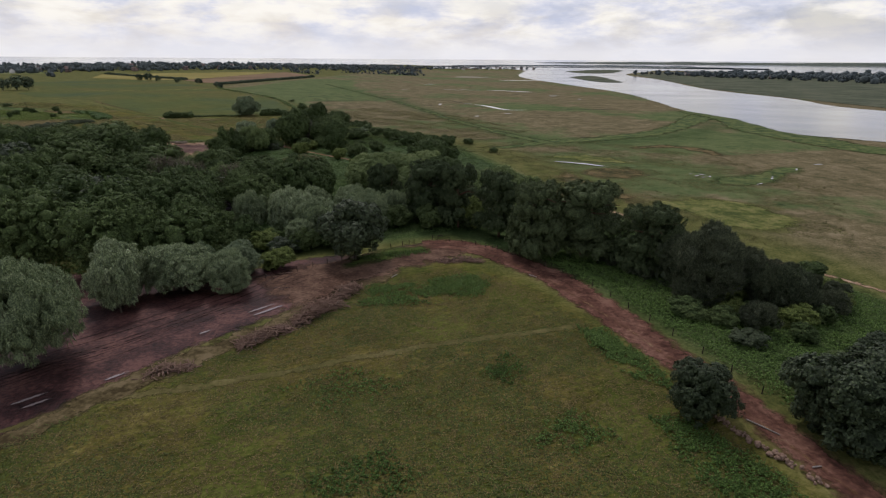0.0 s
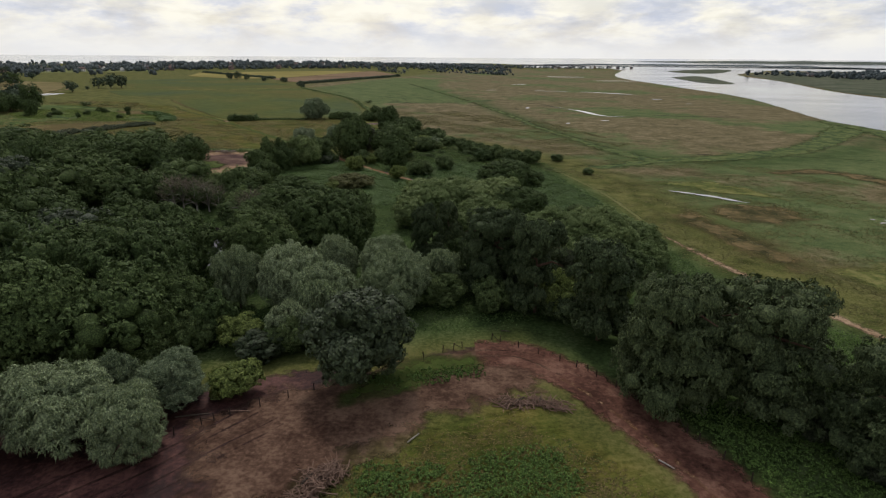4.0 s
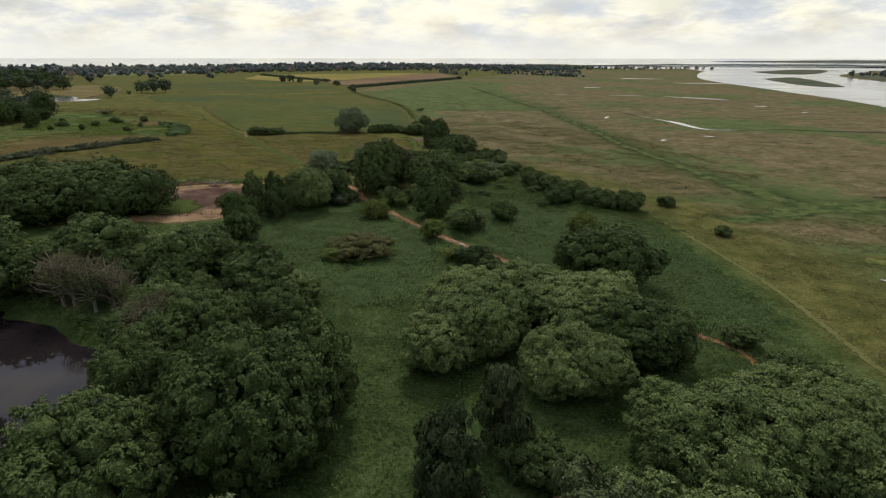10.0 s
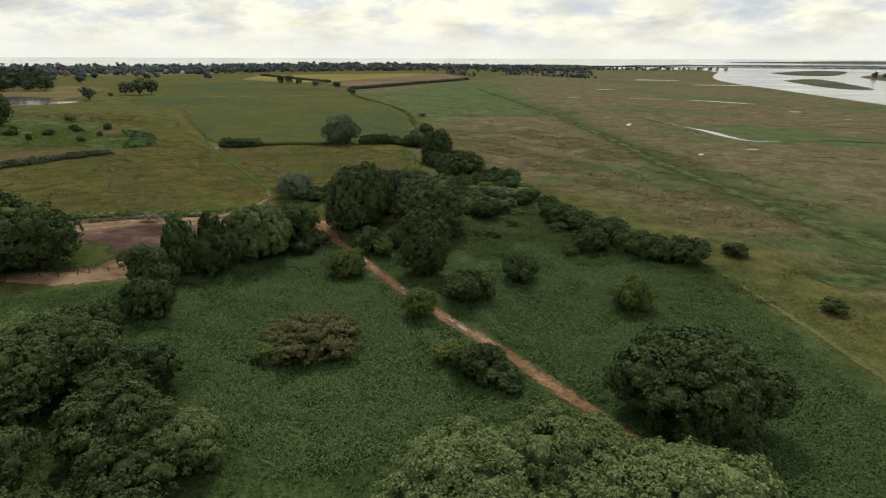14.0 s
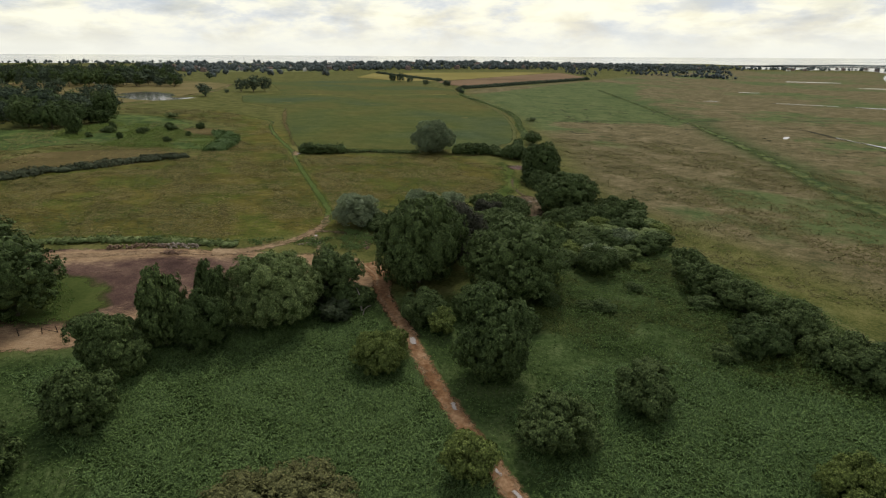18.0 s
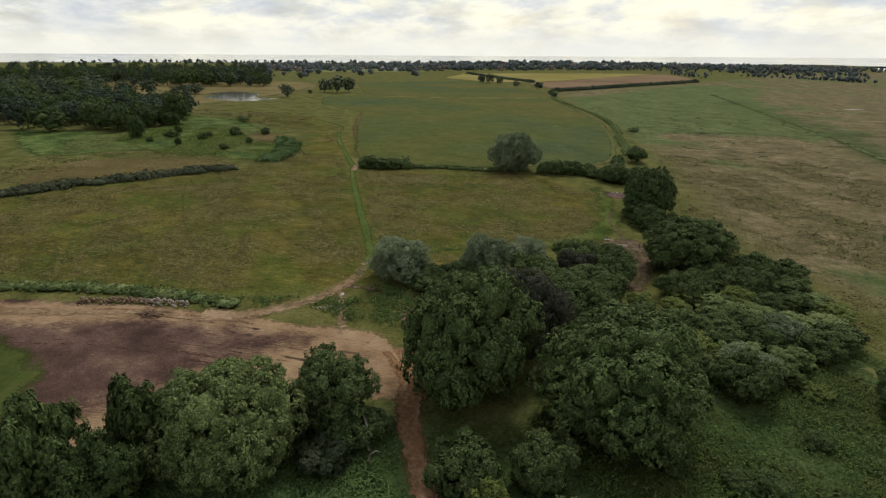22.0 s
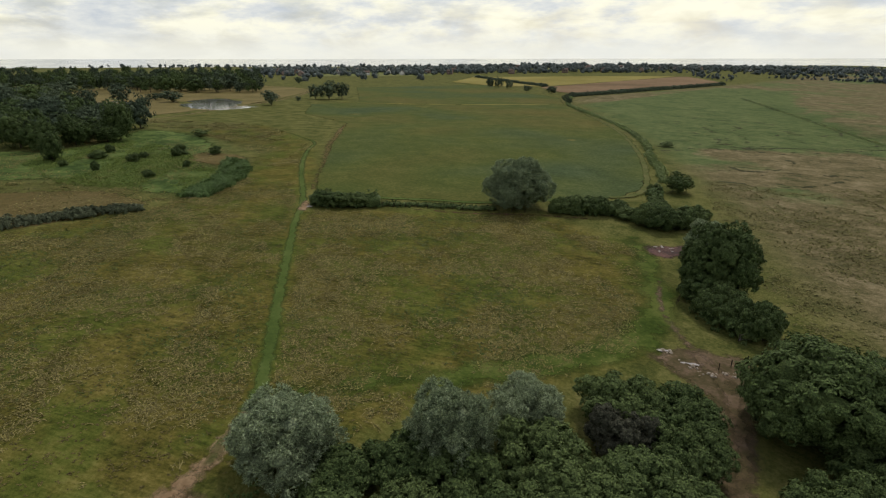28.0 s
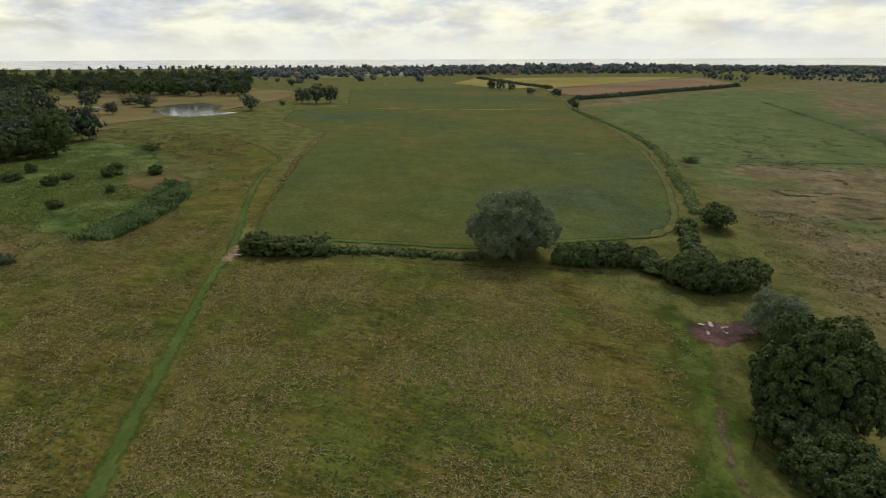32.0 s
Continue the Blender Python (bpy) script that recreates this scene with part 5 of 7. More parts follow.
plant("bush", -76.7, 298.5, 4.0, 4.5)
plant("darkbush", -74.6, 278.0, 6.4, 11.6)
plant("bush", -53.6, 320.7, 4.9, 5)
plant("bush", -68.6, 294.4, 4.1, 4)
plant("bush", -63.5, 296.0, 4.5, 4)
plant("bush", -57.8, 297.6, 4.9, 4.5)
plant("bush", -68.2, 285.7, 4.1, 4.5)
plant("bush", -52.4, 304.5, 4.5, 4)
plant("oak", -65.2, 325.8, 8.2, 10.6)
plant("bush", -80.6, 349.0, 4.4, 5.2)
plant("bush", -74.9, 346.9, 4.2, 5.2)
plant("silverwillow", -137.4, 380.2, 8.4, 11.6, "L")
plant("sallow", -90.3, 377.7, 3.9, 7)
plant("oak", -83.6, 357.8, 6.3, 12.0)
plant("bush", -84.3, 353.0, 3.3, 5.2)
plant("bush", -80.7, 351.8, 2.8, 5.2)
plant("bush", -173.1, 346.9, 3.1, 3.8)
plant("bush", -170.1, 349.2, 3.3, 3.7)
plant("bush", -166.9, 352.2, 3.3, 3.5)
plant("bush", -165.4, 354.4, 2.0, 2.9)
plant("bush", -126.3, 382.4, 2.4, 4.1)
plant("bush", -123.8, 384.4, 3.0, 4.8)
plant("bush", -120.9, 386.8, 3.0, 4.5)
plant("bush", -118.0, 389.1, 2.7, 4.5)
plant("bush", -115.7, 391.7, 2.4, 3.8)
plant("bush", -112.3, 391.2, 3.2, 3.0)
plant("bush", -107.4, 388.8, 4.0, 5.2)
plant("bush", -102.6, 388.5, 4.4, 5.2)
plant("bush", -99.9, 392.6, 3.5, 5.2)
plant("bush", -105.9, 393.7, 3.6, 5.2)
plant("bush", -97.2, 396.8, 3.0, 5.2)
plant("bush", -141.0, 506.4, 4.2, 2.3)
plant("oak", -415.0, 495.5, 6.7, 10.4)
plant("oak", -435.0, 550.7, 7.7, 11.8)
plant("oak", -426.9, 557.6, 9.4, 14.7)
plant("oak", -423.1, 568.0, 6.9, 12.8)
plant("oak", -429.2, 529.3, 2.4, 3.9)
plant("oak", -669.9, 709.3, 6.2, 8.6)
plant("oak", -429.2, 790.1, 5.4, 10.3)
plant("oak", -416.6, 787.5, 5.9, 11.9)
plant("oak", -402.3, 787.1, 4.7, 8.4)
plant("oak", -360.4, 754.7, 4.8, 6.6)
plant("oak", -327.4, 745.5, 6.1, 7.3)
plant("oak", -274.6, 672.2, 3.8, 6.4)
plant("oak", -262.5, 654.0, 3.2, 5.0)
plant("oak", -509.8, 432.2, 8.4, 12.9)
plant("oak", -456.0, 426.4, 4.8, 7.7)
plant("oak", -494.0, 462.6, 9.9, 8.4)
plant("oak", -524.0, 463.3, 8.3, 5.6)
plant("oak", -566.2, 580.5, 10.6, 14.2)
plant("oak", -581.9, 547.3, 11.3, 15)
plant("oak", -625.7, 534.0, 10.7, 14.2)
plant("oak", -615.0, 542.3, 8.5, 14.2)
plant("oak", -690.0, 518.7, 5.6, 15)
plant("oak", -678.5, 527.4, 5.6, 15)
plant("oak", -636.5, 525.7, 7.5, 15)
plant("oak", -784.0, 542.5, 4.5, 15)
plant("oak", -703.9, 508.2, 6.7, 15)
plant("oak", -722.4, 494.2, 9.0, 15)
plant("oak", -586.1, 420.0, 12, 15)
plant("oak", -477.2, 399.7, 6.8, 13.0)
plant("oak", -389.8, 359.4, 10.2, 12.3)
plant("oak", -344.7, 355.9, 8.9, 11.9)
plant("oak", -316.3, 355.3, 6.1, 14.9)
plant("oak", -327.5, 345.3, 8.2, 11.0)
plant("oak", -353.4, 368.3, 5.9, 10.4)
plant("oak", -314.3, 349.5, 6.0, 7.8)
plant("oak", -334.9, 350.9, 6.0, 12.9)
plant("oak", -335.3, 362.3, 6.3, 10.9)
plant("oak", -309.9, 325.7, 6.2, 12.1)
plant("oak", -315.2, 338.3, 6.6, 11.7)
plant("oak", -323.1, 322.1, 7.4, 12.4)
plant("oak", -371.7, 369.8, 6.1, 10.8)
plant("oak", -283.2, 320.6, 3.7, 9.2)
plant("oak", -429.8, 351.0, 7.5, 11.6)
plant("oak", -277.3, 332.9, 2.5, 2.8)
plant("oak", -263.3, 353.1, 1.8, 2.9)
plant("bush", -280.3, 333.1, 2.5, 1.6)
plant("bush", -264.7, 355.7, 2.1, 1.7)
plant("bush", -268.3, 343.9, 1.7, 2.1)
plant("bush", -303.5, 383.6, 5.0, 3.1)
plant("oak", -64, 129.4, 8.6, 14)
plant("oak", -50, 138.5, 7.3, 11.5)
plant("oak", -40.3, 150, 8.0, 13.5)
plant("oak", -57, 163, 6.5, 10.5)
plant("oak", -37.5, 158, 4.5, 12)
plant("oak", -58.6, 115.6, 8.6, 14.8)
plant("oak", -61.5, 99.5, 7.6, 13.6)
plant("thorn", -37.7, 107.6, 3.2, 4.6)
plant("bush", -29.7, 107.6, 3.7, 5.0)
plant("bush", -43.5, 106.2, 3.6, 5.0)
plant("oakbush", -33.0, 104.2, 3.0, 3.8)
plant("bush", -23.6, 108.8, 3.2, 4.2)
plant("bush", -48.2, 101.6, 3.4, 5.0)
plant("bush", -74.5, 311.0, 4.2, 4.6)
plant("bush", -72.4, 303.0, 4.4, 4.8)
plant("darkbush", -80.6, 309.6, 4.0, 4.6)
plant("oak", -51.8, 112.4, 5.0, 9.5)
plant("oak", -75, 137, 6.5, 9)
plant("dead", -86, 172.5, 5.5, 9)
plant("dead", -79, 172, 4, 8)

# ---- wood on the west side of the valley, filled in ----


def spread(ring, gap, seed, clear=()):
    """Scattered places inside an outline, at least a gap apart and clear of the given (x, y, radius) rounds."""
    rng = np.random.default_rng(seed)
    ring = np.array(ring, float)
    p = rng.uniform(ring.min(0), ring.max(0), (9000, 2))
    p = p[inside(p[:, 0], p[:, 1], ring) > 0]
    for a, b, c in clear:
        p = p[np.hypot(p[:, 0] - a, p[:, 1] - b) > c]
    out = np.zeros((0, 2))
    for q in p:
        if not len(out) or np.hypot(*(out - q).T).min() > gap:
            out = np.vstack([out, q])
    return [(float(x), float(y)) for x, y in out]


POND_CLEAR = ((-104, 164, 9), (-94, 161, 10), (-84, 158, 10), (-74, 154, 9), (-64, 150, 9), (-54, 147, 9), (-96, 150, 7), (-84, 147, 7))
RNG = random.Random(5)
for x, y in spread([(-50, 100), (-62, 96), (-84, 92), (-125, 88), (-160, 110), (-168, 160), (-150, 186), (-122, 180), (-116, 160), (-98, 142), (-80, 128), (-62, 112)], 12.4, 3, POND_CLEAR):
    plant(RNG.choice(("oak", "oak", "holly", "alder")), x, y, RNG.uniform(6.6, 9.8), RNG.uniform(9.5, 15.5), "W")
for x, y in spread([(-110, 178), (-96, 174), (-60, 160), (-50, 172), (-64, 192), (-84, 196), (-102, 195)], 6.5, 4, (*POND_CLEAR, (-82, 171, 9), (-90, 170, 7))):
    plant(RNG.choice(("oak", "oak", "bush", "poplar")), x, y, RNG.uniform(3.6, 5.2), RNG.uniform(5.5, 8.0), "W")
for x, y in spread([(-178, 190), (-150, 196), (-120, 208), (-118, 222), (-140, 224), (-175, 214)], 8.0, 6):
    plant("oak", x, y, RNG.uniform(5.5, 7.5), RNG.uniform(9.5, 12), "W")
for x, y in spread([(36, 74), (44, 92), (60, 100), (72, 92), (64, 78), (48, 70)], 4.5, 8):
    plant(RNG.choice(("bush", "tamarisk", "thorn")), x, y, RNG.uniform(1.8, 3.0), RNG.uniform(2.4, 4.5))
for x, y in spread([(-14, 124), (-4, 142), (12, 138), (24, 124), (34, 114), (18, 116), (4, 124)], 9.0, 9):
    plant(RNG.choice(("bush", "bush", "thorn", "tamarisk")), x, y, RNG.uniform(2.8, 4.4), RNG.uniform(5.0, 8.0))
for x, y in spread([(-3, 152), (0, 165), (8, 175), (19, 179), (27, 172), (27, 158), (21, 146), (8, 142)], 5.0, 11):
    plant(RNG.choice(("poplar", "poplar", "bush")), x, y, RNG.uniform(3.2, 5.0), RNG.uniform(4.5, 7.0))
for x, y in spread([(-58, 268), (-52, 284), (-40, 296), (-24, 280), (-20, 262), (-34, 250), (-48, 254)], 11.0, 12):
    plant(RNG.choice(("bush", "thorn", "bush")), x, y, RNG.uniform(1.4, 2.6), RNG.uniform(1.4, 3.0))
for x, y in spread([(-262, 318), (-240, 322), (-222, 330), (-232, 352), (-262, 368), (-292, 350), (-290, 320)], 15.0, 13):
    plant("bush", x, y, RNG.uniform(1.2, 2.2), RNG.uniform(2.0, 3.6))

for x, y in spread([(-72, 286), (-64, 312), (-50, 332), (-38, 320), (-40, 300), (-54, 280)], 4.6, 14):
    plant(RNG.choice(("bush", "thorn", "bush", "poplar")), x, y, RNG.uniform(2.4, 3.6), RNG.uniform(2.2, 4.4))
for x, y in spread([(30, 98), (38, 72), (46, 50), (60, 56), (54, 88), (42, 112)], 7.5, 16):
    plant(RNG.choice(("bush", "tamarisk", "bush", "oakbush")), x, y, RNG.uniform(1.6, 3.2), RNG.uniform(1.6, 4.0))
for kind, x, y, R, H in (("alder", -59, 156, 6.6, 9.5), ("dead", -66, 164, 6.0, 9.0), ("oak", -70, 135, 6.8, 10.5), ("oak", -80, 132, 6.0, 9.0), ("alder", -100, 176, 6.0, 8.5), ("dead", -92, 172, 5.5, 9.0), ("oak", -112, 170, 6.5, 10.0), ("poplar", -72, 172, 4.5, 7.0), ("alder", -50, 150, 5.0, 8.0), ("oak", -85, 146, 7.6, 10.5), ("bush", -58, 161, 3.0, 3.6), ("oak", -108, 150, 6.0, 9.0)):
    plant(kind, x, y, R, H)

# ---- hedges ----


def hedge(points, wide, high, leaf, label, q=0.5, per=16, dense=2.0):
    """A run of leaf puffs along a line, over a solid core."""
    line = smooth(points, 1.2)
    rng = np.random.default_rng(int(abs(line[0, 0]) * 7))
    length = np.hypot(*np.diff(line, axis=0).T).sum()
    root = new("hedge")
    root.location = (line[0, 0], line[0, 1], level(*line[0]))
    pieces = max(1, min(14, int(length / 5)))
    bits = [[[], [], 0] for _ in range(pieces)]
    cv, cf = ICO1
    every = max(1, int(wide * 0.5))
    for o, p in enumerate(line[::every]):
        bit = bits[min(pieces - 1, o * every * pieces // len(line))]
        h = high * rng.uniform(0.7, 1.1)
        bit[0].append(cv * [wide * 0.55, wide * 0.55, h * 0.5] * (1 + rng.normal(0, 0.1, (len(cv), 1))) + [p[0] + rng.normal(0, 0.12 * wide), p[1] + rng.normal(0, 0.12 * wide), level(*p) + h * 0.42])
        bit[1].append(cf + bit[2])
        bit[2] += len(cv)
    k = int(length * (wide + high) * dense / (q * 2))
    i = rng.integers(0, len(line), k)
    a = rng.uniform(0, np.pi, k)
    bulge = rng.uniform(0.75, 1.18, k) * (0.85 + 0.30 * waves(line[i, 0], line[i, 1], 3.0) + 0.18 * waves(line[i, 0], line[i, 1], 1.1))
    tan = np.gradient(line, axis=0)
    tan /= np.linalg.norm(tan, axis=1)[:, None]
    side = np.cos(a) * wide * 0.55 * bulge
    out = np.stack([-tan[i, 1] * np.cos(a), tan[i, 0] * np.cos(a), np.sin(a) + 0.1], 1)
    spot = np.stack([line[i, 0] - tan[i, 1] * side + rng.normal(0, 0.4, k), line[i, 1] + tan[i, 0] * side + rng.normal(0, 0.4, k), terrain(line[i, 0], line[i, 1]) + 0.1 + np.sin(a) * high * 0.9 * bulge], 1)
    j = np.repeat(np.arange(k), per)
    m = len(j)
    d = unit(rng.normal(0, 1, (m, 3)) + out[j])
    pos = spot[j] + d * q * rng.uniform(0.5, 1.1, (m, 1))
    nrm = unit(d + out[j] * 0.5 + rng.normal(0, 0.4, (m, 3)))
    t = unit(np.cross(nrm, rng.normal(0, 1, (m, 3))))
    b = np.cross(nrm, t)
    s = rng.uniform(0.7, 1.3, (m, 1)) * q * 0.5
    sprays = np.stack([pos - t * 0.7 * s - b * 0.7 * s, pos - t * 0.5 * s + b * 0.7 * s, pos + t * s], 1)
    which = np.minimum(pieces - 1, i[j] * pieces // len(line))
    for o, (V, F, n) in enumerate(bits):
        mine = sprays[which == o].reshape(-1, 3)
        v = np.vstack([*V, mine]) - np.array(root.location)
        part("shrub", mesh_of("shrub", v, np.vstack([*F, n + np.arange(len(mine)).reshape(-1, 3)]), LEAF[leaf]), root)
    return tagged(root, label, "hedge", "hedges")


hedge([(-175.5, 346), (-171, 348.5), (-166, 353), (-163.5, 355.5)], 4.2, 3.6, "bush", "dark clipped hawthorn hedge beside the gateway")
hedge([(-127.5, 382), (-122, 386), (-117, 390.5), (-113, 392)], 4.0, 4.0, "bush", "dark dense hedge beside the white willow")
hedge([(-163, 356.5), (-155, 362.5), (-146, 369), (-140, 373.5)], 2.2, 0.9, "bush", "low bramble bank along the crop fence", 0.35)
hedge([(-159, 231), (-149, 239.5), (-140.5, 246.4), (-131, 252.5), (-122.5, 257.5), (-117, 260)], 3.0, 0.8, "poplar", "low bramble bank between haul road and meadow", 0.32)
hedge([(-218, 240), (-214, 255), (-213, 270), (-209, 290), (-205, 305), (-202.5, 314)], 4.5, 1.8, "tamarisk", "long low hedge along the brook", 0.55)
hedge([(-118.5, 436), (-126, 455), (-136, 474), (-152, 510), (-186, 561), (-240, 622), (-262, 652), (-280, 690), (-292, 715)], 2.4, 0.8, "poplar", "low overgrown grassy bank along the farm track", 0.7, 10)
hedge([(-297, 726), (-286, 788), (-274, 875), (-259, 957), (-246, 1040)], 4.0, 2.8, "hazed", "low hedgerow beside the brown field", 1.4, 10, 2.0)
hedge([(-107, 398), (-111, 408), (-116, 422)], 3.2, 2.2, "bush", "scrubby hedge at the corner of the crop", 0.6)
hedge([(-89, 367), (-86, 358), (-83, 351), (-77.5, 345.5), (-72.5, 346.5)], 4.2, 3.4, "bush", "overgrown field hedge with young trees", 0.5)
hedge([(-390, 845), (-470, 900), (-600, 1000)], 4.0, 2.0, "hazed", "field hedge between far pastures", 1.8, 8, 2.0)

# ---- rough vegetation, uncountable ----


def tufts(name, region, count, high, spread_, blades, material, label, seed, lean=0.5, patchy=None, wide=0.10, category="grass"):
    """Tufts of bent blades over a region of the plan; patchy: (size, share) of the clumps that they gather in."""
    rng = np.random.default_rng(seed)
    ring = np.array(region, float)
    lo, hi = ring.min(0), ring.max(0)
    p = rng.uniform(lo, hi, (count * 4, 2))
    ok = inside(p[:, 0], p[:, 1], ring) > rng.uniform(0, 2.5, len(p))
    if patchy:
        ok &= waves(p[:, 0], p[:, 1], patchy[0], seed) + 0.6 * waves(p[:, 0], p[:, 1], patchy[0] * 0.37, seed + 1) + rng.normal(0, 0.25, len(p)) > patchy[1]
    p = p[ok & (pond_dist(p[:, 0], p[:, 1]) > 1.25)][:count]
    for path, w in TRACKS:
        p = p[line_dist(p[:, 0], p[:, 1], path) > w]
    n = len(p)
    g = terrain(p[:, 0], p[:, 1])
    swirl = 6.28 * waves(p[:, 0], p[:, 1], 4.0, seed + 2)
    i = np.repeat(np.arange(n), blades)
    m = len(i)
    a = swirl[i] + rng.normal(0, 0.9, m)
    h = high * rng.uniform(0.6, 1.3, m) * np.repeat(rng.uniform(0.7, 1.25, n), blades)
    foot = np.stack([p[i, 0] + rng.normal(0, spread_, m), p[i, 1] + rng.normal(0, spread_, m), g[i] - 0.03], 1)
    out = np.stack([np.cos(a), np.sin(a), np.zeros(m)], 1)
    across = np.stack([-np.sin(a), np.cos(a), np.zeros(m)], 1) * (wide * rng.uniform(0.7, 1.4, m))[:, None]
    flop = np.clip(lean * rng.uniform(0.6, 1.5, (m, 1)), 0, 1.6)
    long_ = h[:, None] * (1 + 0.5 * flop)
    rise_ = np.clip(1.0 - 0.5 * flop, 0.25, 1.0)
    mid = foot + out * long_ * flop * 0.40 + np.array([0, 0, 0.62]) * long_ * rise_
    tip = foot + out * long_ * flop * 1.0 + np.array([0, 0, 0.70]) * long_ * rise_ * (1.15 - 0.35 * flop)
    v = np.stack([foot - across, foot + across, mid + across * 0.9, mid - across * 0.9, tip], 1).reshape(-1, 3)
    k = np.arange(m)[:, None] * 5
    me = mesh_of(name, v, [k + [[0, 1, 2, 3]], k + [[3, 2, 4]]], material)
    return tagged(new(name, me), label, category, kind="stuff")


def weeds(name, region, count, high, size, per, material, label, seed, patchy=None, category="undergrowth"):
    """Leafy low growth: small leaf sprays at uneven heights."""
    rng = np.random.default_rng(seed)
    ring = np.array(region, float)
    lo, hi = ring.min(0), ring.max(0)
    p = rng.uniform(lo, hi, (count * 4, 2))
    ok = inside(p[:, 0], p[:, 1], ring) > rng.uniform(-0.5, 1.5, len(p))
    if patchy:
        ok &= waves(p[:, 0], p[:, 1], patchy[0], seed) + 0.6 * waves(p[:, 0], p[:, 1], patchy[0] * 0.37, seed + 1) + rng.normal(0, 0.2, len(p)) > patchy[1]
    p = p[ok & (pond_dist(p[:, 0], p[:, 1]) > 1.2)][:count]
    for path, w in TRACKS:
        p = p[line_dist(p[:, 0], p[:, 1], path) > w]
    n = len(p)
    i = np.repeat(np.arange(n), per)
    m = len(i)
    top = high * (0.55 + 0.45 * waves(p[:, 0], p[:, 1], 1.7, seed)) * rng.uniform(0.6, 1.2, n)
    d = unit(rng.normal(0, 1, (m, 3)) * [1, 1, 0.5] + [0, 0, 0.5])
    pos = np.stack([p[i, 0], p[i, 1], terrain(p[i, 0], p[i, 1]) + np.maximum(top[i], 0.08)], 1) + d * size * rng.uniform(0.3, 1.3, (m, 1))
    nrm = unit(d + [0, 0, 0.6] + rng.normal(0, 0.35, (m, 3)))
    t = unit(np.cross(nrm, rng.normal(0, 1, (m, 3))))
    b = np.cross(nrm, t)
    s = size * rng.uniform(0.5, 1.1, (m, 1))
    v = np.stack([pos - t * 0.7 * s - b * 0.6 * s, pos - t * 0.5 * s + b * 0.6 * s, pos + t * s], 1).reshape(-1, 3)
    return tagged(new(name, mesh_of(name, v, np.arange(m * 3).reshape(-1, 3), material)), label, category, kind="stuff")


TRACKS = [(smooth([(-82, 264), (-77.5, 258), (-72, 253), (-66, 248), (-56, 238.6), (-47.5, 231.8), (-37.4, 223.9), (-29, 218), (-23.7, 213.3), (-17, 208), (-10, 203)], 4), 1.7),
          (smooth([(-111, 283), (-116.5, 290.5), (-125, 298), (-144.4, 314), (-168, 334), (-176, 341.6), (-203, 362), (-240, 393)], 4), 1.5),
          (smooth([(-117, 255), (-112, 260), (-109.5, 266), (-108.7, 273), (-110.5, 281), (-114.5, 288)], 2), 1.5),
          (smooth([(-5, 110), (1, 110.5), (7, 106), (12.5, 99.5), (18, 91), (22.5, 81), (26.5, 72), (30, 63), (33.5, 54.5), (35.5, 46), (38, 38)], 3), 2.6),
          (smooth([(-89, 348), (-86.5, 339), (-80, 334.5), (-75, 331), (-71.5, 324), (-69, 316)], 3), 2.4)]
HAY = leafy("hay_blade", (0.052, 0.046, 0.014), (0.146, 0.116, 0.048), 0.1, 0.8, 0.10)
PALEHAY = leafy("pale_tussock", (0.098, 0.088, 0.030), (0.262, 0.224, 0.102), 0.04, 0.8, 0.10)
GREENHAY = leafy("green_blade", (0.034, 0.052, 0.012), (0.088, 0.110, 0.030), 0.1, 0.8, 0.10)
REED = leafy("reed_blade", (0.046, 0.086, 0.028), (0.126, 0.19, 0.07), 0.06, 0.6, 0.2, 4.0)
BROOKWEED = leafy("rush_leaf", (0.091, 0.134, 0.031), (0.186, 0.240, 0.067), 0.06, 0.7, 0.2)
NETTLE = leafy("nettle_leaf", (0.052, 0.092, 0.024), (0.122, 0.184, 0.056), 0.12, 0.6, 0.2)
BRIGHTWEED = leafy("bright_weed", (0.048, 0.09, 0.018), (0.116, 0.186, 0.048), 0.12, 0.6, 0.2)
KNOLL = [(-55, 25), (-44, 46), (-35, 57), (-25, 69), (-15, 87), (0, 98), (13, 89), (23, 70), (28, 58), (33, 40), (38, 20), (0, 15)]
tufts("knoll_grass", KNOLL, 26000, 0.26, 0.30, 3, HAY, "dry olive hay grass on the knoll", 21, 1.3, None, 0.04)
tufts("knoll_green_grass", KNOLL, 16000, 0.28, 0.3, 3, GREENHAY, "green grass among the hay", 22, 1.3, (9.0, -0.1), 0.045)
PASTURE = [(-158, 236), (-140, 250), (-122, 260), (-110, 276), (-99, 300), (-86, 330), (-100, 372), (-130, 377), (-174, 341), (-200, 358), (-224, 348), (-203, 320), (-204, 290), (-215, 250), (-190, 225)]
tufts("meadow_tussock", PASTURE, 21000, 0.34, 0.22, 5, PALEHAY, "pale tangled tussock grass in the meadow", 23, 1.2, (7.0, -0.08), 0.065)
tufts("meadow_grass", PASTURE, 9000, 0.20, 0.25, 3, HAY, "olive brown meadow grass", 24, 1.2)
MARSHGRASS = leafy("marsh_blade", (0.063, 0.071, 0.023), (0.167, 0.149, 0.067), 0.04, 0.8, 0.10)
WESTPASTURE = [(-204, 322), (-224, 352), (-222, 372), (-200, 362), (-180, 346), (-202, 362), (-250, 404), (-318, 428), (-385, 400), (-380, 385), (-300, 385), (-240, 372), (-300, 372), (-330, 350), (-300, 300), (-235, 255), (-216, 250), (-210, 290)]
tufts("pasture_tussock", WESTPASTURE, 9000, 0.55, 0.4, 3, PALEHAY, "pale tussocks in the western pasture", 46, 1.2, (9.0, 0.1), 0.12)
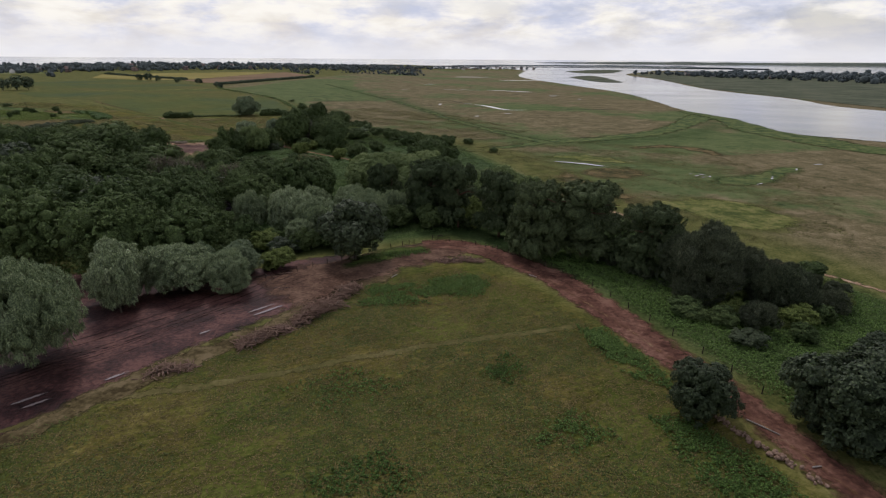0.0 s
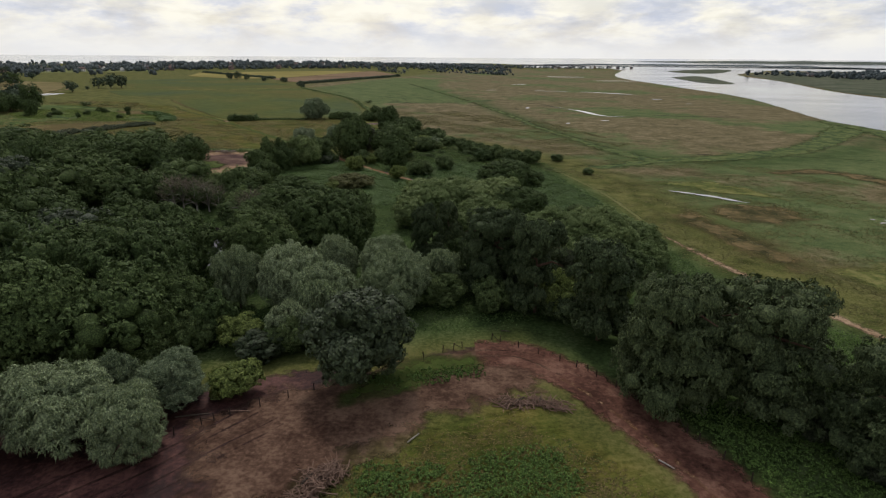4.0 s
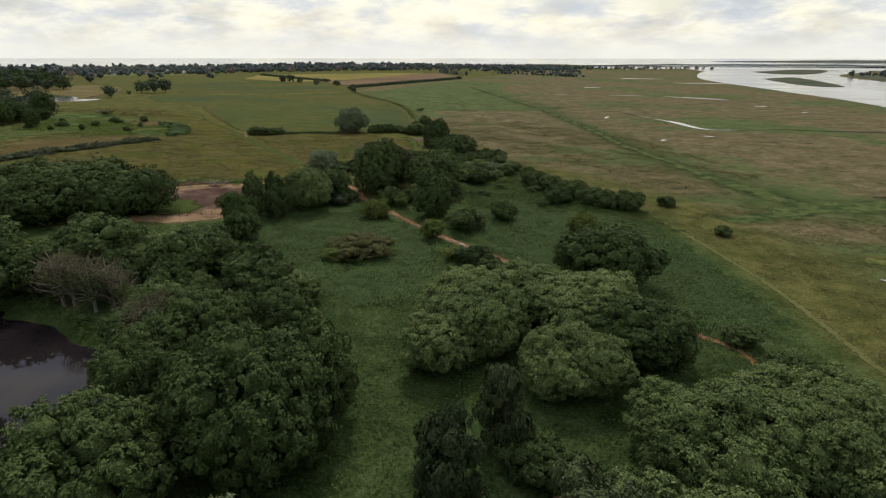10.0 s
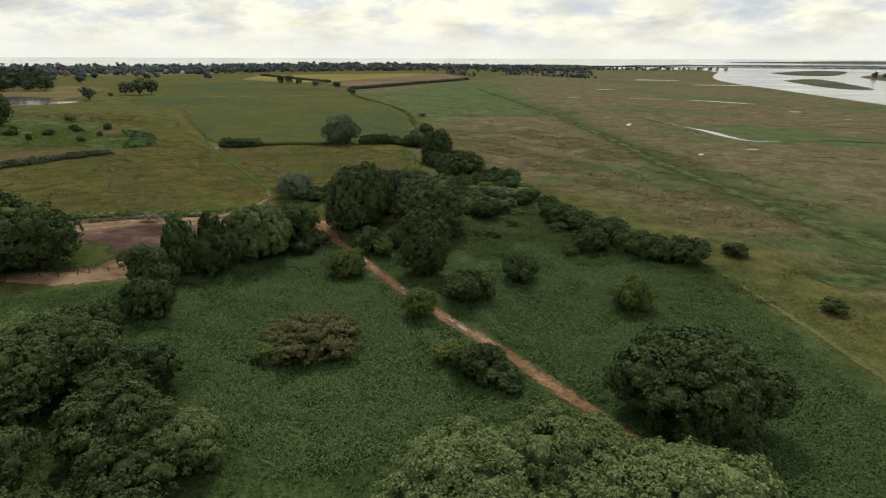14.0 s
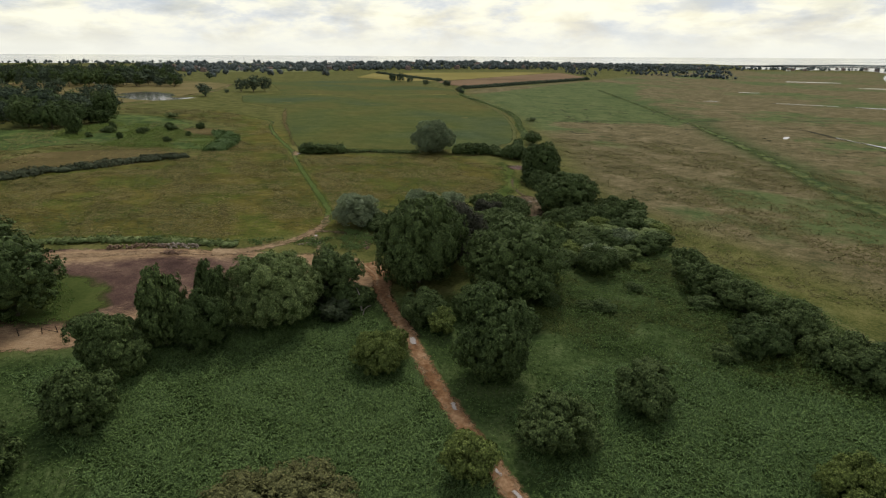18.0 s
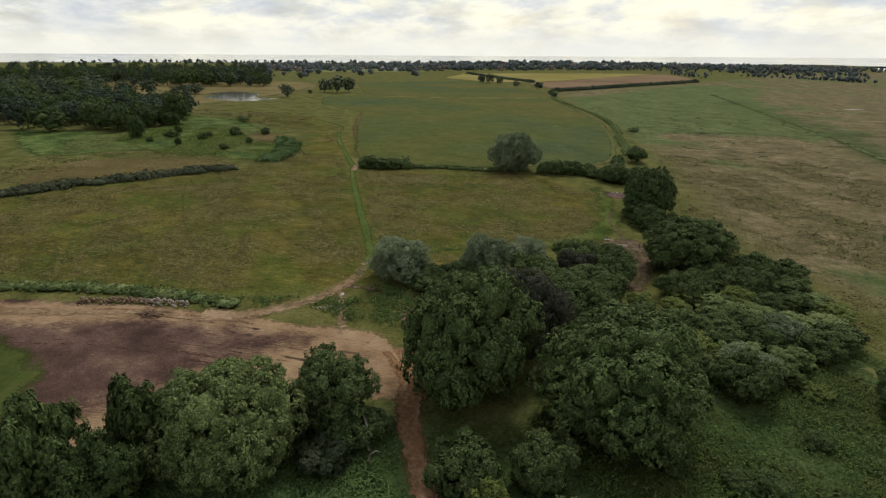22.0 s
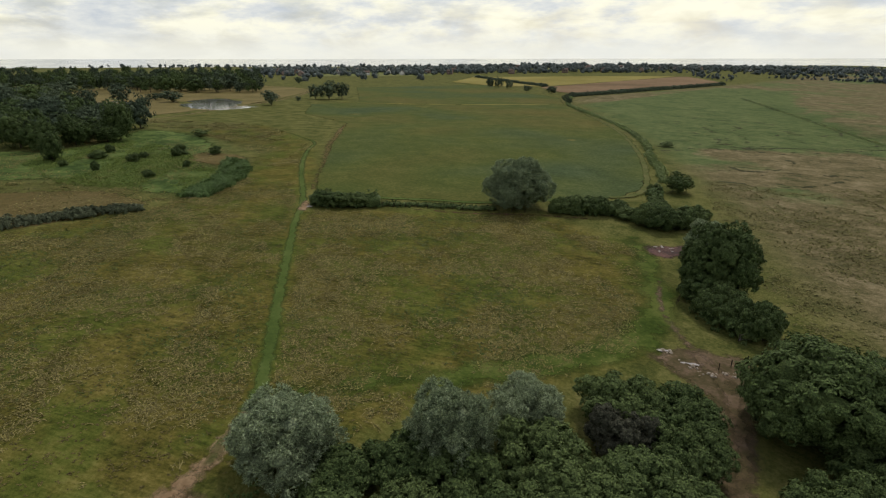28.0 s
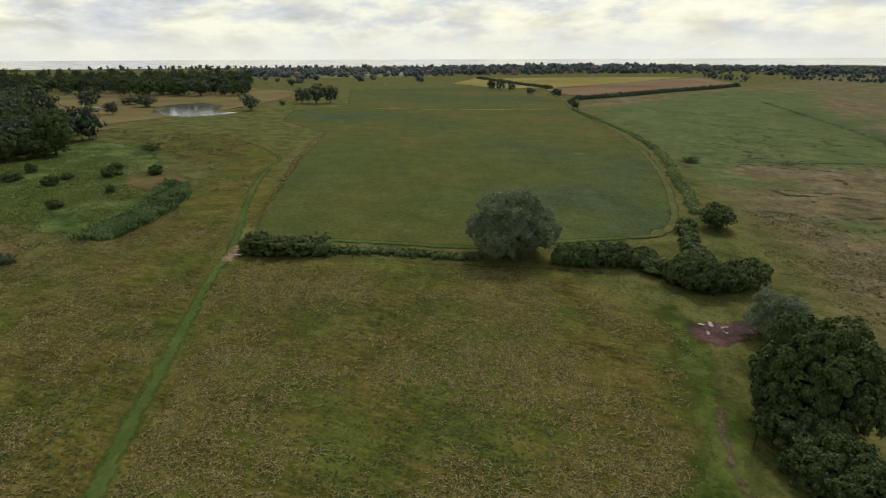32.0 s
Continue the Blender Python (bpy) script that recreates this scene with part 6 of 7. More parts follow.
tufts("pasture_grass", WESTPASTURE, 9000, 0.32, 0.5, 3, MARSHGRASS, "olive tufts in the western pasture", 47, 1.3, (13.0, -0.2), 0.14)
tufts("meadow_green", PASTURE, 9000, 0.25, 0.25, 3, GREENHAY, "greener grass in meadow hollows", 25, 1.2, (11.0, 0.15))
REEDBED = [(-103, 212), (-95, 228), (-87, 246), (-80, 252), (-70, 248), (-62, 246), (-50, 234), (-30, 220), (-22, 208), (-30, 196), (-46, 186), (-58, 192), (-76, 206)]
REEDBED_B = [(-46, 236), (-34, 224), (-20, 212), (-2, 200), (12, 192), (19, 196), (22, 206), (15, 226), (5, 250), (-6, 262), (-16, 262), (-30, 262), (-40, 252)]
tufts("reed_bed", REEDBED, 22000, 0.8, 0.3, 3, REED, "dense blue-green reeds beside the track", 26, 0.8, None, 0.055, "reeds")
tufts("reed_bed", REEDBED_B, 21000, 0.75, 0.3, 3, REED, "dense blue-green reeds in the wet valley", 27, 0.8, None, 0.055, "reeds")
weeds("valley_weeds", [(-116, 206), (-98, 222), (-90, 245), (-79, 256), (-66, 258), (-50, 262), (-42, 300), (-14, 286), (3, 260), (18, 220), (26, 182), (37, 152), (24, 140), (-2, 118), (-40, 104), (-60, 130), (-58, 170)], 70000, 0.55, 0.15, 4, NETTLE, "nettles and brambles over the valley floor", 28, (8.0, -0.7))
tufts("bank_grass", [(-4, 288), (-40, 312), (-64, 340), (-94, 400), (-112, 450), (-60, 480), (10, 420), (50, 330), (30, 300)], 13000, 0.42, 0.5, 3, MARSHGRASS, "rough olive grass at the marsh edge", 48, 1.1, (8.0, -0.1), 0.12)
tufts("marsh_grass", [(33, 160), (26, 205), (12, 250), (-4, 285), (30, 300), (80, 290), (120, 240), (130, 180), (90, 110), (60, 125)], 16000, 0.30, 0.35, 3, MARSHGRASS, "tan and olive grass tufts of the open marsh", 43, 1.1, (6.0, -0.05), 0.08)
weeds("bramble_clumps", [(-66, 262), (-68, 300), (-46, 318), (-12, 290), (6, 264), (14, 246), (-10, 258), (-40, 256)], 15000, 1.1, 0.15, 5, NETTLE, "clumps of bramble and young scrub over the wet ground", 51, (3.2, 0.12))
tufts("tall_grass", [(-66, 262), (-68, 300), (-46, 318), (-12, 290), (6, 264), (14, 246), (-10, 258), (-40, 256)], 9000, 0.6, 0.35, 3, GREENHAY, "tall rank grass between the brambles", 52, 1.0, (6.0, -0.2), 0.07)
weeds("island_weeds", [(-142, 227), (-134, 231.5), (-124, 231), (-117, 228), (-111, 222.8), (-117, 218.2), (-132, 214)], 3000, 0.25, 0.14, 5, BRIGHTWEED, "fresh weeds on the grass patch", 53, (4.0, -0.5))
weeds("slope_weeds", [(15, 105), (20.6, 96), (28, 82), (34, 65), (39.5, 50), (44, 36), (70, 40), (84, 70), (70, 102), (42, 140), (18, 118)], 46000, 0.6, 0.17, 5, BRIGHTWEED, "bright green nettles below the field track", 29, (7.0, -0.9))
for ring, n in (([(19, 72), (23, 71), (26.5, 62), (27.5, 55), (23, 58), (20, 64)], 1800), ([(-13, 86), (-5, 88), (4, 92), (9, 90), (6, 82), (-4, 78), (-14, 77)], 3000), ([(4, 58), (8, 64), (11, 60), (8, 56)], 500), ([(-14, 40), (-6, 45), (-2, 40), (-8, 35)], 800),
                ([(22, 50), (26, 51), (31, 42), (33, 34), (26, 34), (23, 42)], 1800), ([(-20, 100), (-12, 104), (-4, 107), (-3, 104), (-12, 99)], 900), ([(-20, 55), (-12, 60), (-4, 56), (-12, 50)], 500), ([(8, 46), (14, 52), (18, 46), (12, 42)], 600)):
    weeds("nettle_patch", ring, n if n > 1500 else n // 2, 0.45, 0.13, 10, BRIGHTWEED, "patch of fresh green nettles in the field", 30 + n, (2.5, -0.35))
weeds("woodland_floor", [(-50, 98), (-84, 92), (-125, 88), (-160, 110), (-166, 165), (-110, 180), (-60, 160), (-40, 110)], 9000, 0.6, 0.35, 5, NETTLE, "dark undergrowth below the wood", 41)
tufts("brook_reeds", [(-246, 362), (-236, 364), (-225, 359), (-214, 350), (-206, 340), (-200, 330), (-207, 325), (-212, 331), (-222, 345), (-234, 353)], 5000, 1.5, 0.4, 4, REED, "tall dark green reeds along the brook", 61, 0.5, None, 0.09, "reeds")
weeds("brook_weeds", [(-285, 312), (-306, 327), (-313, 356), (-280, 362), (-230, 350), (-222, 357), (-208, 343), (-205, 326), (-224, 320), (-244, 310)], 20000, 0.30, 0.20, 4, BROOKWEED, "green rushes and weeds along the brook", 42, (9.0, -0.3))


weeds("yard_bank", [(-124, 258), (-112, 263), (-111, 268), (-100, 268), (-92, 272), (-94, 282), (-106, 283), (-104, 274)], 2200, 0.6, 0.22, 5, NETTLE, "brambles on the bank by the junction", 45, (4.0, -0.1))

# ---- wheel ruts in the red mud ----
RUT = earth("wet_rut", [(0.34, (0.020, 0.010, 0.009)), (0.5, (0.040, 0.020, 0.017)), (0.66, (0.075, 0.040, 0.032))], 0.3, 1.6, 0.7, (0.14, 0.30, 0.5), 0.6, None, 0.08)
for k, s in enumerate((5.2, 6.0, 6.6, 7.4, 8.3, 10.4, 12.6)):
    j = [RNG.uniform(-0.7, 0.7) for _ in range(5)]
    line = [(-66 - s + j[0], 36 + 0.8 * s), (-52 - s * 0.9 + j[1], 46 + s), (-40 - s * 0.7 + j[2], 57.5 + s), (-29 - s * 0.6 + j[3], 72.5 + 0.9 * s), (-19 - 0.9 * s + j[4], 88 + 0.5 * s)]
    strip("wheel_rut", line[(k // 3) % 2:5 - (k // 2) % 2], RNG.uniform(0.2, 0.5), RUT, "dark wet wheel rut in the mud", "wheel rut", 0.09, 0.0, None, 0.5, 0.8, 0.16)
for s in (-0.85, 0.85):
    strip("wheel_rut", [(7 + s, 106 + s), (12.5 + s, 99.5 + s * 0.6), (18 + s, 91 + s * 0.5), (22.5 + s, 81 + s * 0.4), (26.5 + s, 72), (30 + s, 63), (33.5 + s, 54.5), (35.5 + s, 46), (38 + s, 38)], 0.5,
          DIRT if s < 0 else REDDIRT, "worn wheel rut along the headland", "wheel rut", 0.14, 0.0, None, 0.4, 0.8, 0.2)

# ---- fences ----


def post_mesh(h=1.25, r=0.07):
    bm = bmesh.new()
    bmesh.ops.create_cone(bm, cap_ends=True, segments=8, radius1=r, radius2=r * 0.92, depth=h)
    bmesh.ops.translate(bm, verts=bm.verts, vec=(0, 0, h / 2 - 0.15))
    bmesh.ops.bevel(bm, geom=[e for e in bm.edges if all(v.co.z > h - 0.3 for v in e.verts)], offset=0.012, segments=1, affect="EDGES")
    me = bpy.data.meshes.new("post")
    bm.to_mesh(me)
    bm.free()
    me.materials.append(POSTWOOD)
    return me


POST = post_mesh()


def beam(name, a, b, r, material, parent, sides=5):
    v, f = limb([a, (np.array(a) + b) / 2 + [0, 0, -0.01], b], [r, r * 0.96, r * 0.9], sides)
    return part(name, mesh_of(name, v, f, material, True), parent)


def fence(points, label, gap=0, braces=(), wires=True):
    """Posts along a line with two strands of wire; braces: posts that are propped towards the next."""
    root = new("fence")
    x0, y0 = points[0]
    root.location = (x0, y0, level(x0, y0))
    if gap:
        points = [tuple(p) for p in smooth(points, gap)]
    rng = random.Random(int(x0 * 13))
    for x, y in points:
        ob = part("post", POST, root)
        ob.location = (x - x0, y - y0, level(x, y) - level(x0, y0))
        ob.rotation_euler = (rng.gauss(0, 0.05), rng.gauss(0, 0.05), rng.uniform(0, 3))
    base = np.array([x0, y0, level(x0, y0)])
    for i in braces:
        (ax, ay), (bx, by) = points[i], points[i + 1]
        beam("brace", np.array([ax, ay, level(ax, ay) + 0.95]) - base, np.array([bx, by, level(bx, by) + 0.1]) - base, 0.045, POSTWOOD, root)
    if wires:
        for h in (0.5, 0.95):
            v, f = limb([np.array([x, y, level(x, y) + h]) - base for x, y in points], [0.008] * len(points), 3)
            part("wire", mesh_of("wire", v, f, POSTWOOD), root)
    return tagged(root, label, "fence", "fences")


fence([(-36, 85), (-33.9, 87.1), (-32, 89.1), (-31.1, 90), (-30, 91.3), (-27.5, 93.3), (-25.1, 95.4), (-22.8, 97.4), (-20.4, 99.3)], "dark post and wire fence beside the red mud", 0, (2,))
fence([(-11.6, 107.2), (-9.4, 109.4), (-8.1, 110.4), (-7, 111.2)], "short run of dark fence posts by the gap", 0, (2,))
fence([(-3.2, 114.6), (-2, 114.1), (0.6, 112.6), (3.3, 111), (6.1, 109.6), (8.1, 108.4), (9.5, 107.6), (10.4, 106.4), (12.5, 104.3), (14.5, 102), (16.5, 99.6), (18.1, 98.4), (18.8, 96.8), (19.6, 95.5), (21.2, 92.9), (22.9, 90.3), (25, 86.5), (27, 82.5), (28.6, 78), (30.3, 73.5), (32, 69), (34, 64), (35.6, 59.5), (37, 55)],
      "dark post and wire fence along the field track", 0, (0, 11))
fence([(-118, 212.5), (-114.7, 216.4), (-112.2, 217.9), (-109.9, 219.8), (-108.6, 221.2), (-106, 223), (-103.9, 224.4)], "dark post fence at the soil yard", 0, (3,))
fence([(-163, 354.5), (-152.3, 362.4), (-145.3, 367.7), (-139.9, 371.3), (-128, 380.6), (-120, 386)], "low dark post and wire fence below the crop", 2.6)
fence([(-88.3, 357), (-87.6, 353), (-87.2, 349.5)], "field fence posts by the muddy gateway", 2.0)
fence([(-76.7, 333), (-73, 340), (-71.4, 346)], "old fence posts at the gateway", 2.5)
fence([(-176.5, 346), (-174, 347)], "gate posts at the stony gateway", 0)

# ---- brush piles, logs, rubble ----


def branch_mesh(seed):
    rng = np.random.default_rng(seed)
    r = rng.uniform(0.03, 0.09)
    v, f = limb([(-1, 0, 0), (-0.3, *rng.normal(0, 0.10, 2)), (0.3, *rng.normal(0, 0.14, 2)), (1, *rng.normal(0, 0.12, 2))], [r, r * 0.85, r * 0.6, r * 0.25], 4)
    return mesh_of("branch", v, f, CUTWOOD)


BRANCHES = [branch_mesh(k) for k in range(12)]


def brush_pile(x, y, long_, wide, high, turn, count, label, seed):
    """Cut branches thrown across each other; the larger ones are logs of their own."""
    rng = np.random.default_rng(seed)
    root = new("brush_pile")
    root.location, root.rotation_euler = (x, y, level(x, y)), (0, 0, radians(turn))
    for i in range(count):
        u = rng.uniform(-1, 1)
        top = high * (1 - u * u * 0.8)
        ob = part("branch", BRANCHES[i % len(BRANCHES)], root)
        ob.location = (u * long_, rng.normal(0, 0.4) * wide, 0.05 + rng.uniform(0.02, 0.9) * top)
        ob.rotation_euler = (0, rng.normal(0, 0.16), rng.uniform(0, 6.28))
        ob.scale = (rng.uniform(0.5, 1.4), 1, 1)
    for i in range(max(4, int(long_ * 2))):
        u, a = rng.uniform(-0.9, 0.9), rng.uniform(0, 6.28)
        c, d, r = np.array([u * long_, rng.normal(0, 0.4) * wide, 0.15 + rng.uniform(0, 0.5) * high]), np.array([math.cos(a), math.sin(a), rng.normal(0, 0.1)]) * rng.uniform(0.5, 1.1), rng.uniform(0.05, 0.11)
        v, f = limb([c - d, c, c + d], [r, r, r * 0.8], 7)
        part("log", mesh_of("log", v, f, CUTWOOD if i % 2 else BARK, True), root)
    return tagged(root, label, "brush pile", "brush piles")


brush_pile(-19.6, 74.6, 4.6, 1.8, 2.0, 58, 420, "long tall heap of cut branches beside the mud", 61)
brush_pile(-16.2, 82.6, 3.0, 1.5, 1.4, 68, 220, "heap of dark thin branches at the mud's edge", 62)
brush_pile(-25.2, 67.2, 4.0, 1.6, 1.2, 50, 300, "low heap of branches and pale logs", 63)
brush_pile(-34.2, 58.4, 2.8, 1.5, 0.7, 25, 120, "low purple-brown brushwood heap in the grass", 64)
brush_pile(0.4, 98.4, 1.7, 0.9, 0.6, 8, 80, "small stack of cut branches at the headland", 65)
brush_pile(4.2, 99, 2.2, 1.2, 0.7, -8, 110, "reddish heap of thin brushwood at the headland", 66)
brush_pile(-122.5, 249.5, 1.2, 0.7, 0.5, 30, 45, "small pile of logs by the haul road", 67)
for x, y, l, a, material in ((-9.3, 90.6, 0.9, 60, GREYBARK), (15.5, 91, 0.8, -40, GREYBARK), (33.6, 48.6, 1.7, -50, GREYBARK), (35.4, 42.5, 0.5, 10, GREYBARK), (-29.3, 92, 1.2, 10, CUTWOOD), (-34, 90.5, 1.8, 20, BARK), (-1.5, 117.5, 0.6, 0, BARK)):
    c, s = math.cos(radians(a)) * l, math.sin(radians(a)) * l
    v, f = limb([(-c, -s, 0.08), (0, 0, 0.11), (c, s, 0.09)], [0.08, 0.085, 0.06], 7)
    ob = tagged(new("fallen_log", mesh_of("fallen_log", v, f, material, True)), "pale fallen log lying on the ground", "log", "fallen logs")
    ob.location = (x, y, level(x, y) + 0.1)


def rubble(points, wide, high, count, label, seed, material):
    rng = np.random.default_rng(seed)
    line = smooth(points, 0.5)
    root = new("rubble_heap")
    base = np.array([*line[0], level(*line[0])])
    root.location = base
    shapes = []
    for k in range(5):
        v, f = ICO1
        shapes.append(mesh_of("stone", v * rng.uniform(0.6, 1.1, 3) * (1 + rng.normal(0, 0.16, (len(v), 1))), f, material))
    for k in range(count):
        p = line[rng.integers(len(line))]
        o = rng.normal(0, wide * 0.4)
        z = high * max(0, 1 - (o / wide) ** 2) * rng.uniform(0.1, 0.9)
        a = rng.uniform(0, 6.28)
        ob = part("stone", shapes[k % 5], root)
        ob.location = np.array([p[0] + math.cos(a) * o, p[1] + math.sin(a) * o, 0]) + [0, 0, level(*p) + z] - base
        ob.rotation_euler = rng.uniform(0, 6.28, 3)
        ob.scale = (rng.uniform(0.10, 0.34),) * 3
    return tagged(root, label, "rubble", "rubble heaps")


PALESTONE = earth("pale_rubble", [(0.34, (0.17, 0.13, 0.10)), (0.5, (0.31, 0.26, 0.21)), (0.66, (0.46, 0.41, 0.36))], 0.8, 4.0, 0.85, None, 0.4)
BROWNSTONE = earth("clod", [(0.34, (0.120, 0.078, 0.055)), (0.5, (0.215, 0.145, 0.105)), (0.66, (0.330, 0.240, 0.180))], 0.8, 4.0, 0.85, None, 0.4)
rubble([(-134.5, 245), (-130, 248.6), (-126, 251.6)], 1.5, 0.9, 150, "heap of brown clods and broken brick", 71, BROWNSTONE)
rubble([(-127.5, 250.6), (-124, 253.4), (-121.5, 255.2)], 1.3, 0.9, 130, "heap of pale rubble beside the haul road", 72, PALESTONE)
rubble([(29.2, 50.5), (30.5, 47.5), (32.2, 44.5), (34.5, 40.5)], 0.9, 0.5, 110, "line of grey stony spoil beside the track", 73, BROWNSTONE)
rubble([(-106, 268), (-103, 271.5)], 0.8, 0.15, 24, "scattered pale stones by the muddy short cut", 74, PALESTONE)
rubble([(-95, 277.5), (-92.5, 274)], 1.2, 0.4, 40, "small heap of reddish spoil by the oak", 75, BROWNSTONE)
rubble([(-83.5, 333), (-78, 331), (-74.5, 334)], 1.5, 0.06, 40, "pale stones trodden into the gateway mud", 76, PALESTONE)



def field_gate(x, y, turn, label):
    """A five-barred wooden gate between two posts."""
    root = new("field_gate")
    root.location, root.rotation_euler = (x, y, level(x, y)), (0, 0, radians(turn))
    for u in (-1.75, 1.75):
        part("gate_post", POST, root).location = (u, 0, 0.1)
    for z in (0.25, 0.47, 0.69, 0.91, 1.13):
        beam("bar", (-1.6, 0, z), (1.6, 0, z), 0.035, GREYBARK, root)
    for u in (-1.6, 1.6):
        beam("stile", (u, 0.03, 0.15), (u, 0.03, 1.22), 0.045, GREYBARK, root)
    beam("brace", (-1.55, 0.04, 0.25), (1.5, 0.04, 1.1), 0.035, GREYBARK, root)
    return tagged(root, label, "gate")


field_gate(-75.2, 344.2, 41, "weathered wooden field gate in the hedge gap")
for pts, r, label in ((((0, 0, -0.1), (-0.5, 0.2, 1.2), (-0.7, 0.5, 2.3), (-1.5, 0.7, 3.4)), 0.20, "pale broken standing trunk beside the track"), (((0, 0, -0.1), (0.3, 0.1, 1.0), (0.9, 0.3, 1.6), (1.6, 0.2, 1.9)), 0.12, "pale dead limb leaning by the reeds")):
    x, y = (-76.5, 250.7) if r > 0.15 else (-75.4, 249.4)
    v, f = limb(pts, [r, r * 0.85, r * 0.7, r * 0.35], 8)
    ob = tagged(new("dead_trunk", mesh_of("dead_trunk", v, f, GREYBARK, True)), label, "dead trunk")
    ob.location = (x, y, level(x, y))
plant("dead", 10.1, 126.0, 3.0, 4.2)

# ---- far woods, village, far shore ----
patch("park_pasture", [(-400, 392), (-416, 448), (-440, 500), (-482, 560), (-560, 640), (-700, 640), (-760, 520), (-640, 430), (-520, 380)], earth("tan_pasture", [(0.38, (0.095, 0.080, 0.030)), (0.5, (0.145, 0.118, 0.048)), (0.62, (0.190, 0.155, 0.072))], 0.02, 0.5, 0.9, (1.5, 5.0, 0.08), 0.5), "tan dry pasture round the far pond", "field", 5.0, 0.12, 8.0)
strip("verge", [(-188, 354), (-207, 373), (-240, 403), (-263, 427), (-292, 458)], 3.0, RUSH, "brownish dry verge beside the crop", "rough grass", 0.22, 0.0, [0.5, 1.5, 2.5, 3, 1], 3.5, 2.0, 0.8)


def far_wood(name, ring, gap, low, high, material, label, seed, cap=600, core=ICO1, clumps=None):
    """Distant trees joined: each a cluster of lobes and leaf sprays."""
    rng = np.random.default_rng(seed)
    V, F, n = [], [], 0
    cv, cf = core
    places = spread(ring, gap, seed)
    if clumps:
        places = [q for q in places if waves(q[0], q[1], clumps[0], seed) + 0.5 * waves(q[0], q[1], clumps[0] * 0.3, seed) + rng.normal(0, 0.2) > clumps[1]]
    for x, y in places[:cap]:
        h = low + (high - low) * rng.uniform(0, 1) ** 1.8
        w = h * (rng.uniform(0.34, 0.80) if rng.uniform() > 0.12 else 0.24)
        z = level(x, y)
        for k in range(4):
            c = np.array([x, y, z + h * (0.30 + 0.15 * k)]) + rng.normal(0, 0.38 * w, 3) * [1, 1, 0.25]
            V.append(cv * w * rng.uniform(0.42, 0.75) * (1 + rng.normal(0, 0.16, (len(cv), 1))) + c)
            F.append(cf + n)
            n += len(cv)
        m = 26
        d = unit(rng.normal(0, 1, (m, 3)) + [0, 0, 0.3])
        pos = np.array([x, y, z + h * 0.55]) + d * [w * 1.05, w * 1.05, h * 0.46]
        t, b = unit(rng.normal(0, 1, (m, 3))) * w * 0.26, unit(rng.normal(0, 1, (m, 3))) * w * 0.2
        V.append(np.stack([pos - t, pos + b, pos + t], 1).reshape(-1, 3))
        F.append(n + np.arange(m * 3).reshape(-1, 3))
        n += m * 3
    return tagged(new(name, mesh_of(name, np.vstack(V), np.vstack(F), material)), label, "woodland", kind="stuff")


# Aerial haze painted into the leaf colour: blue-grey for everything far off
HAZEDLEAF = leafy("hazed_distant_leaf", (0.058, 0.074, 0.084), (0.118, 0.138, 0.14), 0.02, 0.8, 0.05, 0.9)
far_wood("village_trees", [(-1050, 830), (-840, 940), (-560, 1200), (-280, 1580), (-160, 1800), (-110, 2250), (-230, 2500), (-700, 1750), (-1100, 1300), (-1400, 1100)], 9.0, 5.0, 13.0, HAZEDLEAF, "dark trees among the village houses", 81, 1700, ICO1, (60.0, -0.75))


def wood(name, ring, gap, seed, wide, high, kinds, label):
    """A wood too far off to count: crowns of several shapes on trunks, joined."""
    rng = np.random.default_rng(seed)
    shapes = [crown(rng, 6.0, 9.5, 0.2 if k != "pine" else 1.6, 14, 110, 8, 1.0, (0.95, 0.7), k, ICO1)[:2] for k in kinds]
    V, F, n, look_of = [], [], 0, []
    for x, y in spread(ring, gap, seed):
        k = rng.integers(len(shapes))
        v, f = shapes[k]
        a, r, h = rng.uniform(0, 6.28), rng.uniform(*wide) / 6.0 * (0.75 if kinds[k] == "pine" else 1), rng.uniform(*high) / 9.5 * (1.2 if kinds[k] == "pine" else 1)
        c, s = math.cos(a), math.sin(a)
        foot = np.array([x, y, level(x, y) - 0.1])
        tv, tf = limb([(0, 0, 0), (0.1, 0, 4 * h), (0, 0.1, 7.5 * h)], [0.35, 0.28, 0.1], 5)
        tf = np.vstack([tf[:, :3], tf[:, [0, 2, 3]]])
        V += [v @ np.array([[c * r, s * r, 0], [-s * r, c * r, 0], [0, 0, h]]) + foot, tv + foot]
        F += [f + n, tf + n + len(v)]
        look_of += [np.full(len(f), rng.integers(4)), np.full(len(tf), 4)]
        n += len(v) + len(tv)
    # Two of the four foliage slots carry the painted-in haze
    me = mesh_of(name, np.vstack(V), np.vstack(F), [LEAF["hazed"], LEAF["oak"], LEAF["bush"], LEAF["hazed"], BARK])
    me.polygons.foreach_set("material_index", np.concatenate(look_of).astype(np.int32))
    return tagged(new(name, me), label, "woodland", kind="stuff")


wood("pasture_wood", [(-318, 330), (-330, 300), (-420, 300), (-450, 340), (-400, 385), (-345, 378)], 13.5, 7, (6, 10.5), (8, 15), ("round", "round", "bush"), "dense dark wood on the rise by the brook")
wood("park_wood", [(-540, 560), (-600, 505), (-700, 470), (-860, 380), (-1000, 380), (-1000, 700), (-800, 720), (-640, 640)], 18, 82, (6, 11), (9, 20), ("pine", "round", "bush", "pine"), "dark parkland trees and pines beyond the far pond")
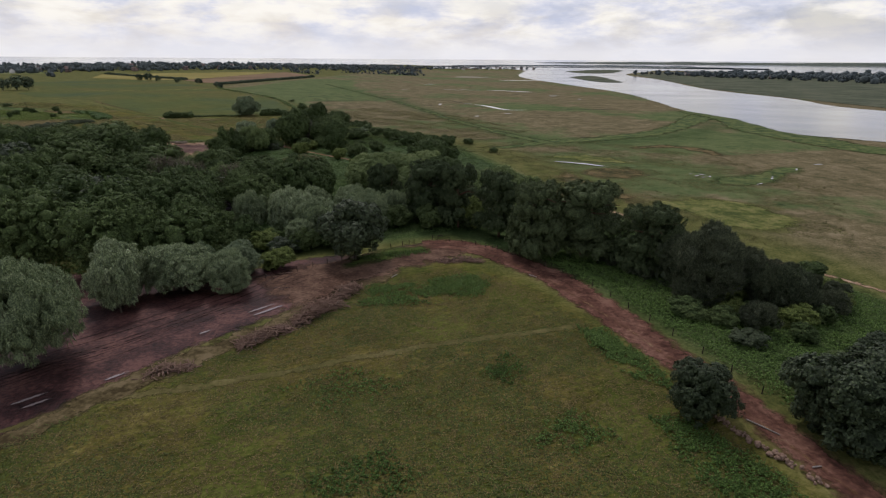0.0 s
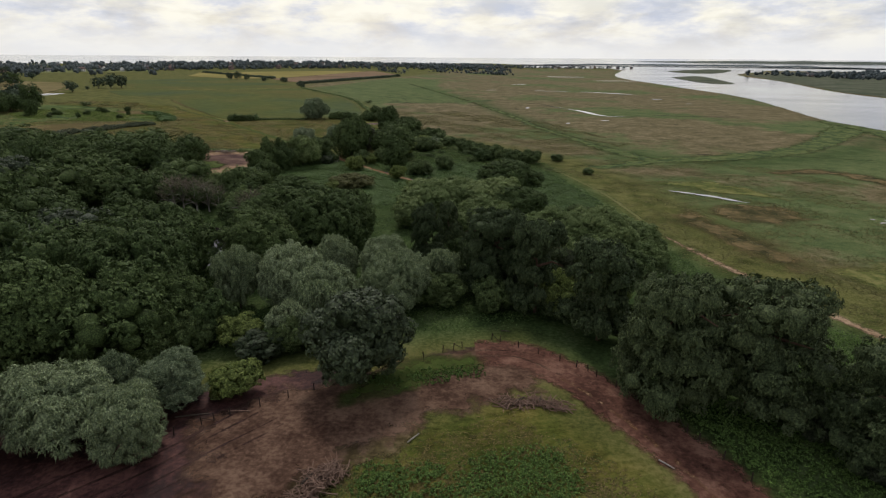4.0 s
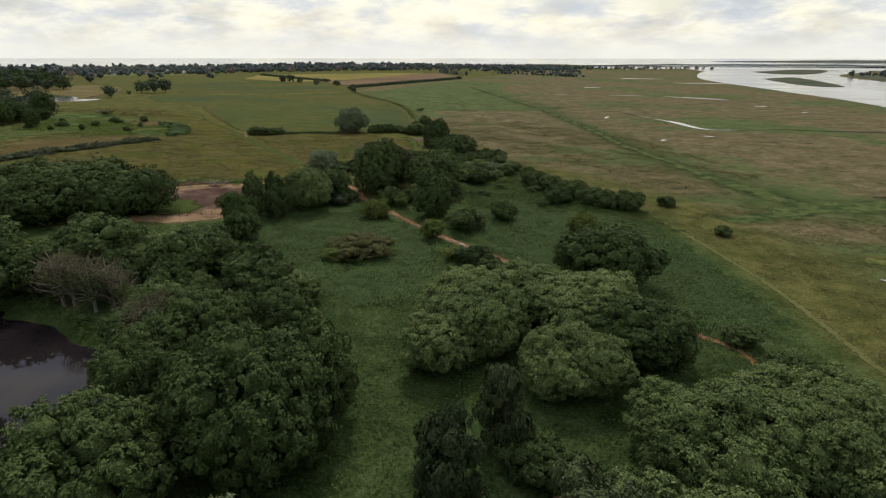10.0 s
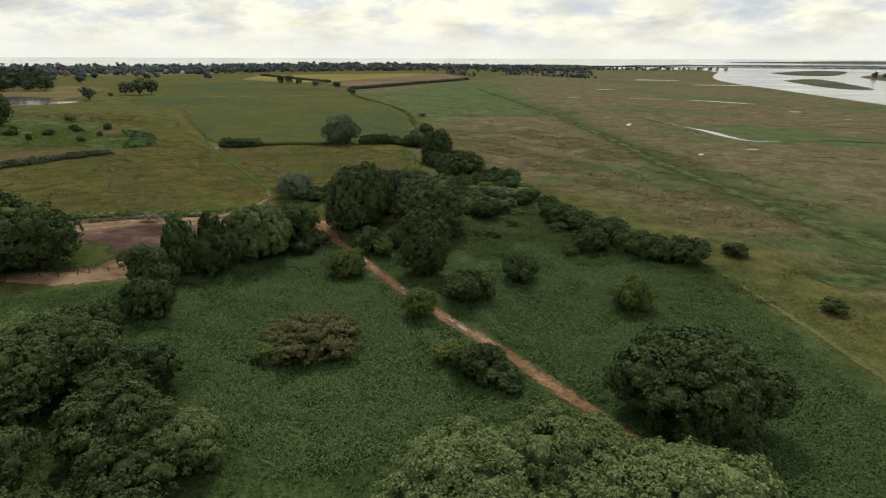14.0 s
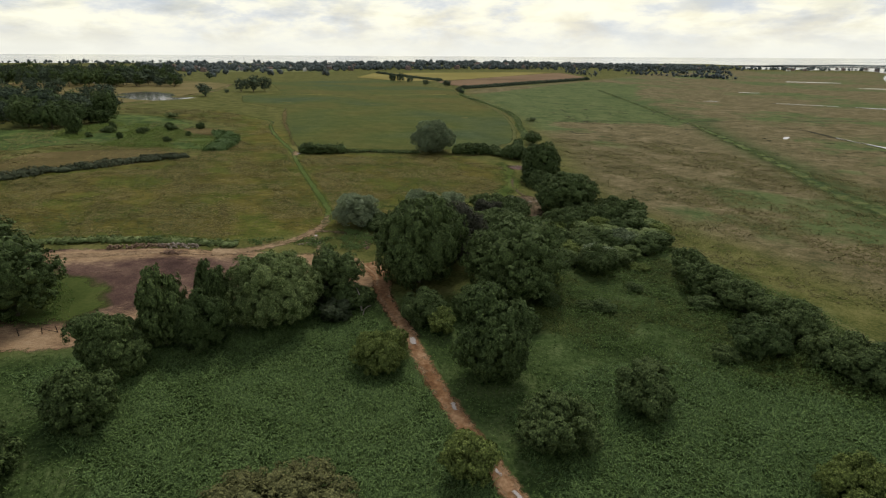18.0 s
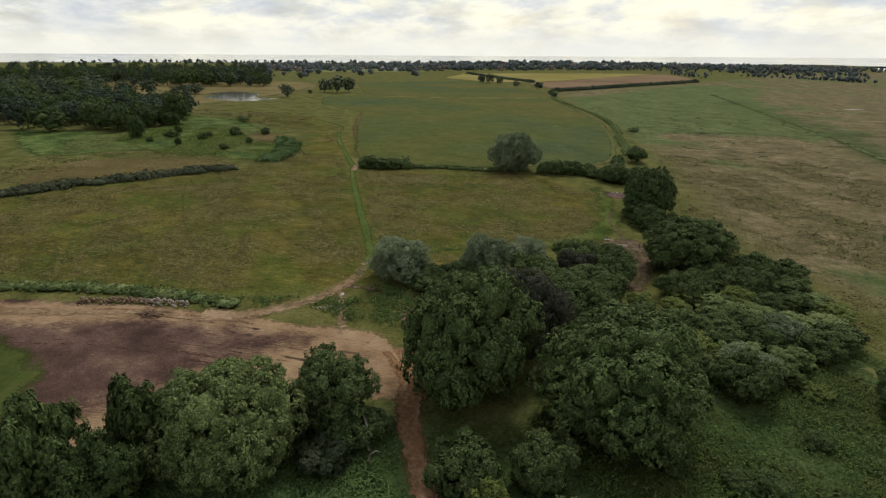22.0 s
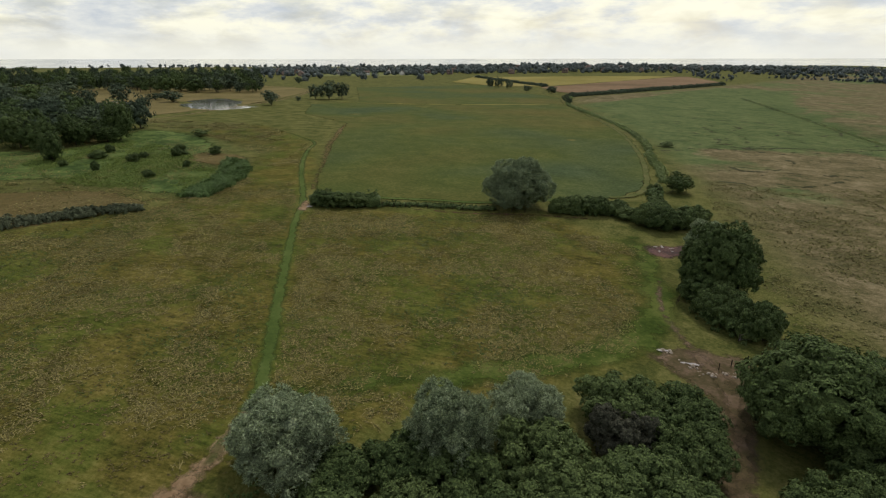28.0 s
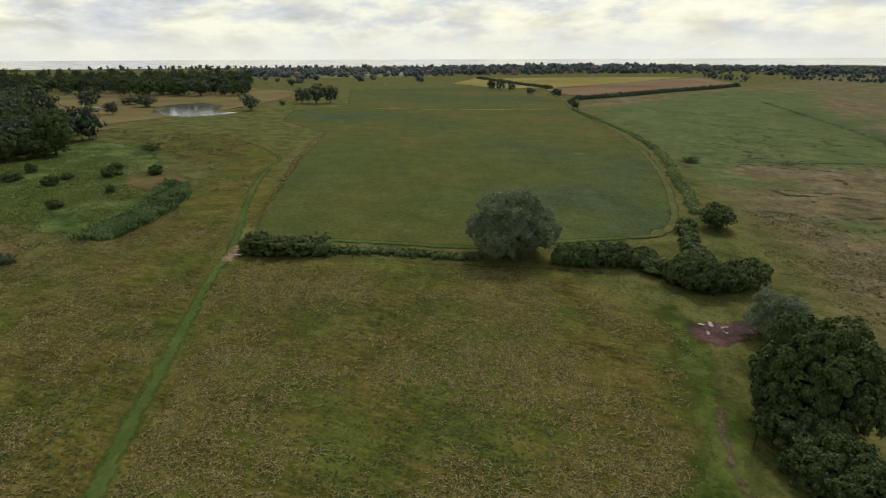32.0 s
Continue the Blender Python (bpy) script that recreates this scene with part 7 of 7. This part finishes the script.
wood("west_wood", [(-520, 260), (-440, 330), (-470, 390), (-560, 400), (-700, 330), (-700, 200)], 18, 83, (7, 11), (9, 15), ("bush", "round", "bush"), "dark wood on the western rise")
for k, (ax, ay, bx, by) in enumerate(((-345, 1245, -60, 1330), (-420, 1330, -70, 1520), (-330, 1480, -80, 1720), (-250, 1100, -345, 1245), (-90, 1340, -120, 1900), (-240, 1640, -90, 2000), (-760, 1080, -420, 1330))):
    far_wood("hedgerow", [(ax, ay), (bx, by), (bx + 4, by + 22), (ax + 4, ay + 22)], 8, 2.5, 9, HAZEDLEAF, "distant overgrown hedgerow before the village", 120 + k, 120, ICO1, (35.0, -0.35))
far_wood("far_bank_wood", [(560, 1720), (680, 1370), (820, 1090), (1150, 800), (1500, 900), (1400, 1500), (900, 1800)], 22, 8, 16, HAZEDLEAF, "dark wood behind the far river bank", 84, 800)
far_wood("shore_trees", [(-110, 2250), (300, 2500), (420, 2600), (0, 2800), (-230, 2500)], 36, 6, 11, HAZEDLEAF, "low trees along the far shore", 85, 120)
far_wood("pasture_trees", [(-1000, 780), (-700, 760), (-600, 900), (-840, 940), (-1100, 1000), (-1300, 900)], 62, 5, 11, HAZEDLEAF, "scattered trees and hedges in far pastures", 86, 60)
far_wood("horizon_trees", [(-2300, 900), (-1500, 1300), (-1200, 1500), (-800, 2000), (-1300, 2300), (-2600, 1600)], 62, 7, 13, HAZEDLEAF, "distant trees before the sea", 87, 240)

ROOFS = [earth("red_tile_roof", [(0.4, (0.095, 0.070, 0.062)), (0.6, (0.140, 0.105, 0.094))], 0.5, 3.0, 0.85, None, 0.3), earth("slate_roof", [(0.4, (0.070, 0.070, 0.075)), (0.6, (0.125, 0.12, 0.12))], 0.5, 3.0, 0.7, None, 0.3)]
WALLS = [earth("white_render", [(0.4, (0.55, 0.53, 0.49)), (0.6, (0.72, 0.70, 0.66))], 0.5, 2.0, 0.9, None, 0.1), earth("brick_wall", [(0.4, (0.17, 0.125, 0.105)), (0.6, (0.25, 0.19, 0.16))], 0.5, 2.0, 0.9, None, 0.2)]
PANE = surface("dark_pane", 0.12, 0.5)[0]
PANE.node_tree.nodes["Principled BSDF"].inputs["Base Color"].default_value = (0.02, 0.024, 0.03, 1)


def box(x0, x1, y0, y1, z0, z1):
    v = np.array([(x, y, z) for x in (x0, x1) for y in (y0, y1) for z in (z0, z1)], float)
    return v, np.array([(0, 1, 3, 2), (4, 6, 7, 5), (0, 4, 5, 1), (2, 3, 7, 6), (0, 2, 6, 4), (1, 5, 7, 3)])


def house(kind, long_, deep, eaves, label):
    """A far house: walls with gables, overhanging roof, chimney, windows and door."""
    root = new("house")
    v, f = box(-long_ / 2, long_ / 2, -deep / 2, deep / 2, -1.0, eaves)
    rise_ = deep * 0.42
    v = np.vstack([v, [(-long_ / 2, 0, eaves + rise_), (long_ / 2, 0, eaves + rise_)]])
    part("wall", mesh_of("wall", v, [f, np.array([(1, 8, 3), (5, 7, 9)])], WALLS[kind % 2]), root)
    for s in (-1, 1):
        o = 0.35
        a = np.array([(-long_ / 2 - o, s * (deep / 2 + o), eaves - o * 0.84), (long_ / 2 + o, s * (deep / 2 + o), eaves - o * 0.84), (long_ / 2 + o, 0, eaves + rise_), (-long_ / 2 - o, 0, eaves + rise_)])
        part("roof", mesh_of("roof", np.vstack([a, a + [0, 0, 0.18]]), np.array([(0, 1, 2, 3), (7, 6, 5, 4), (0, 4, 5, 1), (1, 5, 6, 2), (2, 6, 7, 3), (3, 7, 4, 0)]), ROOFS[(kind // 2) % 2]), root)
    v, f = box(long_ * 0.28, long_ * 0.28 + 0.7, -0.4, 0.4, eaves + rise_ * 0.6, eaves + rise_ + 1.1)
    part("chimney", mesh_of("chimney", v, f, WALLS[1]), root)
    for s in (-1, 1):
        for u in (-0.33, 0.0, 0.33):
            for z in (0.9, 3.4) if eaves > 4 else (0.9,):
                v, f = box(u * long_ - 0.6, u * long_ + 0.6, s * deep / 2 - 0.03, s * deep / 2 + 0.03, z, z + 1.2)
                part("window", mesh_of("window", v, f, PANE), root)
    return tagged(root, label, "house", "village houses")


MADE = [house(0, 11, 8, 4.9, "white rendered village house with red tile roof"), house(1, 10, 8, 4.9, "brick village house with tiled roof"), house(2, 14, 8, 2.7, "long white bungalow with slate roof"), house(3, 12, 7.5, 4.9, "brick village house with slate roof")]
PLACES = spread([(-1000, 830), (-830, 950), (-560, 1215), (-290, 1590), (-170, 1820), (-120, 2250), (-300, 2350), (-560, 1650), (-1000, 1200), (-1250, 1080)], 62, 91)[:110]
PLACES += spread([(60, 2300), (230, 2450), (380, 2560), (60, 2500)], 55, 92)[:16] + spread([(600, 1700), (760, 1350), (820, 1400), (700, 1750)], 70, 93)[:8] + [(-690, 560)]
for k, (x, y) in enumerate(PLACES):
    m = pose(x, y, level(x, y), 0, 0, RNG.uniform(0, 360))
    if k < 4:
        MADE[k].matrix_basis = m
    else:
        copy_thing(MADE[k % 4], m)


def far_shore(name, r, a0, a1, heights, material, label):
    """A long low ridge far off."""
    n = 140
    ang = np.radians(np.linspace(a0, a1, n))
    h = np.interp(np.linspace(0, 1, n), np.linspace(0, 1, len(heights)), heights) + 1.6 * waves(np.degrees(ang) * 10, ang * 0, 7.0, 3)
    rows = [(r - 220, 0 * h), (r - 60, h * 0.8), (r, h), (r + 80, h * 0.6)]
    v = np.concatenate([np.stack([-q * np.sin(ang) - 60, q * np.cos(ang), z + 6], 1) for q, z in rows])
    return tagged(new(name, mesh_of(name, v, grid_faces(4, n), material, True)), label, "far shore", kind="structure")


far_shore("far_shore", 4300, -8, -60, [14, 22, 26, 24, 30, 34, 32, 36], earth("far_land", [(0.36, (0.060, 0.075, 0.060)), (0.5, (0.085, 0.100, 0.080)), (0.64, (0.120, 0.130, 0.105))], 0.004, 0.03, 0.9, None, 0.2), "low wooded hills along the far shore")
# The spit takes the same colour with haze painted in
far_shore("far_shore_near", 3500, 2, -30, [-7, 4, 6, 7, 4, -7], HAZEDLEAF, "low dark spit of land across the estuary")
